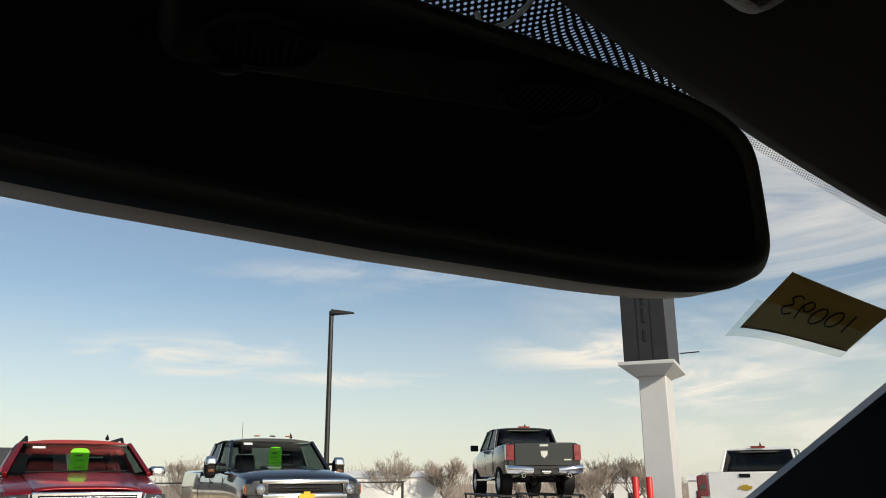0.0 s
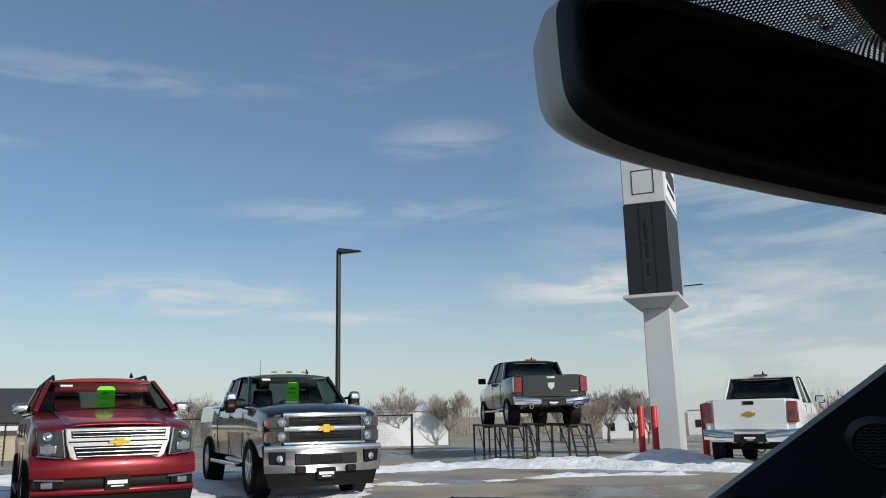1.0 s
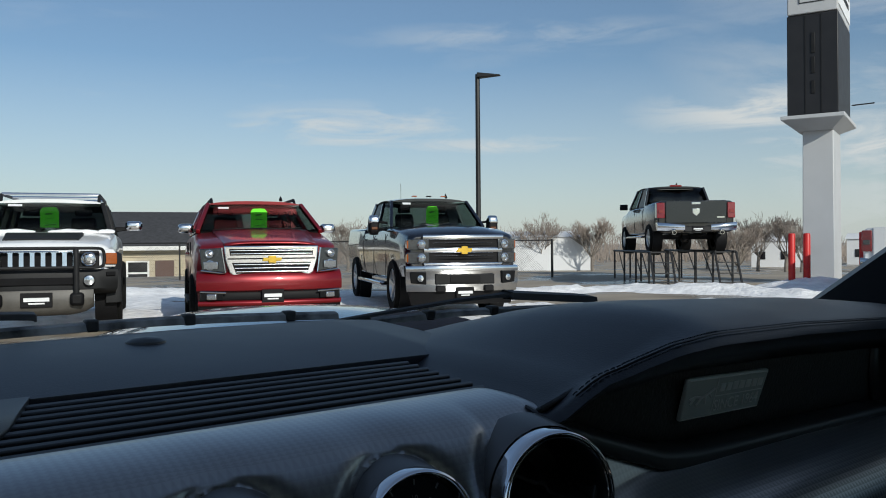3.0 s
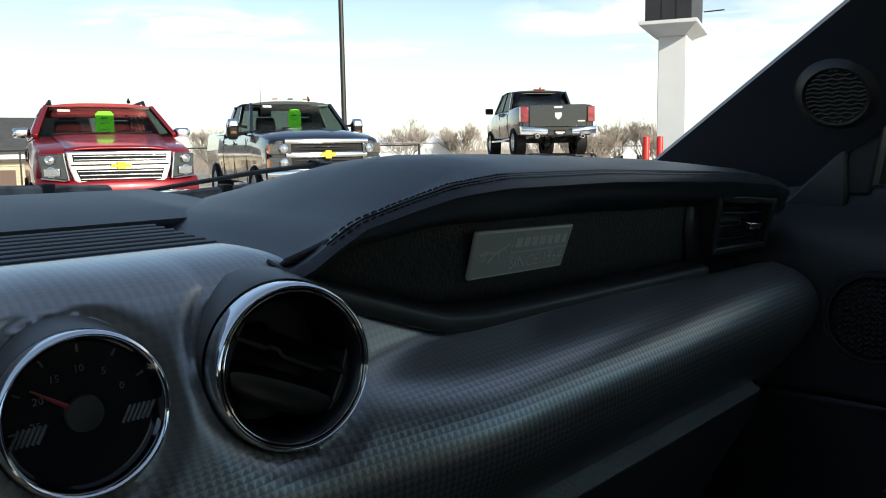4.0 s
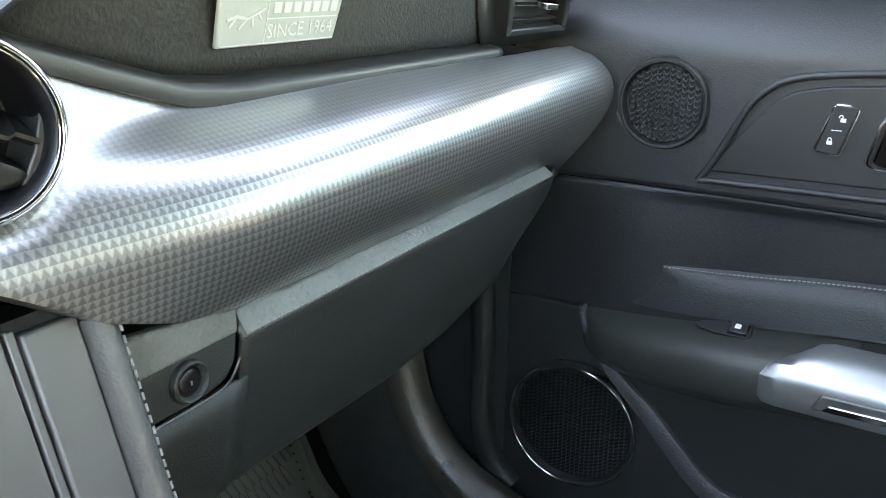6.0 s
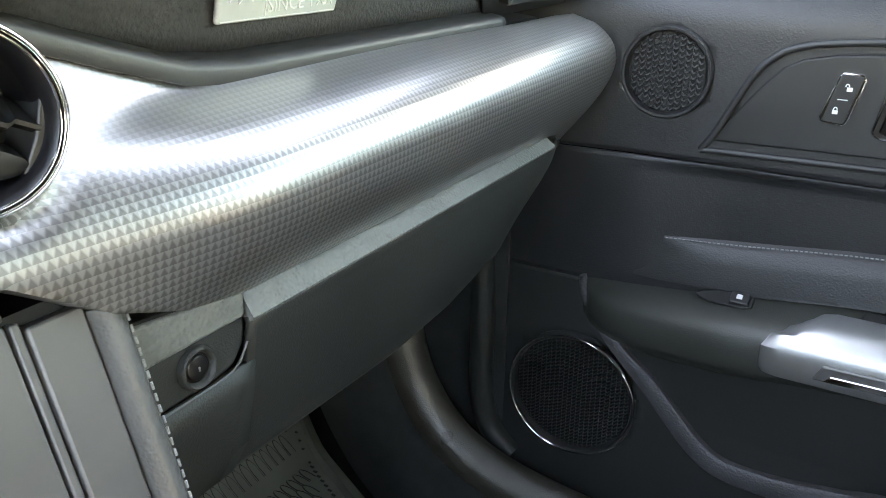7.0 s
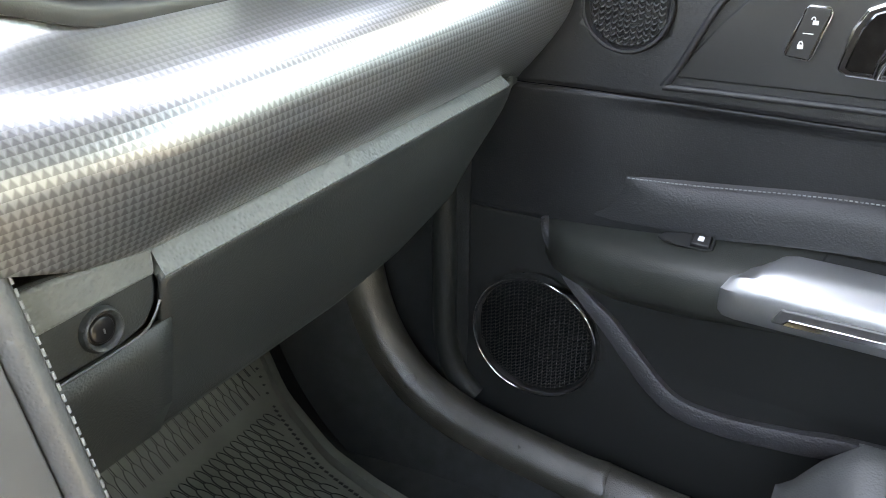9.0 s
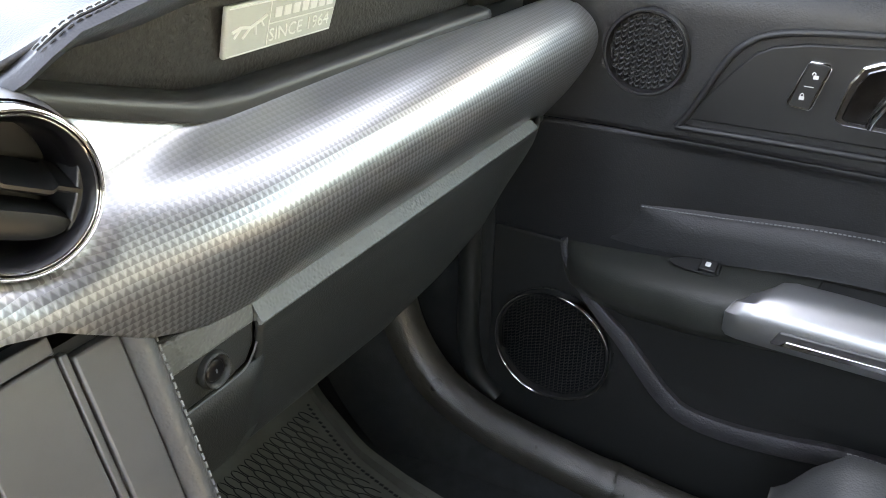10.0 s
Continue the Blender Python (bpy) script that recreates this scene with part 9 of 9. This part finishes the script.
shed(62, 66, 14, 6, 3.6, 44, "low white building far beyond the lot", windows=0)
shed(88, 50, 7, 3, 3.0, 60, "white mobile home far beyond the lot")
shed(104, 46, 8, 3, 3.2, 66, "white trailer far beyond the lot")
shed(4.5, 60, 10, 6, 4.4, 5, "white building beyond the off-road car")


# ---- bare trees ----
def bare_tree(x, y, h, seed, label):
    rnd = random.Random(seed)
    t = thing("tree", label, "tree", Matrix.Translation((x, y, land(x, y) - 0.1)), group="bare trees")
    limbs, twigs = B(), B()
    trunk = B()

    def grow_limb(p, d, ln_, r, lev):
        q = p
        pts, rr__ = [p], [r]
        for k in range(3):
            d = (d + Vector((rnd.uniform(-1, 1), rnd.uniform(-1, 1), rnd.uniform(-0.3, 0.9))) * 0.20).normalized()
            q = q + d * ln_ / 3
            pts.append(q)
            rr__.append(r * (1 - 0.24 * (k + 1)))
        tube(limbs if lev < 3 else twigs, pts, [max(q_, 0.010) for q_ in rr__], 5 if lev < 2 else 3, caps=False)
        if lev >= 5:
            return
        for k in range(rnd.randint(3, 4) + (1 if lev in (2, 3) else 0)):
            f = rnd.uniform(0.3, 1.0)
            i_ = min(2, int(f * 3))
            s_ = pts[i_].lerp(pts[i_ + 1], f * 3 - i_)
            nd = (d + Vector((rnd.uniform(-1, 1), rnd.uniform(-1, 1), rnd.uniform(-0.25, 0.7))) * 0.85).normalized()
            grow_limb(s_, nd, ln_ * rnd.uniform(0.55, 0.78), r * 0.52, lev + 1)
    th = h * 0.24
    tube(trunk, [(0, 0, 0), (0.05, 0, th * 0.5), (0.02, 0.05, th)], [h * 0.030, h * 0.024, h * 0.021], 8)
    part("trunk", trunk, X_BARK, t)
    for k in range(8):
        a_ = k * 0.785 + rnd.uniform(-0.3, 0.3)
        grow_limb(Vector((0.02, 0.05, th * rnd.uniform(0.8, 1.0))), Vector((math.cos(a_) * 0.8, math.sin(a_) * 0.8, rnd.uniform(0.35, 1.7))).normalized(), h * 0.285, h * 0.0105, 1)
    part("limbs", limbs, X_BARK, t, kind="stuff")
    part("twigs", twigs, X_BRUSH, t, kind="stuff", smooth=0)
    return t


def at(az, d_):
    x, y = d_ * math.sin(radians(az)), d_ * math.cos(radians(az))
    return x, y


kinds = [bare_tree(*at(30.6, 92), 7.2, 11, "bare rounded tree beyond the lot"), bare_tree(*at(44.4, 88), 7.4, 12, "bare rounded tree with fine twigs"), bare_tree(*at(57.5, 62), 5.4, 13, "bare tree with crooked limbs behind the stand")]
for i, (az, d_, h_, lab) in enumerate(((33.4, 96, 7.0, "bare tree beyond the lot"), (46.6, 95, 6.2, "bare spreading tree beyond the lot"), (47.9, 86, 6.8, "bare tree with a broad crown"),
                                      (60.5, 84, 7.0, "bare rounded tree with fine twigs"), (62.2, 90, 6.4, "bare tree beyond the lot"), (36.0, 110, 6.4, "bare tree beyond the lot"), (53.5, 100, 6.4, "bare tree behind the raised pickup"),
                                      (55.6, 92, 6.2, "bare tree behind the raised pickup"), (58.8, 88, 6.8, "bare tree behind the stand"), (61.4, 74, 5.6, "low bare tree behind the stand"), (31.8, 100, 6.2, "bare tree beyond the lot"),
                                      (45.6, 104, 6.0, "bare tree beyond the lot"), (79.0, 60, 4.4, "bare tree beyond the lot"), (73.5, 80, 5.4, "bare tree beyond the white pickup"), (66.5, 85, 5.0, "bare tree behind the sign"))):
    src_ = kinds[i % 3]
    k = h_ / (7.2, 7.4, 5.4)[i % 3]
    x, y = at(az, d_)
    c_ = copy_thing(src_, LOT[0] @ Matrix.Translation((x, y, land(x, y) - 0.1)) @ pose(0, 0, 0, 0, 0, 70 * i) @ Matrix.Scale(k, 4))
    tagged(c_, lab, "tree", "bare trees")
bare_tree(*at(69.5, 45), 4.2, 19, "young bare tree behind the white pickup")

wood = thing("far_woods", "band of bare brush along the horizon", "trees", kind="stuff")
bm = B()
rnd = random.Random(5)
for i in range(6000):
    az = radians(rnd.uniform(20, 95))
    d_ = rnd.uniform(125, 190)
    x, y = d_ * math.sin(az), d_ * math.cos(az)
    h_ = rnd.uniform(1.2, 5.6) * (0.5 + 0.5 * noise.noise((az * 9, 0.3, 0)) + 0.4)
    zz = land(x, y)
    p0 = Vector((x, y, zz))
    p1 = p0 + Vector((rnd.uniform(-0.9, 0.9), rnd.uniform(-0.9, 0.9), max(1.0, h_)))
    tube(bm, [p0, p0.lerp(p1, 0.5) + Vector((rnd.uniform(-0.3, 0.3), 0, 0)), p1], [0.07, 0.045, 0.02], 3, caps=False)
part("brush", bm, X_BRUSH, wood, kind="stuff", smooth=0)
